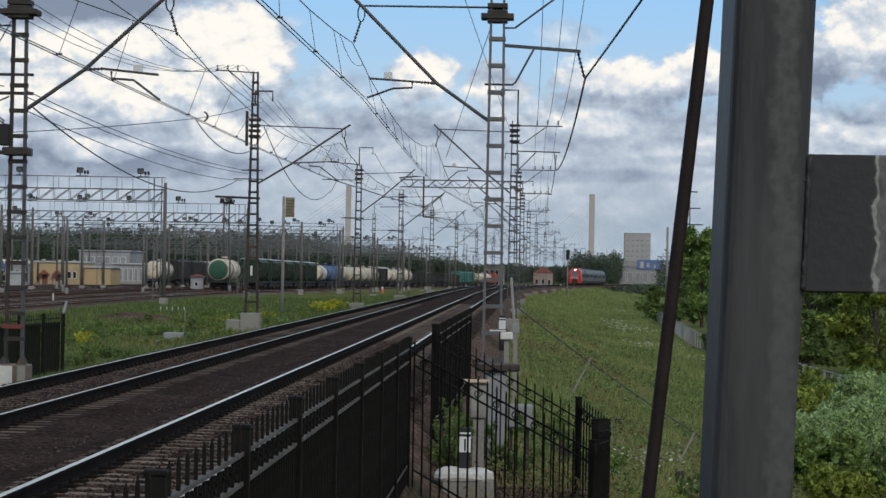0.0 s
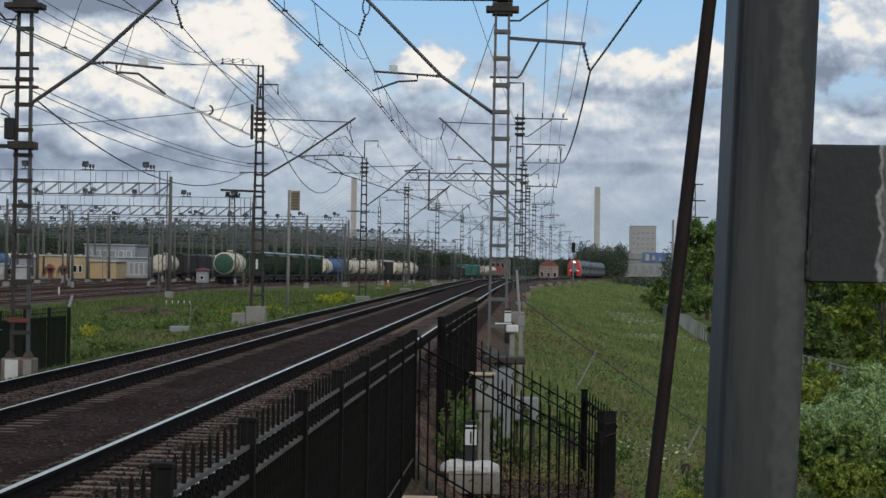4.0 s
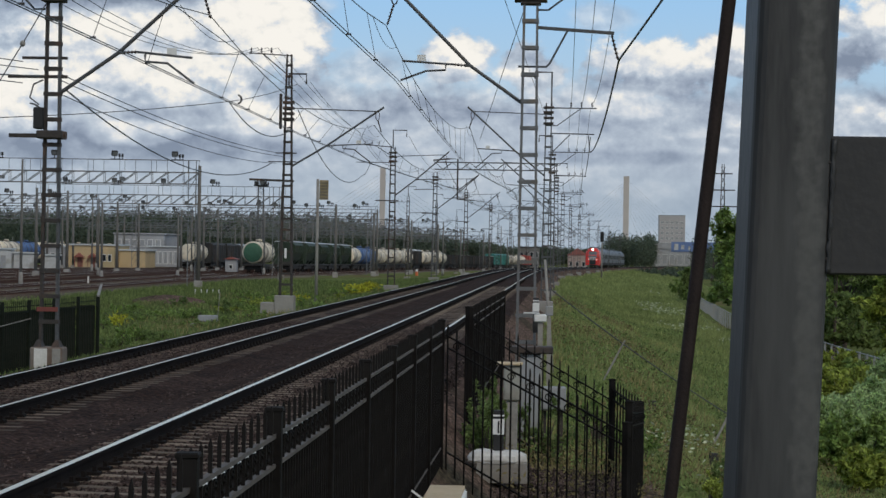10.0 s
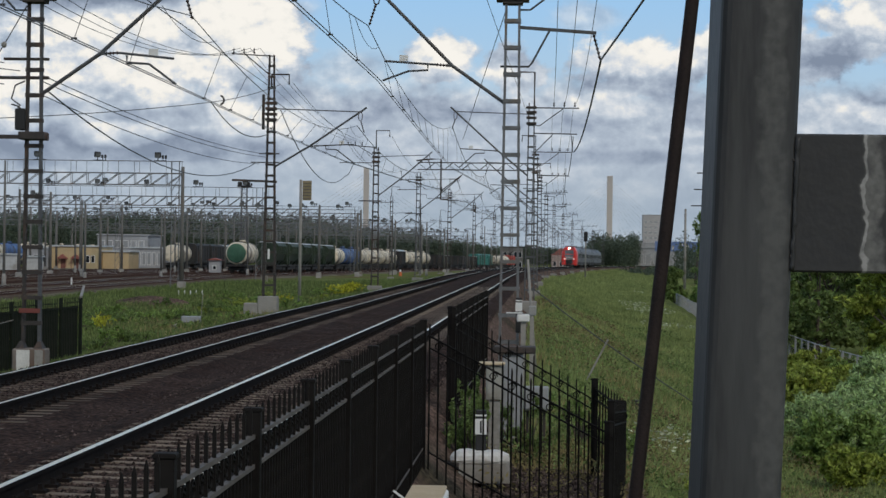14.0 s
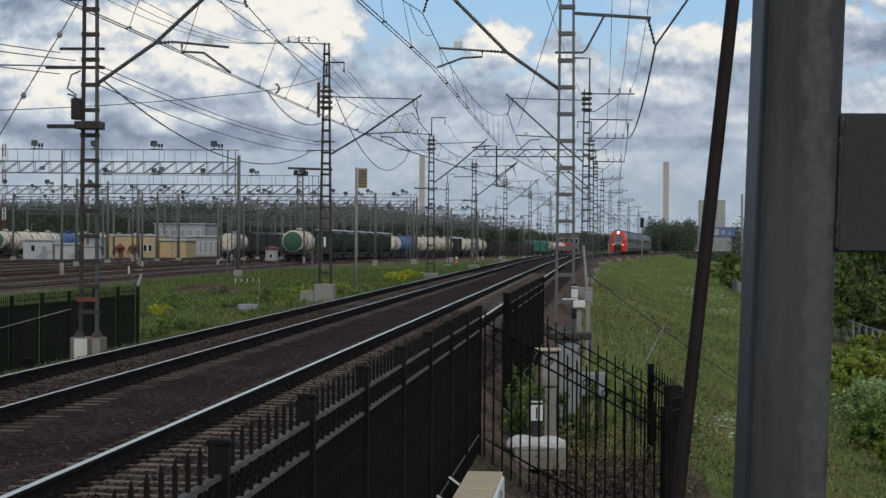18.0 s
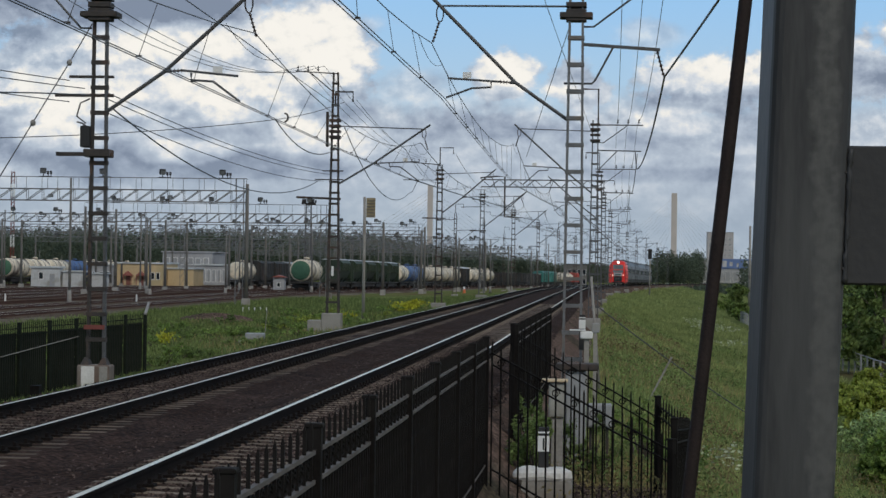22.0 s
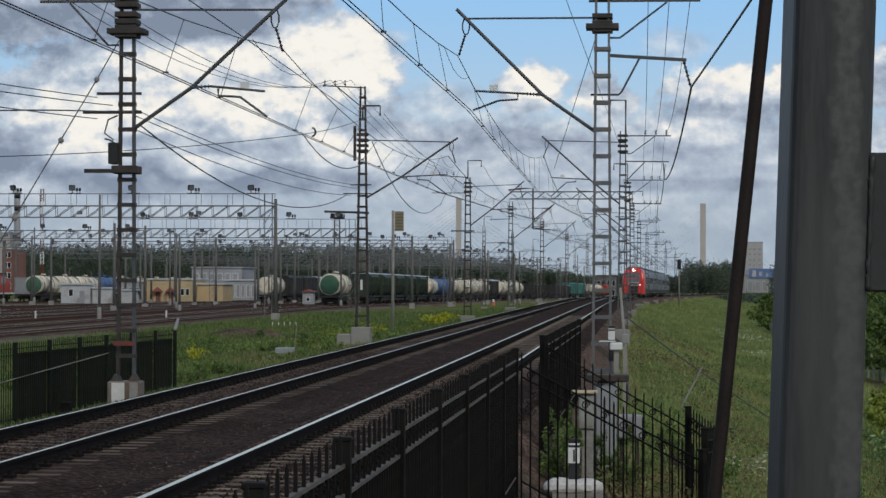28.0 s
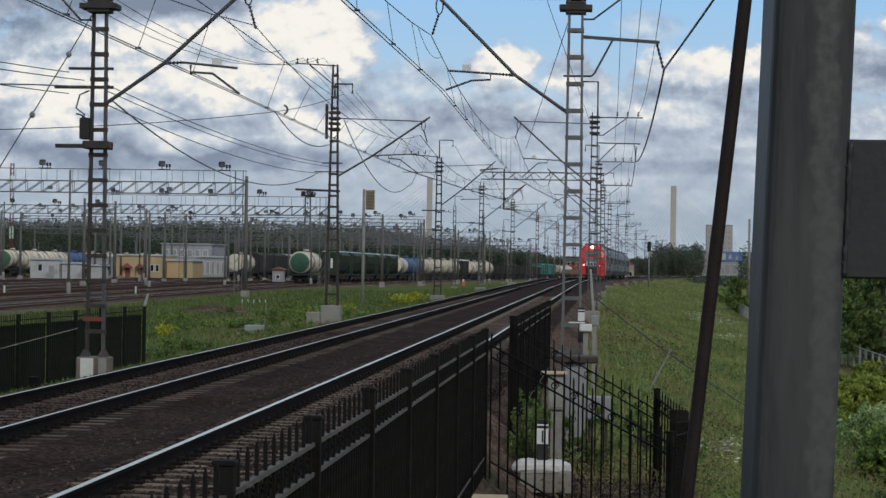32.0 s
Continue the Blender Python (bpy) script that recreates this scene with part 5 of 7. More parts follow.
# ---- the train ----
TRAIN_RED = material("red train paint", (0.68, 0.022, 0.014), (0.76, 0.032, 0.022), rough=0.3, bump=0, scale=0.5)
TRAIN_GREY = material("grey train paint", (0.055, 0.058, 0.064), (0.085, 0.09, 0.098), rough=0.45, bump=0, scale=0.5)
DARK_GLASS = material("dark window glass", (0.01, 0.012, 0.015), (0.02, 0.024, 0.03), rough=0.2, bump=0)
UNDER = material("dark running gear", (0.015, 0.014, 0.014), (0.035, 0.032, 0.03), rough=0.8, scale=1)
HEADLIGHT = glow("headlight", (1.0, 0.95, 0.85), 22)
LOW_LIGHT = glow("marker light", (1.0, 0.85, 0.75), 1.8)


def car_outline(w=1.72, top=4.42, low=0.55):
    return [(-w, low), (w, low), (w + 0.02, 1.4), (w, 2.6), (w - 0.12, 3.5), (w - 0.5, 4.05), (w - 1.0, top), (-w + 1.0, top), (-w + 0.5, 4.05), (-w + 0.12, 3.5), (-w, 2.6), (-w - 0.02, 1.4)]


def coach(length, name="coach"):
    o = thing(name, "grey commuter coach with a dark window band", "train coach", "commuter train")
    part("body", Geo().prism(car_outline(), 0, length), TRAIN_GREY, o)
    for s in (-1, 1):
        g = Geo()
        for k in range(9):
            y = 1.5 + k * (length - 3) / 9
            g.box(s * 1.715, s * 1.732, y, y + (length - 3) / 9 * 0.72, 2.0, 2.95)
        part("windows", g, DARK_GLASS, o)
        part("sill_band", Geo().box(s * 1.745, s * 1.753, 0.3, length - 0.3, 0.6, 1.05), UNDER, o, "dark lower body band")
    part("roof_pods", Geo().cbox(-1.0, 1.0, 3, 8, 4.25, 4.55, 0.08).cbox(-1.0, 1.0, length - 9, length - 4, 4.25, 4.55, 0.08), TRAIN_GREY, o)
    for y in (3.2, length - 3.2):
        bogie = part("bogie", Geo().cbox(-1.2, 1.2, y - 1.8, y + 1.8, 0.35, 0.8, 0.05), UNDER, o)
        for yy in (y - 1.2, y + 1.2):
            for s in (-0.76, 0.76):
                part("wheel", Geo().lathe([(0.43, -0.07), (0.43, 0.07)], Matrix.Translation((s, yy, 0.43)) @ pose(0, 0, 0, 0, 90, 0), 16), UNDER, bogie)
    part("underframe", Geo().cbox(-1.3, 1.3, 5.5, length - 5.5, 0.25, 0.75, 0.06), UNDER, o)
    return o


def train_head():
    o = coach(25.0, "train_head")
    tagged(o, "red-fronted commuter train head car with a bright headlight", "train", "commuter train")
    red = Geo()
    # shaped nose in rings, from the coach end to the leading face
    rings = []
    for y, w, top, low in ((2.6, 1.745, 4.44, 0.5), (0.2, 1.74, 4.4, 0.48), (-0.7, 1.68, 4.2, 0.45), (-1.3, 1.56, 3.7, 0.4), (-1.6, 1.42, 2.7, 0.36)):
        out = car_outline(w, top, low)
        out = [(x, min(z, top)) for x, z in out]
        rings.append([(x, y, z) for x, z in out])
    n = len(rings[0])
    red.v = [p for r in rings for p in r]
    red.f = [(i * n + (k + 1) % n, i * n + k, (i + 1) * n + k, (i + 1) * n + (k + 1) % n) for i in range(len(rings) - 1) for k in range(n)] + [tuple(range((len(rings) - 1) * n, len(rings) * n))]
    nose = part("nose", red, TRAIN_RED, o, "glossy red nose")
    glass = Geo().add([(-0.95, -1.64, 2.2), (0.95, -1.64, 2.2), (0.92, -1.2, 3.5), (0.7, -0.78, 3.95), (-0.7, -0.78, 3.95), (-0.92, -1.2, 3.5)], [(5, 4, 3, 2), (5, 2, 1, 0)])
    glass.add([(-0.95, -1.7, 2.2), (0.95, -1.7, 2.2), (0.92, -1.42, 3.5), (-0.92, -1.42, 3.5), (0.7, -0.95, 4.0), (-0.7, -0.95, 4.0)], [(0, 1, 2, 3), (3, 2, 4, 5)])
    part("windscreen", glass, SCREEN, nose, "pale windscreen with painted sky reflection")
    part("grey_panel", Geo().cbox(-0.72, 0.72, -1.72, -1.6, 1.62, 2.16, 0.03), CABIN, nose, "pale central panel")
    for k in range(3):
        part("grille_bar", Geo().cbox(-0.5 + k * 0.38, -0.25 + k * 0.38, -1.735, -1.721, 1.72, 2.02, 0.004), BLACK, nose)
    part("lower_mask", Geo().cbox(-0.72, 0.72, -1.76, -1.6, 0.62, 1.58, 0.05), BLACK, nose)
    part("coupler", Geo().tube((0, -1.6, 1.05), (0, -2.2, 1.05), 0.14), UNDER, nose)
    part("bumper", Geo().cbox(-1.15, 1.15, -1.75, -1.4, 0.3, 0.55, 0.05), UNDER, nose)
    part("headlight", Geo().lathe([(0.17, 0), (0.15, 0.05)], Matrix.Translation((0.0, -1.02, 4.0)) @ pose(0, 0, 0, 90), 12), HEADLIGHT, nose, "bright white headlight")
    for s in (-1, 1):
        part("lower_light", Geo().cbox(s * 1.0 - 0.1, s * 1.0 + 0.1, -1.7, -1.6, 1.68, 1.82, 0.02), LOW_LIGHT, nose)
    return o



# ---- freight wagons in the yard ----
TANK_CREAM = material("cream tank paint", (0.70, 0.60, 0.45), (0.84, 0.76, 0.61), rough=0.6, scale=0.7, fine=6, bump=0.05, vary=0.15, stain=(0.16, 0.12, 0.09))
TANK_BLUE = material("blue tank paint", (0.04, 0.10, 0.26), (0.06, 0.14, 0.34), rough=0.55, scale=0.7, fine=6, bump=0.05, vary=0.15, stain=(0.06, 0.07, 0.1))
TANK_GREEN = material("green tank end", (0.03, 0.10, 0.058), (0.065, 0.165, 0.10), rough=0.6, scale=0.8, fine=6, bump=0.05, stain=(0.025, 0.045, 0.03))
WAGON_GREEN = material("dark green wagon", (0.010, 0.024, 0.012), (0.024, 0.046, 0.023), rough=0.65, scale=0.6, fine=6, vary=0.3, stain=(0.03, 0.04, 0.025))
WAGON_DARK = material("sooty wagon", (0.014, 0.016, 0.017), (0.032, 0.034, 0.035), rough=0.75, scale=0.6, fine=6, vary=0.3, stain=(0.05, 0.035, 0.028))
WAGON_TEAL = material("teal wagon", (0.03, 0.17, 0.15), (0.05, 0.23, 0.20), rough=0.6, scale=0.6, fine=6, stain=(0.04, 0.12, 0.1))
WAGON_RED = material("red wagon", (0.36, 0.05, 0.035), (0.46, 0.08, 0.06), rough=0.6, scale=0.6, fine=6)
PALE_ROOF = material("pale galvanised roof", (0.42, 0.45, 0.47), (0.54, 0.57, 0.59), rough=0.55, scale=0.6, fine=5, stain=(0.32, 0.31, 0.3))
BAND = material("dark tank strap", (0.05, 0.04, 0.035), (0.09, 0.07, 0.06), rough=0.7)


WHEEL = Geo().lathe([(0.4, -0.08), (0.475, -0.07), (0.475, 0.07), (0.4, 0.08)], None, 14).mesh("wheel", UNDER)


def chassis(o, length):
    part("frame", Geo().cbox(-1.3, 1.3, 0, length, 0.95, 1.2, 0.03), UNDER, o)
    part("underframe", Geo().cbox(-1.1, 1.1, 3.9, length - 3.9, 0.45, 0.94, 0.05), UNDER, o)
    for y in (0, length):
        d = -1 if y == 0 else 1
        part("coupler", Geo().tube((0, y, 1.05), (0, y + d * 0.5, 1.05), 0.15), UNDER, o)
    for y in (2.2, length - 2.2):
        b = part("bogie", Geo().cbox(-1.15, 1.15, y - 1.5, y + 1.5, 0.4, 0.85, 0.06), UNDER, o)
        for yy in (y - 0.93, y + 0.93):
            for s in (-0.76, 0.76):
                part("wheel", WHEEL, None, b, m=Matrix.Translation((s, yy, 0.475)) @ pose(0, 0, 0, 0, 90, 0))


def tank_wagon(u, y, mat, end_mat=None, word="cream"):
    o = thing("tank_wagon", f"{word} cylindrical tank wagon standing in the yard", "tank wagon", "freight wagons", rail_pose(u, y, -1.12))
    ln = 12.0
    chassis(o, ln)
    r = 1.5
    turn = Matrix.Translation((0, 0.5, 2.75)) @ pose(0, 0, 0, -90, 0, 0)
    prof = [(r, 0.35), (r, ln - 1.35)]
    part("barrel", Geo().lathe(prof, turn, 28), mat, o, smooth=False)
    for e in (0, 1):
        dome = [(r, 0), (r * 0.96, 0.13), (r * 0.8, 0.27), (r * 0.5, 0.36), (0.05, 0.4)]
        m = Matrix.Translation((0, 0.85 if e == 0 else ln - 0.85, 2.75)) @ pose(0, 0, 0, 90 if e == 0 else -90, 0, 0)
        cap = part("end_cap", Geo().lathe(dome, m, 28), mat, o, smooth=True)
        if e == 0 and end_mat:
            disc = [(r * 0.87, 0.245), (r * 0.8, 0.285), (r * 0.5, 0.373), (0.05, 0.413)]
            part("painted_disc", Geo().lathe(disc, m, 28), end_mat, cap, "faded green painted disc", smooth=True)
    for k in range(4):
        yy = 1.6 + k * (ln - 3.2) / 3
        part("strap", Geo().lathe([(r + 0.02, -0.09), (r + 0.02, 0.09)], Matrix.Translation((0, yy, 2.75)) @ pose(0, 0, 0, -90), 28), BAND, o)
    part("hatch", Geo().lathe([(0.45, 4.1), (0.45, 4.5), (0.3, 4.58)], Matrix.Translation((0, ln / 2, 0)), 14), mat, o)
    part("walkway", Geo().cbox(-0.7, 0.7, ln / 2 - 1.3, ln / 2 + 1.3, 4.28, 4.34, 0.01), UNDER, o)
    return o


def hopper_wagon(u, y):
    o = thing("hopper_wagon", "dark green hopper wagon with a pale roof line", "hopper wagon", "freight wagons", rail_pose(u, y, -1.12))
    ln = 14.2
    chassis(o, ln)
    side = [(-0.95, 1.75), (0.95, 1.75), (1.5, 2.9), (1.58, 4.0), (1.2, 4.45), (-1.2, 4.45), (-1.58, 4.0), (-1.5, 2.9)]
    part("body", Geo().prism(side, 2.2, ln - 2.2), WAGON_GREEN, o)
    for y0, y1 in ((0.4, 0.75), (ln - 0.75, ln - 0.4)):
        part("end_frame", Geo().cbox(-1.45, 1.45, y0, y1, 1.2, 4.45, 0.04), WAGON_GREEN, o)
        for s in (-1.3, 1.3):
            part("end_strut", Geo().beam((s, y0, 1.3), (s, 2.3 if y0 < 2 else ln - 2.3, 3.4), 0.12, 0.12), WAGON_GREEN, o)
    part("roof", Geo().prism([(-1.25, 4.455), (1.25, 4.455), (0.9, 4.62), (-0.9, 4.62)], 0.5, ln - 0.5), PALE_ROOF, o, "pale roof walkway")
    for k in range(9):
        yy = 2.4 + k * (ln - 4.8) / 8
        for s in (-1, 1):
            part("rib", Geo().beam((s * 1.54, yy, 2.85), (s * 1.62, yy, 4.0), 0.1, 0.1), WAGON_GREEN, o)
    for k in range(3):
        yy = 3 + k * (ln - 6) / 2
        part("chute", Geo().add([(-1.2, yy - 1.5, 1.76), (1.2, yy - 1.5, 1.76), (1.2, yy + 1.5, 1.76), (-1.2, yy + 1.5, 1.76), (-0.5, yy - 0.4, 0.9), (0.5, yy - 0.4, 0.9), (0.5, yy + 0.4, 0.9), (-0.5, yy + 0.4, 0.9)],
                                [(0, 1, 5, 4), (1, 2, 6, 5), (2, 3, 7, 6), (3, 0, 4, 7), (4, 5, 6, 7)]), WAGON_GREEN, o)


def box_wagon(u, y, mat, roof, word, height=4.2, roofed=True):
    o = thing("box_wagon" if roofed else "gondola_wagon", f"{word} freight wagon standing in the yard", "freight wagon", "freight wagons", rail_pose(u, y, -1.12))
    ln = 14.0
    chassis(o, ln)
    part("body", Geo().cbox(-1.5, 1.5, 0.3, ln - 0.3, 1.2, height, 0.03), mat, o)
    if roofed:
        part("roof", Geo().prism([(-1.56, height + 0.004), (1.56, height + 0.004), (1.2, height + 0.3), (0.0, height + 0.42), (-1.2, height + 0.3)], 0.2, ln - 0.2), roof, o)
        for s in (-1, 1):
            part("door", Geo().cbox(s * 1.53 - 0.02, s * 1.53 + 0.02, ln / 2 - 1.4, ln / 2 + 1.4, 1.4, height - 0.2, 0.01), mat, o)
    else:
        part("rim", Geo().cbox(-1.6, 1.6, 0.2, ln - 0.2, height + 0.003, height + 0.12, 0.02), roof, o)
    for k in range(8):
        yy = 0.6 + k * (ln - 1.2) / 7
        for s in (-1, 1):
            part("rib", Geo().cbox(s * 1.56 - 0.05, s * 1.56 + 0.05, yy - 0.07, yy + 0.07, 1.2, height, 0.01), mat, o)
        if k in (0, 2, 5, 7):
            part("end_rib", Geo().cbox(-1.4 + k * 0.4 - 0.06, -1.4 + k * 0.4 + 0.06, 0.2, 0.3, 1.3, height - 0.1, 0.01), mat, o)


def yard_trains():
    line = -43.0
    tank_wagon(line, 312.5, TANK_CREAM, TANK_GREEN, "green-ended cream")
    y = 341
    for _ in range(5):
        hopper_wagon(line, y)
        y += 15.2
    tank_wagon(line, y + 2, TANK_CREAM)
    tank_wagon(line, y + 15, TANK_BLUE, None, "blue")
    tank_wagon(line, y + 28, TANK_BLUE, None, "blue")
    for k in range(5):
        tank_wagon(line, y + 41 + k * 13, TANK_CREAM)
    box_wagon(line, y + 108, WAGON_DARK, PALE_ROOF, "sooty dark")
    for k in range(4):
        tank_wagon(line, y + 128 + k * 13, TANK_CREAM)
    for k in range(8):
        box_wagon(line, y + 184 + k * 15, WAGON_DARK, PALE_ROOF if k in (2, 7) else WAGON_DARK, "black open-topped", 3.6, False)
    for k in range(3):
        box_wagon(line, y + 306 + k * 15, WAGON_TEAL, WAGON_TEAL, "teal covered")
    for k in range(4):
        tank_wagon(line, y + 355 + k * 13, TANK_CREAM)
    box_wagon(line, y + 410, WAGON_RED, WAGON_RED, "red covered")
    # second line
    tank_wagon(-66, 389, TANK_CREAM)
    box_wagon(-66, 404, WAGON_DARK, WAGON_DARK, "sooty covered")
    box_wagon(-66, 419, WAGON_DARK, WAGON_DARK, "sooty covered")
    box_wagon(-66, 434, WAGON_GREEN, PALE_ROOF, "green covered with a pale roof")
    # third line, behind the yard houses
    tank_wagon(-100.5, 371, TANK_CREAM, TANK_GREEN, "green-ended white")
    for k, (mat, word) in enumerate(((TANK_CREAM, "cream"), (TANK_CREAM, "cream"), (TANK_BLUE, "blue"), (TANK_CREAM, "cream"), (TANK_CREAM, "cream"), (TANK_CREAM, "cream"), (TANK_CREAM, "cream"), (TANK_CREAM, "cream"))):
        tank_wagon(-100.5, 384 + k * 13, mat, None, word)
    box_wagon(-106, 384, CABINET, CABINET, "pale grey ribbed open", 3.9, False)


def red_locomotive():
    o = thing("shunting_locomotive", "red diesel shunting locomotive with a white sill", "locomotive", m=rail_pose(-106, 356, -1.12))
    ln = 18.0
    chassis(o, ln)
    part("sill", Geo().cbox(-1.6, 1.6, -0.3, ln + 0.3, 1.2, 1.45, 0.03), WHITE, o, "white-painted sill")
    part("hood", Geo().cbox(-1.05, 1.05, 0.5, 10.5, 1.45, 3.6, 0.08), WAGON_RED, o)
    part("cab", Geo().cbox(-1.5, 1.5, 10.5, 14.0, 1.45, 4.4, 0.08), WAGON_RED, o)
    part("cab_roof", Geo().prism([(-1.6, 4.404), (1.6, 4.404), (1.1, 4.65), (-1.1, 4.65)], 10.3, 14.2), UNDER, o)
    part("rear_hood", Geo().cbox(-1.05, 1.05, 14.0, 17.5, 1.45, 3.3, 0.08), WAGON_RED, o)
    for s in (-1, 1):
        part("cab_window", Geo().cbox(s * 1.5 - 0.02, s * 1.5 + 0.02, 11.0, 13.4, 2.9, 4.0, 0.02), CABINET, o)
        part("grille", Geo().cbox(s * 1.05 - 0.02, s * 1.05 + 0.02, 2.0, 8.0, 2.0, 3.2, 0.02), UNDER, o)
        part("handrail", Geo().path([(s * 1.5, 0.2, 1.45), (s * 1.5, 0.2, 2.4), (s * 1.5, 10.2, 2.4)], 0.03), WHITE, o)


# ---- buildings ----
YELLOW = material("yellow render", (0.46, 0.35, 0.20), (0.56, 0.43, 0.26), rough=0.85, scale=0.5, fine=5, stain=(0.42, 0.34, 0.2))
PALE_WALL = material("pale grey render", (0.28, 0.285, 0.30), (0.37, 0.375, 0.39), rough=0.8, scale=0.4, fine=4, stain=(0.22, 0.215, 0.21))
PINK_WALL = material("faded pink render", (0.32, 0.235, 0.21), (0.40, 0.30, 0.27), rough=0.85, scale=0.5, fine=4)
BRICK = material("red brick", (0.17, 0.075, 0.06), (0.26, 0.11, 0.088), rough=0.85, scale=0.5, fine=4)
ROOF_RED = material("red roof sheet", (0.22, 0.07, 0.055), (0.30, 0.10, 0.08), rough=0.6, scale=0.8)
TERRACE = material("pale tower block", (0.36, 0.34, 0.345), (0.44, 0.42, 0.42), rough=0.85, scale=0.08, fine=1.0)
BLUE_CLAD = material("blue cladding", (0.10, 0.16, 0.33), (0.14, 0.21, 0.42), rough=0.5, scale=0.1)
PYLON = material("bridge concrete", (0.46, 0.415, 0.39), (0.54, 0.49, 0.465), rough=0.8, scale=0.1)


def window(o, x, z, w, h, y=-0.03, mat=None):
    f = part("window", Geo().box(x - w / 2 - 0.08, x + w / 2 + 0.08, y, y + 0.06, z - 0.08, z + h + 0.08), WHITE, o)
    part("pane", Geo().box(x - w / 2, x + w / 2, y - 0.02, y - 0.004, z, z + h), mat or DARK_GLASS, f)


def house(name, x, y, z, w, d, h, wall, roof_mat, label, roof_h=0.0, group=""):
    """A box house; its front faces the line of sight."""
    o = thing(name, label, "building", group, Matrix.Translation((x, y, z)))
    part("wall", Geo().cbox(0, w, 0, d, 0, h, 0.02), wall, o)
    if roof_h:
        part("roof", Geo().prism([(-0.3, h + 0.004), (w + 0.3, h + 0.004), (w * 0.5, h + roof_h)], -0.3, d + 0.3), roof_mat, o)
    else:
        part("roof", Geo().cbox(-0.25, w + 0.25, -0.25, d + 0.25, h + 0.004, h + 0.28, 0.03), roof_mat, o)
    return o


def yard_buildings():
    g0 = -1.7
    o = house("yellow_house", -85.6, 400, g0, 8.2, 14, 3.75, YELLOW, PALE_ROOF, "yellow rendered yard house with two red gabled porches")
    for x in (2.2, 4.5):
        p = part("porch", Geo().prism([(x - 0.9, 1.7), (x + 0.9, 1.7), (x, 2.5)], -1.0, -0.01), ROOF_RED, o, "red gabled porch roof")
        part("porch_door", Geo().box(x - 0.4, x + 0.4, -0.06, -0.004, 0.0, 1.7), BRICK, p)
        for s in (-0.7, 0.7):
            part("porch_post", Geo().beam((x + s, -0.9, 0), (x + s, -0.9, 1.7), 0.1, 0.1), ROOF_RED, p)
    for x in (6.5, 7.4):
        window(o, x, 1.1, 0.5, 1.1)
    o = house("yard_shed", -77.3, 404, g0, 4.6, 10, 2.9, YELLOW, PALE_ROOF, "low yellow flat-roofed shed beside the yellow house")
    o = house("grey_house", -89.8, 398, g0, 4.0, 10, 3.4, PALE_WALL, PALE_ROOF, "grey flat-roofed yard hut with dark windows")
    for x in (0.9, 2.1, 3.2):
        window(o, x, 1.1, 0.7, 1.2)
    o = house("office_block", -85.2, 440, g0, 9.6, 16, 6.0, PALE_WALL, PALE_WALL, "pale grey two-storey yard office with a glazed front wing")
    for r in (0.9, 3.8):
        for k in range(6):
            window(o, 0.9 + k * 1.5, r, 0.9, 1.2, mat=CABINET)
    o = house("office_wing", -77.4, 432, g0, 6.0, 8, 3.6, PALE_WALL, PALE_ROOF, "low pale wing of the yard office with tall windows")
    for k in range(6):
        window(o, 0.6 + k * 0.96, 0.6, 0.6, 2.2, mat=CABINET)
    o = house("site_cabin", -91.0, 362, g0, 4.6, 2.4, 2.9, CABIN, PALE_ROOF, "white site cabin with a small dark window")
    window(o, 1.6, 1.2, 0.6, 1.0)
    part("door", Geo().box(3.0, 3.8, -0.05, -0.004, 0.0, 2.0), CABINET, o)
    house("site_cabin", -86.2, 363, g0, 3.2, 2.4, 2.3, CABIN, PALE_ROOF, "plain low white storage cabin")
    house("site_cabin", -82.2, 366, g0, 2.2, 2.4, 2.0, CABIN, PALE_ROOF, "plain low white storage cabin")
    o = house("signal_hut", -47.9, 330, g0, 1.6, 1.6, 2.1, PALE_WALL, ROOF_RED, "tiny pale hut with a red roof between tracks", 0.35)
    window(o, 0.8, 0.8, 0.4, 0.5)
    # beyond the yard
    o = house("apartment_house", -177, 600, -1.5, 13.0, 14, 11.5, BRICK, PALE_ROOF, "brick-red apartment house behind the yard")
    part("brick_bay", Geo().cbox(3.5, 6.6, -0.35, -0.004, 0, 13.2, 0.03), TERRACE, o, "pale rendered stair bay")
    part("brick_bay", Geo().cbox(9.6, 10.4, -0.3, -0.004, 0, 11.5, 0.03), TERRACE, o)
    for r in range(4):
        for x in (0.9, 2.4, 7.6, 8.8, 11.3, 12.3):
            window(o, x, 1.2 + r * 2.7, 0.8, 1.4)
        window(o, 5.0, 1.2 + r * 2.7, 0.8, 1.4, -0.4)
    o = house("apartment_house", -224, 760, -1.5, 15.5, 14, 19.0, TERRACE, PALE_ROOF, "grey apartment block beyond the yard")
    for r in range(6):
        for k in range(6):
            window(o, 1.5 + k * 2.45, 1.2 + r * 2.7, 1.2, 1.4)
    o = thing("chimney", "tall grey chimney with dark bands", "chimney", m=Matrix.Translation((-244, 900, -1.5)))
    part("shaft", Geo().tube((0, 0, 0), (0, 0, 38.5), 1.5, 1.15, 16), PALE_WALL, o, smooth=True)
    for z in (30.5, 35.4):
        part("band", Geo().tube((0, 0, z), (0, 0, z + 2.1), 1.26, 1.24, 16), WAGON_DARK, o, "dark painted band", smooth=True)
    o = thing("radio_mast", "slender red and white lattice radio mast", "radio mast", m=Matrix.Translation((-208, 800, -1.5)))
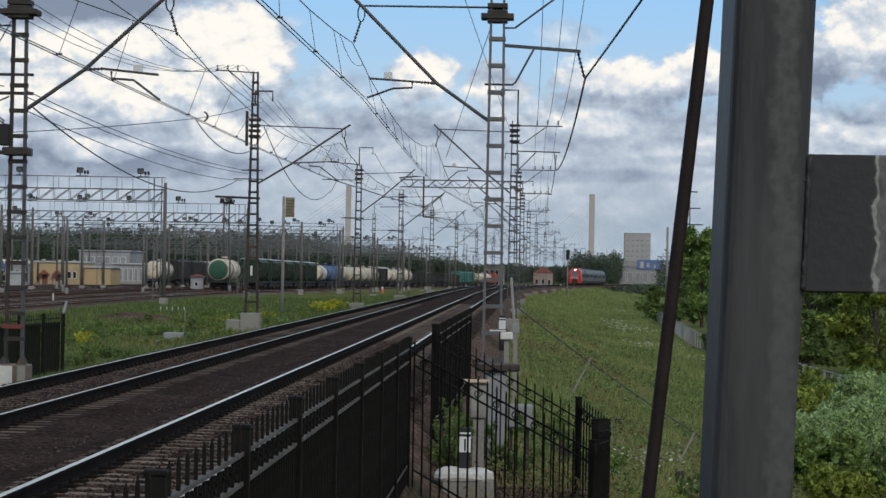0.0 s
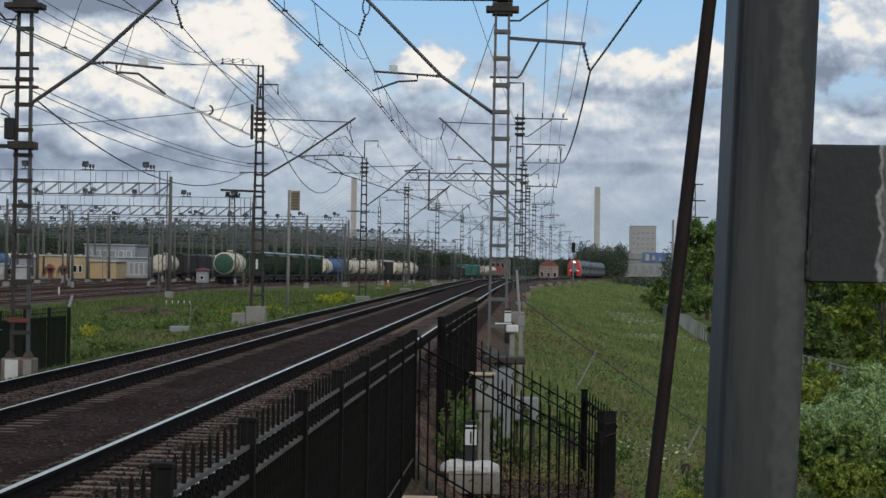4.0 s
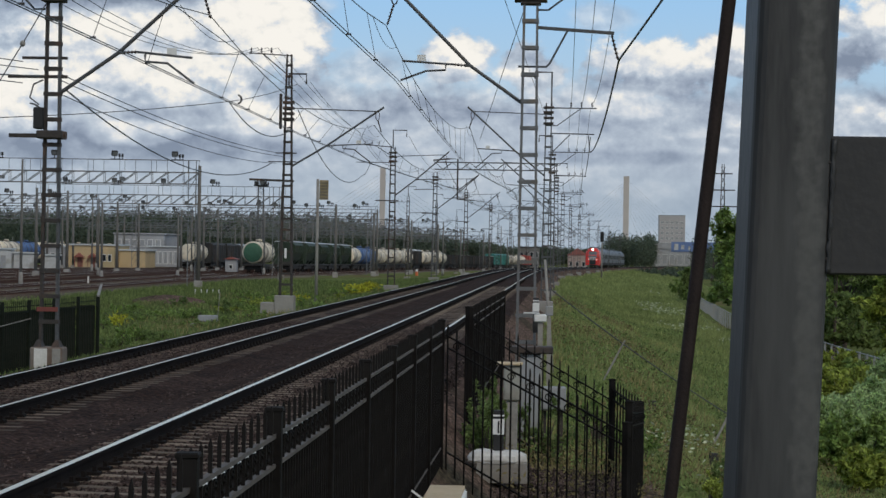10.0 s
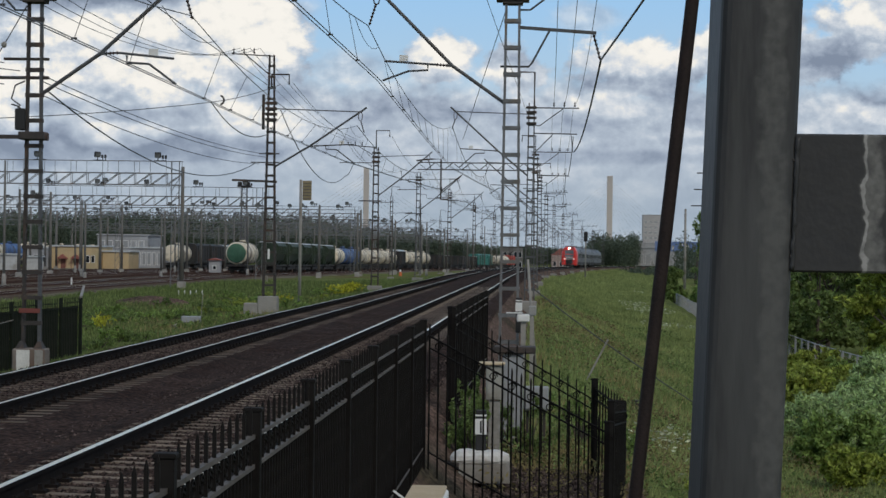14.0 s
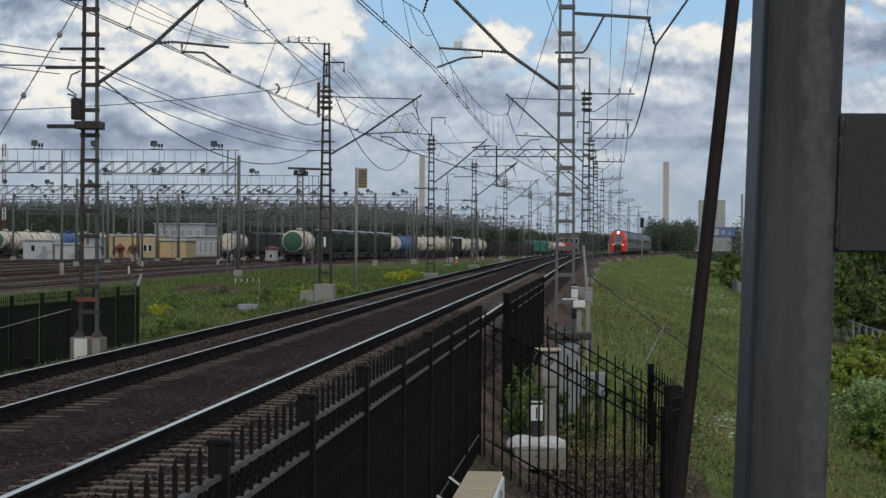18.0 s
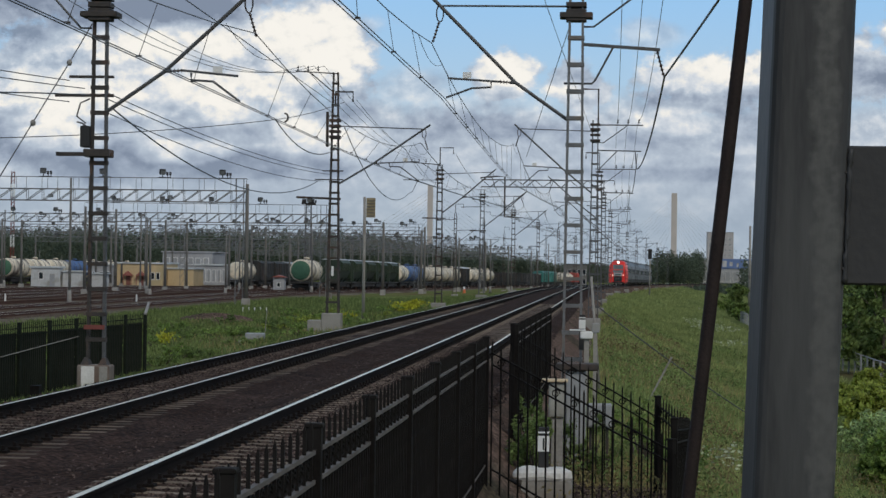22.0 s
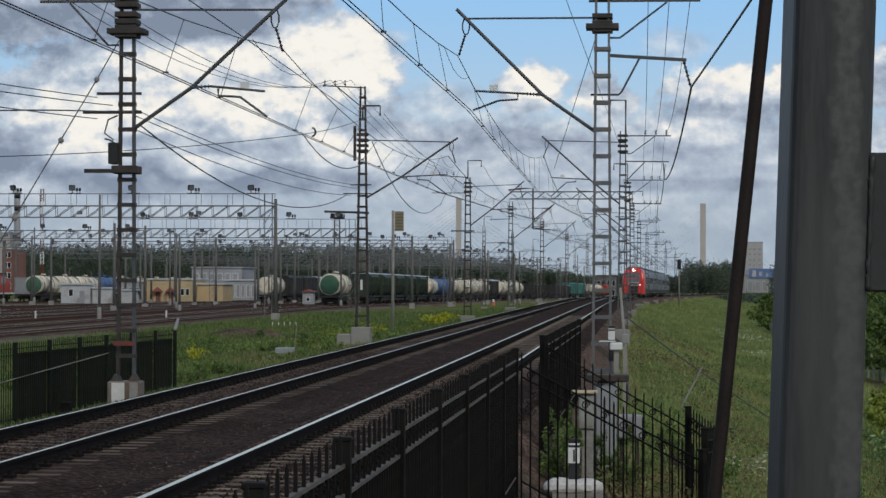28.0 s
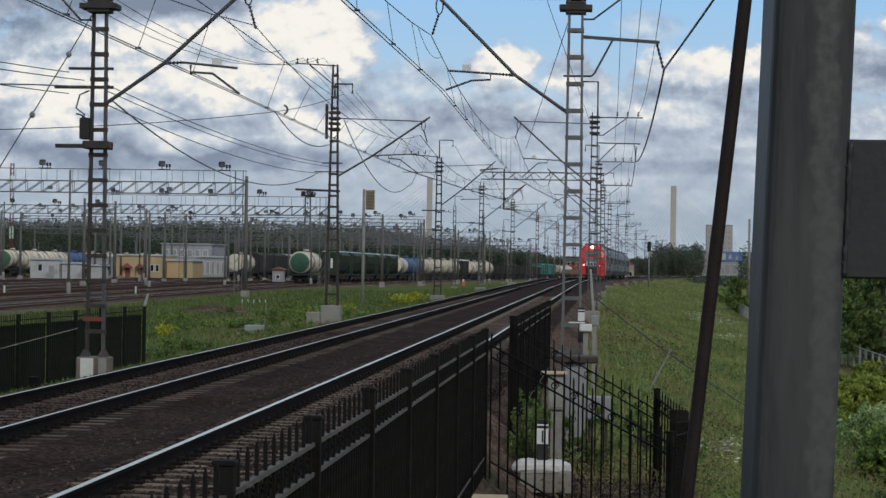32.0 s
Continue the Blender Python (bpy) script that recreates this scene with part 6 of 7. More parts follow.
    for k in range(8):
        g = Geo()
        z0, z1 = k * 4.4, k * 4.4 + 4.4
        for sx in (-0.5, 0.5):
            for sy in (-0.5, 0.5):
                g.beam((sx, sy, z0), (sx, sy, z1), 0.16, 0.16)
        for j in range(3):
            g.beam((-0.5, -0.5, z0 + j * 1.46), (0.5, -0.5, z0 + (j + 1) * 1.46), 0.12, 0.12)
        part("section", g, RED_BAND if k % 2 else WHITE, o)


def skyline():
    o = house("tower_block", 61.5, 1500, -8, 16.6, 14, 35.0, TERRACE, PALE_WALL, "pale windowed slab block beyond the line")
    for r in range(8):
        for k in range(5):
            window(o, 2.0 + k * 3.1, 6 + r * 3.4, 1.9, 1.5, mat=CABINET)
    o = house("shopping_hall", 46.5, 1200, -4, 36, 40, 9.0, PALE_WALL, BLUE_CLAD, "long pale hall with blue cladding")
    part("blue_band", Geo().cbox(9, 36, -0.4, -0.01, 7.6, 12.6, 0.05), BLUE_CLAD, o, "blue sign band")
    for k in range(7):
        part("sign_bar", Geo().cbox(10.5 + k * 3.6, 12.6 + k * 3.6 - (k % 3) * 0.5, -0.5, -0.41, 8.4 + (k % 2) * 0.5, 11.6 - (k % 3) * 0.6, 0.02), CABIN, o, "pale sign shape")
    part("portal", Geo().cbox(0, 9, -0.5, -0.01, 9.0, 12.0, 0.05), PALE_WALL, o)
    for k in range(9):
        window(o, 2.0 + k * 3.8, 1.0, 2.6, 5.0, mat=CABINET)
    o = house("far_house", -16.0, 850, -4.4, 7.5, 10, 8.2, POLE_GREY, WAGON_DARK, "grey two-storey building with dark windows by the far curve")
    for r in (1.2, 4.6):
        for k in range(4):
            window(o, 1.1 + k * 1.8, r, 1.0, 1.9)
    o = house("far_house", 2.0, 900, -4.4, 7.5, 10, 5.6, PINK_WALL, ROOF_RED, "pinkish house with a red-brown roof by the far curve", 2.8)
    for k in range(3):
        window(o, 1.3 + k * 2.4, 1.4, 1.0, 1.6)
    # the cable-stayed bridge
    for x, y, top, w, foot_z, side in ((53.5, 2000, 68.3, 2.4, -10, 1), (-116.5, 1500, 55, 1.7, -8, -1)):
        o = thing("bridge_pylon", "pale concrete pylon of a cable-stayed bridge", "bridge", "bridge pylons", Matrix.Translation((x, y, 0)))
        part("shaft", Geo().beam((0, 0, foot_z), (0, 0, top), w * 2, w * 2), PYLON, o)
        for k in range(11):
            for s in (-1, 1):
                part("stay", Geo().tube((0, 0, top - 3 - k * 2.2), (s * (70 - k * 5.4), 0, 5), 0.05, n=4), GANTRY_GREY, o)
        part("deck", Geo().box(-72, 72, -6, 6, 1.5, 4.0), PYLON, o)
    # power line tower
    o = thing("power_pylon", "dark lattice power line tower behind trees", "power pylon", m=Matrix.Translation((33.9, 500, -5)))
    g = Geo()
    for sx in (-1, 1):
        for sy in (-1, 1):
            g.beam((sx * 2.2, sy * 2.2, 0), (sx * 0.45, sy * 0.45, 17), 0.17, 0.17)
            g.beam((sx * 0.45, sy * 0.45, 17), (sx * 0.2, sy * 0.2, 26.5), 0.14, 0.14)
    for k in range(14):
        z = k * 1.85
        w0 = 2.2 - 1.75 * min(1, z / 17)
        w1 = 2.2 - 1.75 * min(1, (z + 1.85) / 17)
        g.beam((-w0, -w0, z), (w1, -w1, z + 1.85), 0.1, 0.1)
        g.beam((w0, -w0, z), (-w1, -w1, z + 1.85), 0.1, 0.1)
    part("lattice", g, RUSTY, o)
    for z, w in ((17.5, 3.2), (21, 2.6), (24.5, 2.0)):
        part("arm", Geo().beam((-w, 0, z), (w, 0, z), 0.2, 0.25), RUSTY, o)
    o = thing("concrete_pole", "plain tall concrete pole beyond the embankment", "pole", m=Matrix.Translation((22.5, 380, -4)))
    part("shaft", Geo().tube((0, 0, 0), (0, 0, 13.5), 0.24, 0.17, 8), CONCRETE, o, smooth=True)
    # colour light signal by the curve
    b = at(3.0, 420, -1.6)
    o = thing("signal_post", "colour light signal with a black head on a pale mast", "railway signal", m=Matrix.Translation(b))
    part("mast", Geo().tube((0, 0, 0), (0, 0, 7.2), 0.14, 0.11, 8), CONCRETE, o, smooth=True)
    head = part("signal_head", Geo().cbox(-0.34, 0.34, -0.35, -0.1, 6.4, 8.2, 0.05), BLACK, o, "black signal head")
    for k in range(3):
        part("hood", Geo().tube((0, -0.35, 6.75 + k * 0.55), (0, -0.62, 6.72 + k * 0.55), 0.16, n=10), BLACK, head)


def rail_pose(u, y, z=0.0):
    d = 1.0
    p, q = at(u, y - d), at(u, y + d)
    way = (q - p).normalized()
    m = at(u, y, z)
    return Matrix.Translation(m) @ pose(0, 0, 0, math.degrees(math.asin(way.z)), 0, -math.degrees(math.atan2(way.x, way.y)))


yard_trains()
red_locomotive()
yard_buildings()
skyline()


def widen(ob):
    """The broad loading gauge of the line."""
    for piece in ob.children_recursive:
        piece.data.transform(Matrix.Diagonal((1.09, 1.0, 1.09, 1.0)))
    return ob


TRAIN_AXIS = -3.9
head_car = widen(train_head())
train = [(head_car, 0.0)]
for k in range(5):
    train.append((widen(coach(24.5)), 25.6 + k * 25.0))


# seconds and distance of the train's leading end
TRAIN_ROWS = [(0.0, 684), (4.0, 646), (9.0, 597), (13.0, 556), (19.0, 492), (24.0, 437), (28.0, 385), (32.0, 325)]


def train_y(t):
    for (a, ya), (b, yb) in zip(TRAIN_ROWS, TRAIN_ROWS[1:]):
        if t <= b:
            return ya + (yb - ya) * (t - a) / (b - a)
    return TRAIN_ROWS[-1][1]


def motions():
    for ob, back in train:
        walk(ob, [(t, rail_pose(TRAIN_AXIS, train_y(t) + back)) for t in range(0, 33, 2)])

# ---- things by the railings ----
def text_part(text, size, m, mat, parent, label=""):
    c = bpy.data.curves.new("text", "FONT")
    c.body, c.size, c.extrude = text, size, 0.002
    c.align_x = "CENTER"
    ob = new("text", c)
    me = bpy.data.meshes.new_from_object(ob.evaluated_get(bpy.context.evaluated_depsgraph_get()))
    bpy.data.objects.remove(ob)
    me.materials.clear()
    me.materials.append(mat)
    return part("digit", me, None, parent, label, m)


def picket_post(x, y, z, digit=True):
    o = thing("distance_post", "black and white distance post with a white plate", "distance post", "distance posts", Matrix.Translation((x, y, z)))
    part("shaft", Geo().cbox(-0.075, 0.075, -0.06, 0.06, -0.3, 0.56, 0.008), BLACK, o)
    plate = part("plate", Geo().cbox(-0.082, 0.082, -0.07, -0.061, 0.22, 0.44, 0.002), WHITE, o, "white plate with a black figure")
    if digit:
        text_part("1", 0.25, Matrix.Translation((0.0, -0.0725, 0.24)) @ pose(0, 0, 0, 90), BLACK, plate, "black figure one")
    part("top_band", Geo().cbox(-0.079, 0.079, -0.064, 0.064, 0.475, 0.5, 0.002), WHITE, o)


def by_the_railings():
    picket_post(-0.85, 33.0, -0.70)
    o = thing("concrete_block", "whitewashed chipped concrete block under the distance post", "concrete block", m=Matrix.Translation((-0.83, 32.75, -1.12)))
    part("body", Geo().prism([(-0.33, 0), (0.40, 0), (0.39, 0.27), (-0.30, 0.27)], -0.28, 0.3), CONCRETE, o, "grey stained lower block")
    rng = random.Random(8)
    g = Geo()
    rim = []
    for i in range(20):
        a = i * math.pi / 10
        rim.append(((0.44 + rng.uniform(-0.04, 0.03)) * (abs(math.cos(a)) ** 0.5) * (1 if math.cos(a) > 0 else -1), (0.31 + rng.uniform(-0.03, 0.03)) * (abs(math.sin(a)) ** 0.5) * (1 if math.sin(a) > 0 else -1)))
    for z, k in ((0.272, 0.93), (0.31, 1.0), (0.375, 0.97), (0.42, 0.82)):
        for x, y in rim:
            g.v.append((x * k - 0.02, y * k, z + rng.uniform(-0.018, 0.018) * (z > 0.3)))
    g.f = [tuple(reversed(range(20)))] + [(j * 20 + i, j * 20 + (i + 1) % 20, j * 20 + 20 + (i + 1) % 20, j * 20 + 20 + i) for j in range(3) for i in range(20)] + [tuple(range(60, 80))]
    part("cap", g, WHITEWASH, o, "chipped white cap")
    # relay box with a flat hood
    o = thing("relay_box", "grey relay box on a concrete stub with a pale hood", "relay box", m=Matrix.Translation((-0.73, 36, -1.4)))
    part("stub", Geo().cbox(-0.09, 0.09, -0.09, 0.09, -0.1, 1.2, 0.01), CONCRETE, o)
    box = part("box", Geo().cbox(-0.13, 0.13, -0.14, 0.14, 1.22, 1.74, 0.015), BEIGE_ENAMEL, o)
    part("door", Geo().cbox(-0.105, 0.105, -0.15, -0.141, 1.26, 1.70, 0.003), BEIGE_ENAMEL, box)
    part("hood", Geo().cbox(-0.25, 0.16, -0.2, 0.2, 1.76, 1.80, 0.01), TAN, o, "pale stained hood")
    o = thing("track_cabinet", "tall pale grey trackside cabinet with a dark lid", "cabinet", m=Matrix.Translation((-0.52, 41, -1.5)))
    part("body", Geo().cbox(-0.18, 0.18, -0.2, 0.2, 0.1, 1.82, 0.02), CABINET, o)
    part("lid", Geo().cbox(-0.36, 0.4, -0.3, 0.3, 1.83, 1.95, 0.02), RUSTY, o, "dark overhanging lid")
    part("plinth", Geo().cbox(-0.2, 0.2, -0.22, 0.22, -0.1, 0.095, 0.02), CONCRETE, o)
    part("door", Geo().cbox(-0.155, 0.155, -0.212, -0.201, 0.2, 1.72, 0.004), CABINET, o)
    o = thing("track_cabinet", "low pale grey trackside cabinet on dark legs", "cabinet", m=Matrix.Translation((-0.1, 39, -1.45)))
    part("body", Geo().cbox(-0.21, 0.21, -0.2, 0.2, 0.92, 1.31, 0.02), CABINET, o)
    part("door", Geo().cbox(-0.18, 0.18, -0.212, -0.201, 0.95, 1.28, 0.004), CABINET, o)
    for s in (-0.14, 0.14):
        part("leg", Geo().beam((s, 0, -0.1), (s, 0, 0.92), 0.05, 0.05), RUSTY, o)
    # beyond: white drum, small boxes and slim poles
    o = thing("junction_box", "white junction box on a stub beside the mast", "junction box", m=Matrix.Translation((-0.5, 57, -1.2)))
    part("stub", Geo().beam((0, 0, -0.1), (0, 0, 1.6), 0.12, 0.12), CONCRETE, o)
    part("box", Geo().cbox(-0.16, 0.15, -0.15, 0.15, 1.6, 1.79, 0.03), WHITE, o)
    part("lid", Geo().cbox(-0.42, -0.02, -0.15, 0.15, 1.80, 1.83, 0.01), WHITE, o)
    o = thing("track_cabinet", "small pale grey cabinet beside the mast", "cabinet", m=Matrix.Translation((-0.3, 59, -1.3)))
    part("body", Geo().cbox(-0.09, 0.1, -0.1, 0.1, 1.8, 2.05, 0.02), CABINET, o)
    part("stub", Geo().beam((0, 0, -0.1), (0, 0, 1.75), 0.1, 0.1), CONCRETE, o)
    picket_post(-0.62, 57.6, 0.42, False)
    o = thing("slim_pole", "slim pale leaning pole beside the embankment", "pole", m=Matrix.Translation((-0.28, 66, -1.3)))
    part("shaft", Geo().tube((0.06, 0, 0), (-0.2, 0, 3.2), 0.045, 0.035, 8), CONCRETE, o, smooth=True)
    for x, y, z, ln in ((1.15, 67, -1.62, 1.25), (3.6, 56, -2.5, 0.8)):
        solid("marker_stake", Geo().beam((0, 0, -0.1), (0.55 * ln, 0, ln), 0.07, 0.05), CONCRETE, "pale leaning marker stake in the grass", "stake", "marker stakes", m=Matrix.Translation((x, y, z)))
    for x, y in ((2.45, 62), (3.3, 50), (4.5, 58)):
        solid("cut_stump", Geo().cbox(-0.1, 0.1, -0.1, 0.1, -0.2, 0.3, 0.02), RUSTY, "short dark stump in the embankment grass", "stump", "stumps", m=Matrix.Translation((x, y, ground_height(x, y))))
    # board-topped trunking inside the railings
    o = thing("cable_trunking", "white cable trunking with pale board covers inside the railings", "cable trunking", m=Matrix.Translation((-1.31, 19.0, -1.4)))
    part("channel", Geo().cbox(-0.02, 0.38, 0, 5.0, -0.1, 1.05, 0.02), WHITE, o)
    for k in range(3):
        part("cover", Geo().cbox(0.0, 0.36, 0.03 + k * 1.67, 1.655 + k * 1.67, 1.054, 1.09, 0.006), TAN, o, "pale plywood cover")
        part("strap", Geo().beam((0.4, 0.5 + k * 1.67, 1.02), (0.36, 0.6 + k * 1.67, 0.2), 0.03, 0.03), CABINET, o)
        part("tie", Geo().beam((-0.02, 0.6 + k * 1.67, 1.06), (-0.12, 0.55 + k * 1.67, 1.14), 0.02, 0.02), WHITE, o)
    # left of the tracks
    o = thing("ground_box", "low grey concrete cable box in the grass", "concrete box", m=Matrix.Translation((-14.2, 93, -1.15)))
    part("body", Geo().cbox(-0.62, 0.36, -0.4, 0.4, -0.2, 0.2, 0.03), CONCRETE, o)
    part("cap", Geo().cbox(-0.32, 0.42, -0.3, 0.3, 0.264, 0.52, 0.03), CABINET, o)
    solid("marker_stake", Geo().beam((0, 0, -0.2), (0.12, 0, 1.4), 0.022, 0.022), CONCRETE, "thin pale stake beside the cable box", "stake", "marker stakes", m=Matrix.Translation((-14.1, 95, -1.15)))
    for k in range(5):
        solid("white_peg", Geo().cbox(-0.035, 0.035, -0.035, 0.035, -0.2, 0.34, 0.008), WHITEWASH, "short whitewashed peg at the yard edge", "peg", "white pegs", m=Matrix.Translation((-27.8 + k * 0.45, 176, -1.45)))
    for u, y in ((-52, 198), (-42, 205), (-60, 215)):
        solid("white_peg", Geo().cbox(-0.07, 0.07, -0.07, 0.07, -0.2, 0.75, 0.02), WHITEWASH, "whitewashed limit post between yard tracks", "post", "limit posts", m=Matrix.Translation(at(u, y, -1.4)))
    o = thing("marker_cone", "orange and white track marker beside the yard track", "marker", m=Matrix.Translation(at(-23.9, 350, -1.5)))
    part("cone", Geo().lathe([(0.25, 0), (0.22, 0.45), (0.16, 0.75)], None, 12), glow_free_orange, o)
    part("sleeve", Geo().lathe([(0.16, 0.755), (0.12, 1.05), (0.05, 1.1)], None, 12), WHITE, o)
    solid("broken_plank", Geo().cbox(-0.22, 0.22, -0.06, 0.06, 0, 0.035, 0.008), WHITE, "pale broken plank lying on the ballast", "plank", m=Matrix.Translation((-6.68, 27.4, -0.235)) @ pose(0, 0, 0, 0, 4, -12))
    solid("track_magnet", Geo().cbox(-0.1, 0.1, -0.12, 0.12, -0.3, 0.24, 0.012), BLACK_PAINT, "small black box beside the far track", "box", m=Matrix.Translation((-11.63, 47, -0.66)))
    beam = Geo().beam((-13.6, 68, 0.62), (-15.9, 80, 0.75), 0.08, 0.05)
    solid("leaning_rail", beam, CONCRETE, "pale slanting bar at the end of the railing", "bar")


glow_free_orange = material("orange plastic", (0.55, 0.12, 0.03), (0.62, 0.15, 0.04), rough=0.5)
by_the_railings()


# ---- plants ----
LEAF_MID = leaf_material("green leaves", (0.125, 0.19, 0.048), (0.24, 0.33, 0.095), 0.4, 1.8)
LEAF_PALE = leaf_material("silvery willow leaves", (0.25, 0.34, 0.14), (0.45, 0.56, 0.27), 0.35, 1.8)
LEAF_LIME = leaf_material("yellow-green leaves", (0.20, 0.245, 0.045), (0.34, 0.39, 0.085), 0.4, 1.8)
LEAF_DARK = leaf_material("dark alder leaves", (0.10, 0.15, 0.045), (0.20, 0.265, 0.09), 0.4, 1.8)
BROWN_WEED = leaf_material("brownish weeds", (0.15, 0.12, 0.055), (0.26, 0.22, 0.10), 0.4, 1.6)
BLADE = leaf_material("grass blades", (0.125, 0.17, 0.055), (0.36, 0.405, 0.155), 0.7, 1.35, 0.16)
VERGE = leaf_material("rough verge grass", (0.075, 0.11, 0.034), (0.19, 0.235, 0.078), 0.5, 1.6, 0.3)
STRAW = leaf_material("dry stalks", (0.24, 0.19, 0.08), (0.36, 0.29, 0.14))
FLOWER_W = leaf_material("white flower heads", (0.42, 0.46, 0.30), (0.60, 0.62, 0.46))
FLOWER_Y = leaf_material("yellow flower heads", (0.33, 0.33, 0.025), (0.46, 0.45, 0.05))
# distance haze is mixed into this leaf colour, greyer and paler
HAZY_FOREST = leaf_material("far woodland with haze tint", (0.066, 0.086, 0.06), (0.115, 0.14, 0.095), 0.85, 1.2, 0.06)
BARK = material("bark", (0.05, 0.04, 0.032), (0.11, 0.09, 0.075), rough=0.9, scale=4, fine=25, bump=0.6)


def fast_mesh(name, verts, per, mat):
    """A mesh of loose faces with per corners each, from an array of vertices."""
    n = len(verts) // per
    me = bpy.data.meshes.new(name)
    me.vertices.add(len(verts))
    me.vertices.foreach_set("co", verts.astype(np.float32).ravel())
    me.loops.add(n * per)
    me.loops.foreach_set("vertex_index", np.arange(n * per, dtype=np.int32))
    me.polygons.add(n)
    me.polygons.foreach_set("loop_start", np.arange(n, dtype=np.int32) * per)
    me.polygons.foreach_set("loop_total", np.full(n, per, dtype=np.int32))
    me.materials.append(mat)
    me.update(calc_edges=True)
    return me


def leaves(rng, centres, size, flat=0.0, slim=0.42):
    """Pointed four-cornered leaves at random turns."""
    n = len(centres)
    a = rng.normal(size=(n, 3))
    a[:, 2] *= 1 - flat
    a /= np.linalg.norm(a, axis=1)[:, None]
    b = np.cross(a, rng.normal(size=(n, 3)))
    b /= np.linalg.norm(b, axis=1)[:, None]
    s = (np.asarray(size) * rng.uniform(0.6, 1.3, n))[:, None]
    v = np.stack([centres - a * s, centres + b * s * slim - a * s * 0.1, centres + a * s, centres - b * s * slim - a * s * 0.1], 1)
    return v.reshape(-1, 3)


def blades(rng, feet, height, width, lean=0.35):
    n = len(feet)
    d = rng.normal(size=(n, 2)) * lean
    h = np.asarray(height) * rng.uniform(0.5, 1.25, n)
    ang = rng.uniform(0, np.pi, n)
    w = np.stack([np.cos(ang), np.sin(ang) * 0.4, np.zeros(n)], 1) * np.asarray(width)[..., None] if np.ndim(width) else np.stack([np.cos(ang), np.sin(ang) * 0.4, np.zeros(n)], 1) * width
    tip = feet + np.stack([d[:, 0] * h, d[:, 1] * h, h], 1)
    return np.stack([feet - w, feet + w, tip], 1).reshape(-1, 3)


def crown_points(rng, n, heaps):
    """Points on the outside of overlapping heaps (x, y, z, rx, rz), clumped."""
    pts = []
    weights = np.array([h[3] ** 2 for h in heaps])
    counts = rng.multinomial(n, weights / weights.sum())
    for (x, y, z, rx, rz), c in zip(heaps, counts):
        clumps = max(4, c // 45)
        d = rng.normal(size=(clumps, 3))
        d /= np.linalg.norm(d, axis=1)[:, None]
        r = rng.uniform(0.45, 1.08, clumps)[:, None]
        mids = d * r
        pick = rng.integers(0, clumps, c)
        p = mids[pick] + rng.normal(size=(c, 3)) * 0.13
        pts.append(np.array((x, y, z)) + p * np.array((rx, rx, rz)))
    return np.concatenate(pts)


def tree(seed, x, y, z, height, spread, mat, n, leaf, label, name="tree"):
    rng = np.random.default_rng(seed)
    o = thing(name, label, "tree", "trees along the embankment", Matrix.Translation((x, y, z)))
    g = Geo()
    lean = rng.normal(size=2) * 0.3
    g.path([(0, 0, -0.3), (lean[0] * 0.3, lean[1] * 0.3, height * 0.35), (lean[0], lean[1], height * 0.8)], [height * 0.022, height * 0.016, height * 0.005], 7)
    heaps = []
    for k in range(12):
        a, t = rng.uniform(0, 6.3), rng.uniform(0.12, 0.95)
        r = spread * (1.05 - 0.75 * abs(t - 0.45) * 1.5) * rng.uniform(0.35, 0.9)
        tip = np.array((math.cos(a) * r, math.sin(a) * r, height * t))
        g.path([(lean[0] * 0.3, lean[1] * 0.3, height * t * 0.6), tuple(tip * np.array((0.6, 0.6, 0.9))), tuple(tip)], [height * 0.009, height * 0.006, 0.01], 5)
        heaps.append((*tip, spread * rng.uniform(0.32, 0.55), height * rng.uniform(0.1, 0.19)))
    heaps.append((lean[0], lean[1], height * 0.88, spread * 0.4, height * 0.13))
    part("trunk", g, BARK, o)
    pts = crown_points(rng, n, heaps)
    part("crown", fast_mesh("crown", leaves(rng, pts, leaf), 4, mat), None, o)
    return o


def shrub(seed, x, y, z, r, h, mat, n, leaf, label):
    rng = np.random.default_rng(seed)
    o = thing("shrub", label, "shrub", "shrubs on the embankment", Matrix.Translation((x, y, z)))
    g = Geo()
    heaps = []
    for k in range(10):
        a, t = rng.uniform(0, 6.3), rng.uniform(0.35, 0.9)
        rr = r * math.sqrt(rng.random()) * (1.15 - 0.6 * t)
        tip = (math.cos(a) * rr, math.sin(a) * rr, h * t)
        g.path([(tip[0] * 0.15, tip[1] * 0.15, -0.1), (tip[0] * 0.6, tip[1] * 0.6, h * t * 0.6), tip], [0.03, 0.02, 0.006], 5)
        heaps.append((*tip, r * rng.uniform(0.22, 0.38), h * rng.uniform(0.24, 0.4)))
    part("branching_stem", g, BARK, o)
    pts = crown_points(rng, n, heaps)
    part("foliage", fast_mesh("foliage", leaves(rng, pts, leaf, 0.0, 0.3 if mat is LEAF_PALE else 0.42), 4, mat), None, o)


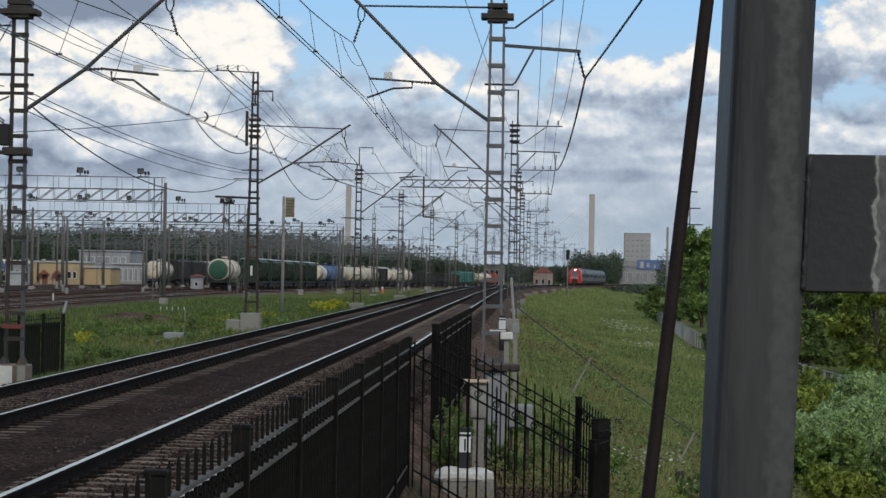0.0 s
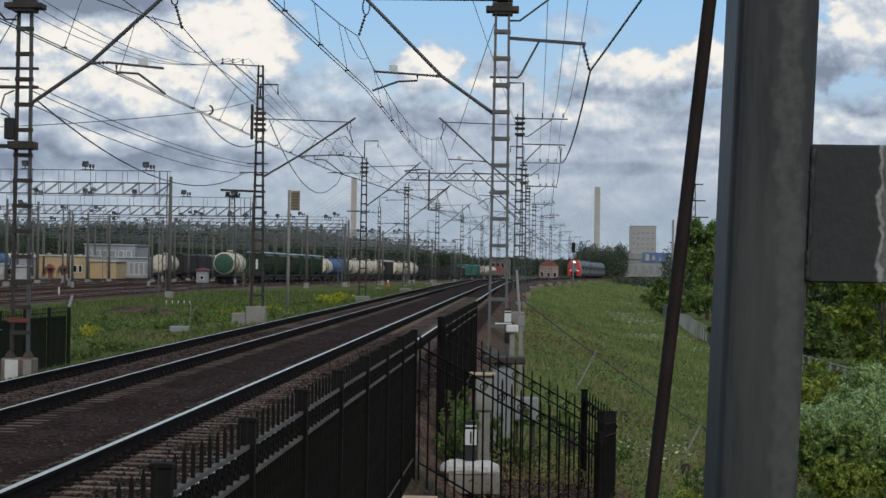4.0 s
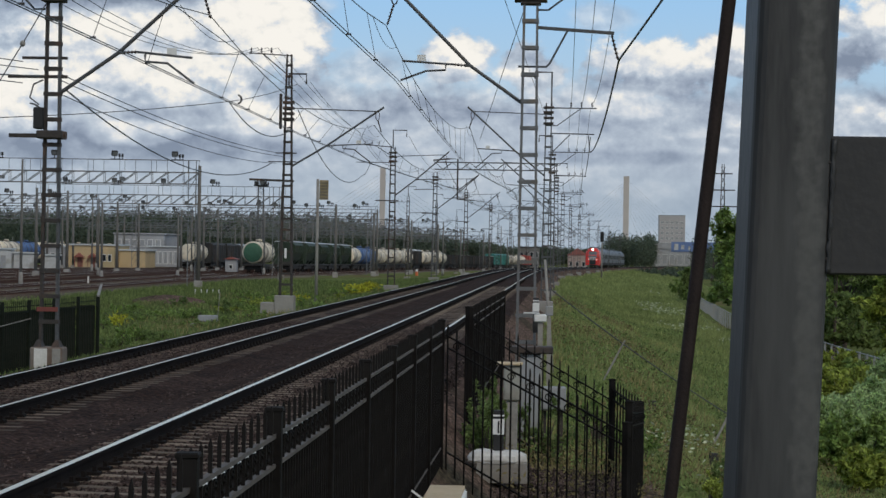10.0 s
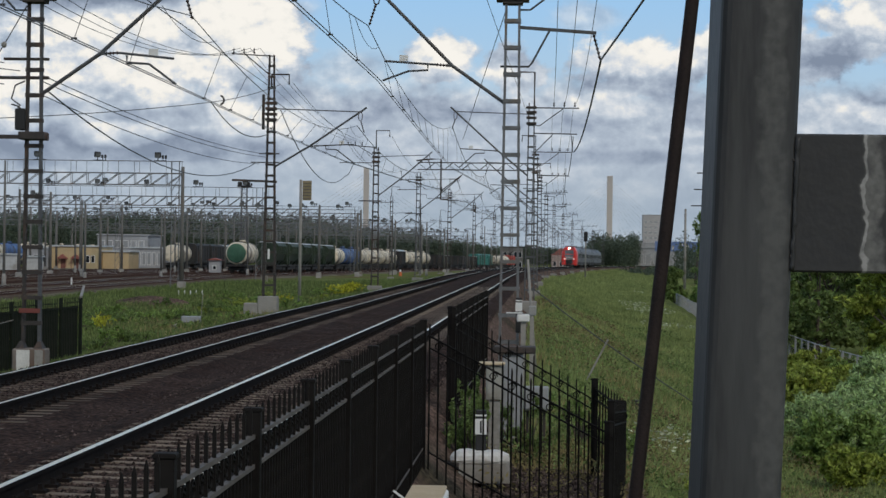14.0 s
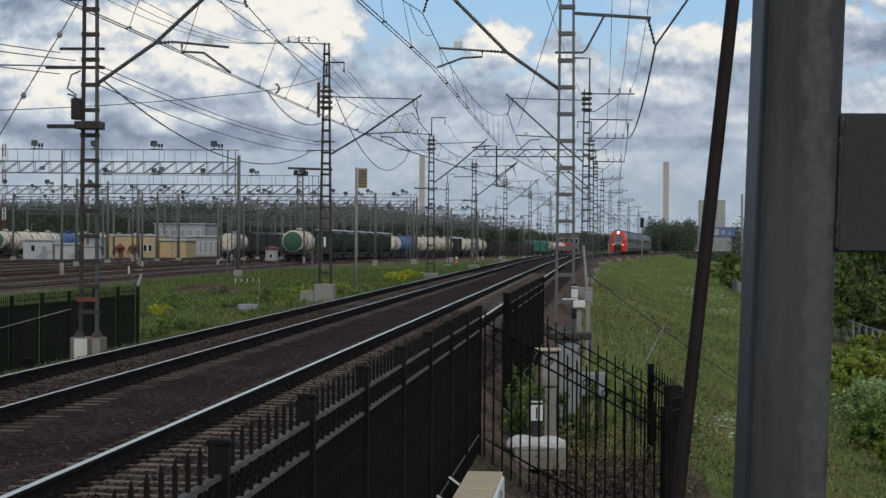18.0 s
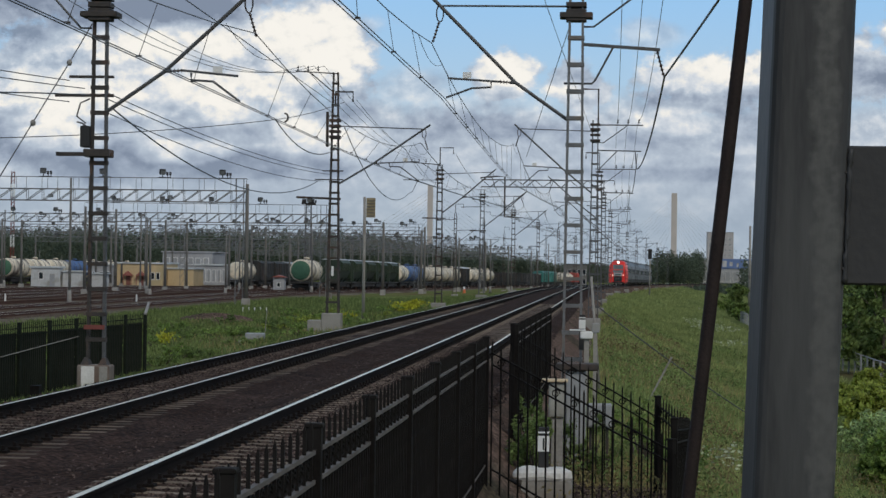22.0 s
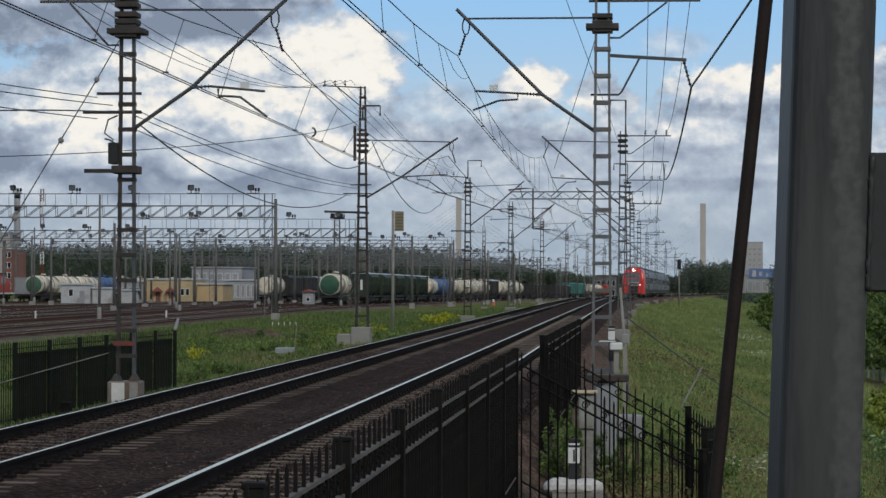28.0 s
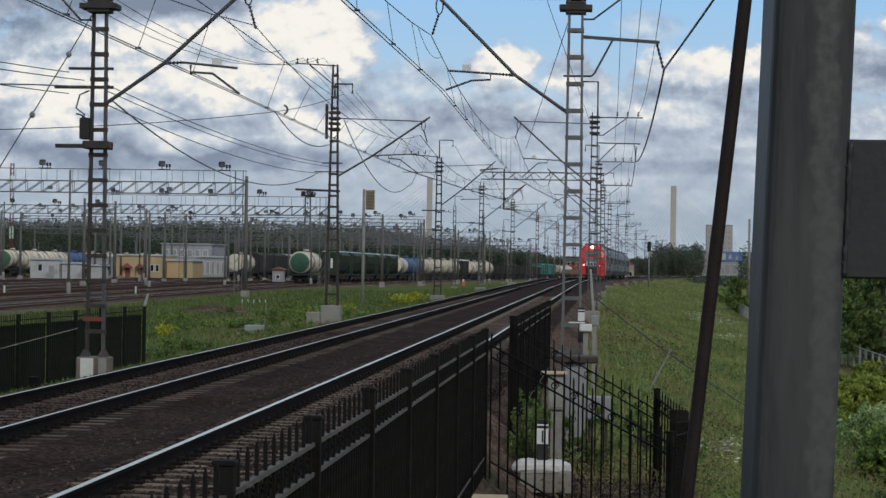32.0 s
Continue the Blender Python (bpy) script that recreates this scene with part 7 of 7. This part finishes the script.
def woods():
    # right of the embankment, beyond the wire fence
    spots = ((20.3, 205, 8.6, 2.6, LEAF_MID), (19.5, 262, 10.5, 3.4, LEAF_MID), (22, 235, 9.0, 3.2, LEAF_DARK), (16.4, 300, 4.2, 1.9, LEAF_DARK), (24, 300, 11, 4, LEAF_MID), (26, 215, 11, 4, LEAF_DARK),
             (18.9, 128, 6.3, 3.0, LEAF_LIME), (16.2, 140, 6.6, 2.6, LEAF_DARK), (21.6, 122, 7.5, 3.0, LEAF_LIME), (18.3, 152, 8.0, 3.4, LEAF_DARK), (24.0, 140, 8.5, 3.6, LEAF_MID), (21.0, 165, 9, 3.6, LEAF_DARK),
             (26, 175, 10, 4, LEAF_MID), (28.5, 150, 10, 4, LEAF_DARK), (22.0, 112, 6.0, 2.6, LEAF_MID), (25.5, 118, 7, 3.0, LEAF_LIME), (19.0, 190, 7.5, 3.0, LEAF_DARK), (30, 260, 12, 4.5, LEAF_DARK),
             (15.3, 178, 4.6, 2.2, LEAF_MID), (26, 340, 9, 4, LEAF_DARK), (30, 380, 10, 5, LEAF_DARK))
    for i, (x, y, h, s, mat) in enumerate(spots):
        tree(100 + i, x, y, -4.1, h, s * 1.1, mat, 8500, 0.2 if y < 180 else 0.26, {LEAF_MID: "broad-leaved green tree beyond the wire fence", LEAF_DARK: "dark dense tree beyond the wire fence", LEAF_LIME: "yellow-green leafy tree beyond the wire fence"}[mat])
    low = ((9.0, 66, 2.0, 2.5, LEAF_PALE, 9000), (10.6, 72, 2.2, 2.6, LEAF_PALE, 9000), (7.9, 61, 1.5, 1.9, LEAF_MID, 6500), (9.4, 57, 1.6, 1.7, LEAF_LIME, 5500), (12.4, 78, 2.2, 2.4, LEAF_PALE, 8000),
           (8.4, 71, 1.7, 2.2, LEAF_PALE, 7000), (11.4, 62, 1.8, 2.2, LEAF_MID, 7000), (10.2, 84, 2.2, 2.0, LEAF_LIME, 7000), (13.2, 95, 2.4, 2.2, LEAF_PALE, 7000), (7.0, 55, 1.1, 1.3, LEAF_LIME, 4000),
           (11.6, 100, 2.2, 1.6, LEAF_LIME, 6000), (13.4, 70, 2.2, 2.6, LEAF_MID, 7000), (15.5, 112, 2.4, 1.9, LEAF_MID, 6000), (9.8, 51, 1.5, 1.6, LEAF_PALE, 5000), (14.0, 118, 2.0, 1.5, LEAF_LIME, 5000))
    for i, (x, y, r, h, mat, n) in enumerate(low):
        shrub(200 + i, x, y, ground_height(x, y) - 0.1, r, h * 0.8, mat, round(n * 1.6), 0.085 if y < 80 else 0.12, {LEAF_PALE: "silvery willow shrub on the embankment foot", LEAF_MID: "dense green shrub on the embankment foot", LEAF_LIME: "yellow-green shrub on the embankment foot"}[mat])
    for i, (x, y, r, h, mat, n) in enumerate(((15.5, 280, 1.5, 1.8, LEAF_MID, 2500), (17, 330, 2.5, 2.2, LEAF_MID, 2500), (-1.05, 34.5, 0.4, 1.1, LEAF_DARK, 3000), 
                                              (3.9, 46, 0.9, 1.1, LEAF_DARK, 3500), (3.2, 42, 0.7, 0.9, LEAF_DARK, 3000), (4.6, 52, 0.8, 0.9, LEAF_MID, 2000), (2.4, 37, 0.6, 0.7, LEAF_LIME, 1600), (-0.95, 38.4, 0.5, 1.1, LEAF_DARK, 2500), (-0.3, 38.2, 0.5, 1.0, LEAF_DARK, 2500), (1.35, 41, 0.7, 0.9, LEAF_MID, 1500), (0.7, 42, 0.7, 1.0, LEAF_MID, 1500), (-1.15, 35.6, 0.35, 1.2, LEAF_DARK, 2800))):
        shrub(300 + i, x, y, ground_height(x - bend(y), y) - 0.1, r, h, mat, n, 0.034 if y < 60 else 0.14, "leafy green weeds and saplings on the slope")
    rng = random.Random(12)
    for i in range(46):
        y = rng.uniform(72, 165)
        u = rng.uniform(-23, -12.6)
        shrub(400 + i, u, y, ground_height(u, y) - 0.15, rng.uniform(0.7, 1.7), rng.uniform(0.35, 0.75), LEAF_LIME if i % 11 == 0 else LEAF_MID if i % 3 else LEAF_DARK, 1000, 0.06, "low leafy weeds on the grass strip beside the tracks")
    # wire fence at the foot of the embankment
    f = thing("wire_fence", "grey wire mesh fence along the foot of the embankment", "fence")
    path = [(14.2 + 0.5 * math.sin((y - 84) / 22), y, -2.55 - 0.08 * math.sin(y / 9)) for y in [84 + 2.9 * k for k in range(66)]]
    path = [(x + bend(y), y, z - 1.35) for x, y, z in path]
    for p in path:
        part("post", Geo().cbox(p[0] - 0.055, p[0] + 0.055, p[1] - 0.055, p[1] + 0.055, p[2] - 0.4, p[2] + 1.37, 0.012), CABINET, f)
    part("top_rail", Geo().path([(p[0], p[1], p[2] + 1.33) for p in path], 0.028), CABINET, f)
    g = Geo()
    for p, q in zip(path, path[1:]):
        for k in range(5):
            z = 0.1 + k * 0.26
            g.beam((p[0], p[1], p[2] + z), (q[0], q[1], q[2] + z), 0.004, 0.004)
        for k in range(8):
            x, y, z = (p[j] + (q[j] - p[j]) * k / 8 for j in range(3))
            g.beam((x, y, z + 0.1), (x, y, z + 1.3), 0.003, 0.003)
    tagged(part("mesh", g, CABINET, f, "fine pale wire mesh"), kind="stuff")


def dirt_mound():
    rng = random.Random(9)
    for x, y, r in ((-25.6, 150, 2.6), (-22.8, 141, 1.7)):
        g = Geo()
        rings = [(1.0, -0.12), (0.8, 0.12), (0.5, 0.3), (0.2, 0.38)]
        for k, h in rings:
            for i in range(18):
                a = i * math.pi / 9
                s = r * k * rng.uniform(0.85, 1.12)
                g.v.append((s * math.cos(a), s * 1.6 * math.sin(a), h * rng.uniform(0.8, 1.15)))
        g.f = [(j * 18 + i, j * 18 + (i + 1) % 18, j * 18 + 18 + (i + 1) % 18, j * 18 + 18 + i) for j in range(3) for i in range(18)] + [tuple(range(54, 72))]
        solid("dirt_mound", g, SHOULDER, "low brown mound of spoil in the grass", "mound", "spoil mounds", m=Matrix.Translation((x, y, ground_height(x, y))), smooth=True)


dirt_mound()


def forest():
    rng = np.random.default_rng(7)
    pts, sizes = [], []

    def clump(x, y, z0, h, r, n, size):
        c = rng.normal(size=(n, 3))
        c /= np.linalg.norm(c, axis=1)[:, None]
        c *= rng.uniform(0.5, 1.05, n)[:, None]
        pts.append(np.array((x, y, z0 + h * 0.52)) + c * np.array((r, r, h * 0.48)))
        sizes.append(np.full(n, size))

    for _ in range(1500):
        side = rng.uniform(-0.36, 0.02)
        y = rng.uniform(800, 1150) if side < -0.045 else rng.uniform(1200, 1500)
        x = side * y
        u = x - bend(y)
        if -26 < u < 30:
            continue
        # the wood thins out and gets lower towards the curve
        k = min(1.0, max(0.0, (side + 0.02) / -0.085))
        h = rng.uniform(15.5, 20.5) * (0.4 + 0.6 * k) * min(y, 1150) / 900
        clump(x, y, -1.5 + fall(y), h, rng.uniform(2.4, 4.6), 300, 0.62)
    for _ in range(420):
        y = rng.uniform(900, 1400)
        x = rng.uniform(0.016, 0.12) * y
        if x < bend(y) + 14:
            continue
        clump(x, y, -5, rng.uniform(8, 17), rng.uniform(3, 5.5), 150, 0.7)
    # the grove beside the far curve and the bushes before the hall
    for _ in range(70):
        y = rng.uniform(1150, 1250)
        clump(y * rng.uniform(0.018, 0.041), y, -5.5, rng.uniform(14, 19), rng.uniform(2.5, 4), 240, 0.6)
    for _ in range(70):
        y = rng.uniform(600, 900)
        clump(y * rng.uniform(0.032, 0.075), y, -4.9, rng.uniform(1.5, 2.8), rng.uniform(2, 3.5), 90, 0.55)
    p = np.concatenate(pts)
    tagged(part("far_woods", fast_mesh("far_woods", leaves(rng, p, np.concatenate(sizes)), 4, HAZY_FOREST), None), "haze-tinted dark green woodland behind the yard", "woods", kind="stuff")


def grass():
    rng = np.random.default_rng(21)

    def feet(n, u0, u1, y0, y1, power=1.8):
        y = y0 + (y1 - y0) * rng.random(n) ** power
        u = rng.uniform(u0, u1, n)
        z = np.array([ground_height(a, b) for a, b in zip(u, y)])
        x = u + np.array([bend(b) for b in y])
        return np.stack([x, y, z - 0.05 + np.array([fall(b) for b in y])], 1)

    def patchy(p, scale, keep):
        k = np.array([noise.noise(Vector((a * scale, b * scale * 0.4, 3.3))) for a, b, _ in p])
        return p[k > keep]

    slope = feet(80000, -0.7, 13, 36, 330, 2.0)
    slope = slope[(slope[:, 1] > 41) | (slope[:, 0] > 1.7)]
    slope = np.concatenate([slope, feet(30000, 0.5, 22, 300, 760, 1.2)])
    h = 0.26 + 0.0009 * slope[:, 1]
    tagged(part("slope_grass", fast_mesh("slope_grass", blades(rng, slope, h, 0.012 + 0.00022 * slope[:, 1]), 3, BLADE), None), "long rough green grass on the embankment slope", "grass", kind="stuff")
    verge = np.concatenate([feet(56000, -35, -11.3, 56, 250, 1.4), feet(5000, -12.6, -10.9, 36, 60, 1.0)])
    h = 0.2 + 0.0008 * verge[:, 1]
    tagged(part("verge_grass", fast_mesh("verge_grass", blades(rng, verge, h, 0.014 + 0.00024 * verge[:, 1]), 3, VERGE), None), "green grass on the strip beside the tracks", "grass", kind="stuff")
    dry = np.concatenate([patchy(feet(22000, -0.5, 7, 40, 160, 1.6), 0.5, 0.12), patchy(feet(8000, -26, -12, 62, 170, 1.2), 0.4, 0.15), feet(500, -0.9, 1.6, 36, 40, 1.0)])
    tagged(part("dry_grass", fast_mesh("dry_grass", blades(rng, dry, 0.34, 0.014 + 0.0001 * dry[:, 1]), 3, STRAW), None), "dry straw-coloured stalks among the grass", "grass", kind="stuff")
    # leafy weeds close to the railings
    w = np.concatenate([feet(3500, -0.9, 2.2, 36, 50, 1.0), patchy(feet(26000, 0, 9, 36, 170, 1.4), 0.3, 0.02)])
    w[:, 2] += rng.uniform(0.02, 0.42, len(w))
    tagged(part("broad_weeds", fast_mesh("broad_weeds", leaves(rng, w, 0.03 + 0.0004 * w[:, 1]), 4, LEAF_DARK), None), "broad-leaved weeds on the embankment", "weeds", kind="stuff")
    b = np.concatenate([patchy(feet(9000, 1.8, 7, 38, 62, 1.0), 0.8, 0.0), patchy(feet(9000, -0.6, 4.5, 75, 170, 1.0), 0.25, 0.1), feet(1500, -0.8, 1.6, 31, 39, 1.0)])
    b[:, 2] += rng.uniform(0.02, 0.5, len(b))
    tagged(part("brown_weeds", fast_mesh("brown_weeds", leaves(rng, b, 0.025 + 0.0004 * b[:, 1]), 4, BROWN_WEED), None), "brownish withered weeds on the embankment", "weeds", kind="stuff")
    # flower heads
    f = patchy(feet(1800, 7.5, 12, 130, 330, 1.0), 0.15, 0.25)
    near = np.concatenate([np.array((x, y, ground_height(x, y) + 0.55)) + rng.normal(size=(70, 3)) * np.array((0.3, 0.6, 0.12)) for x, y in ((2.0, 44.5), (2.7, 47.5), (3.3, 43))])
    f[:, 2] += rng.uniform(0.35, 0.6, len(f))
    f = np.concatenate([f, near])
    tagged(part("white_flowers", fast_mesh("white_flowers", leaves(rng, f, 0.035 + 0.00035 * f[:, 1], 0.8), 4, FLOWER_W), None), "white umbel flowers scattered over the slope", "flowers", kind="stuff")
    spots = [(-13.9, 158, 0.75, 900), (-14.1, 170, 0.6, 500), (-14.2, 127, 0.4, 90), (-17.4, 91, 0.3, 150), (3.2, 41, 0.3, 60)]
    pts = []
    for u, y, r, n in spots:
        c = rng.normal(size=(n, 3)) * np.array((r * 0.5, r * 1.2, 0.12))
        pts.append(c + np.array((u, y, ground_height(u, y) + 0.42)))
    p = np.concatenate(pts)
    tagged(part("yellow_flowers", fast_mesh("yellow_flowers", leaves(rng, p, 0.05 + 0.0004 * p[:, 1]), 4, FLOWER_Y), None), "clumps of yellow flowering rocket beside the track", "flowers", kind="stuff")


woods()
forest()
grass()


motions()
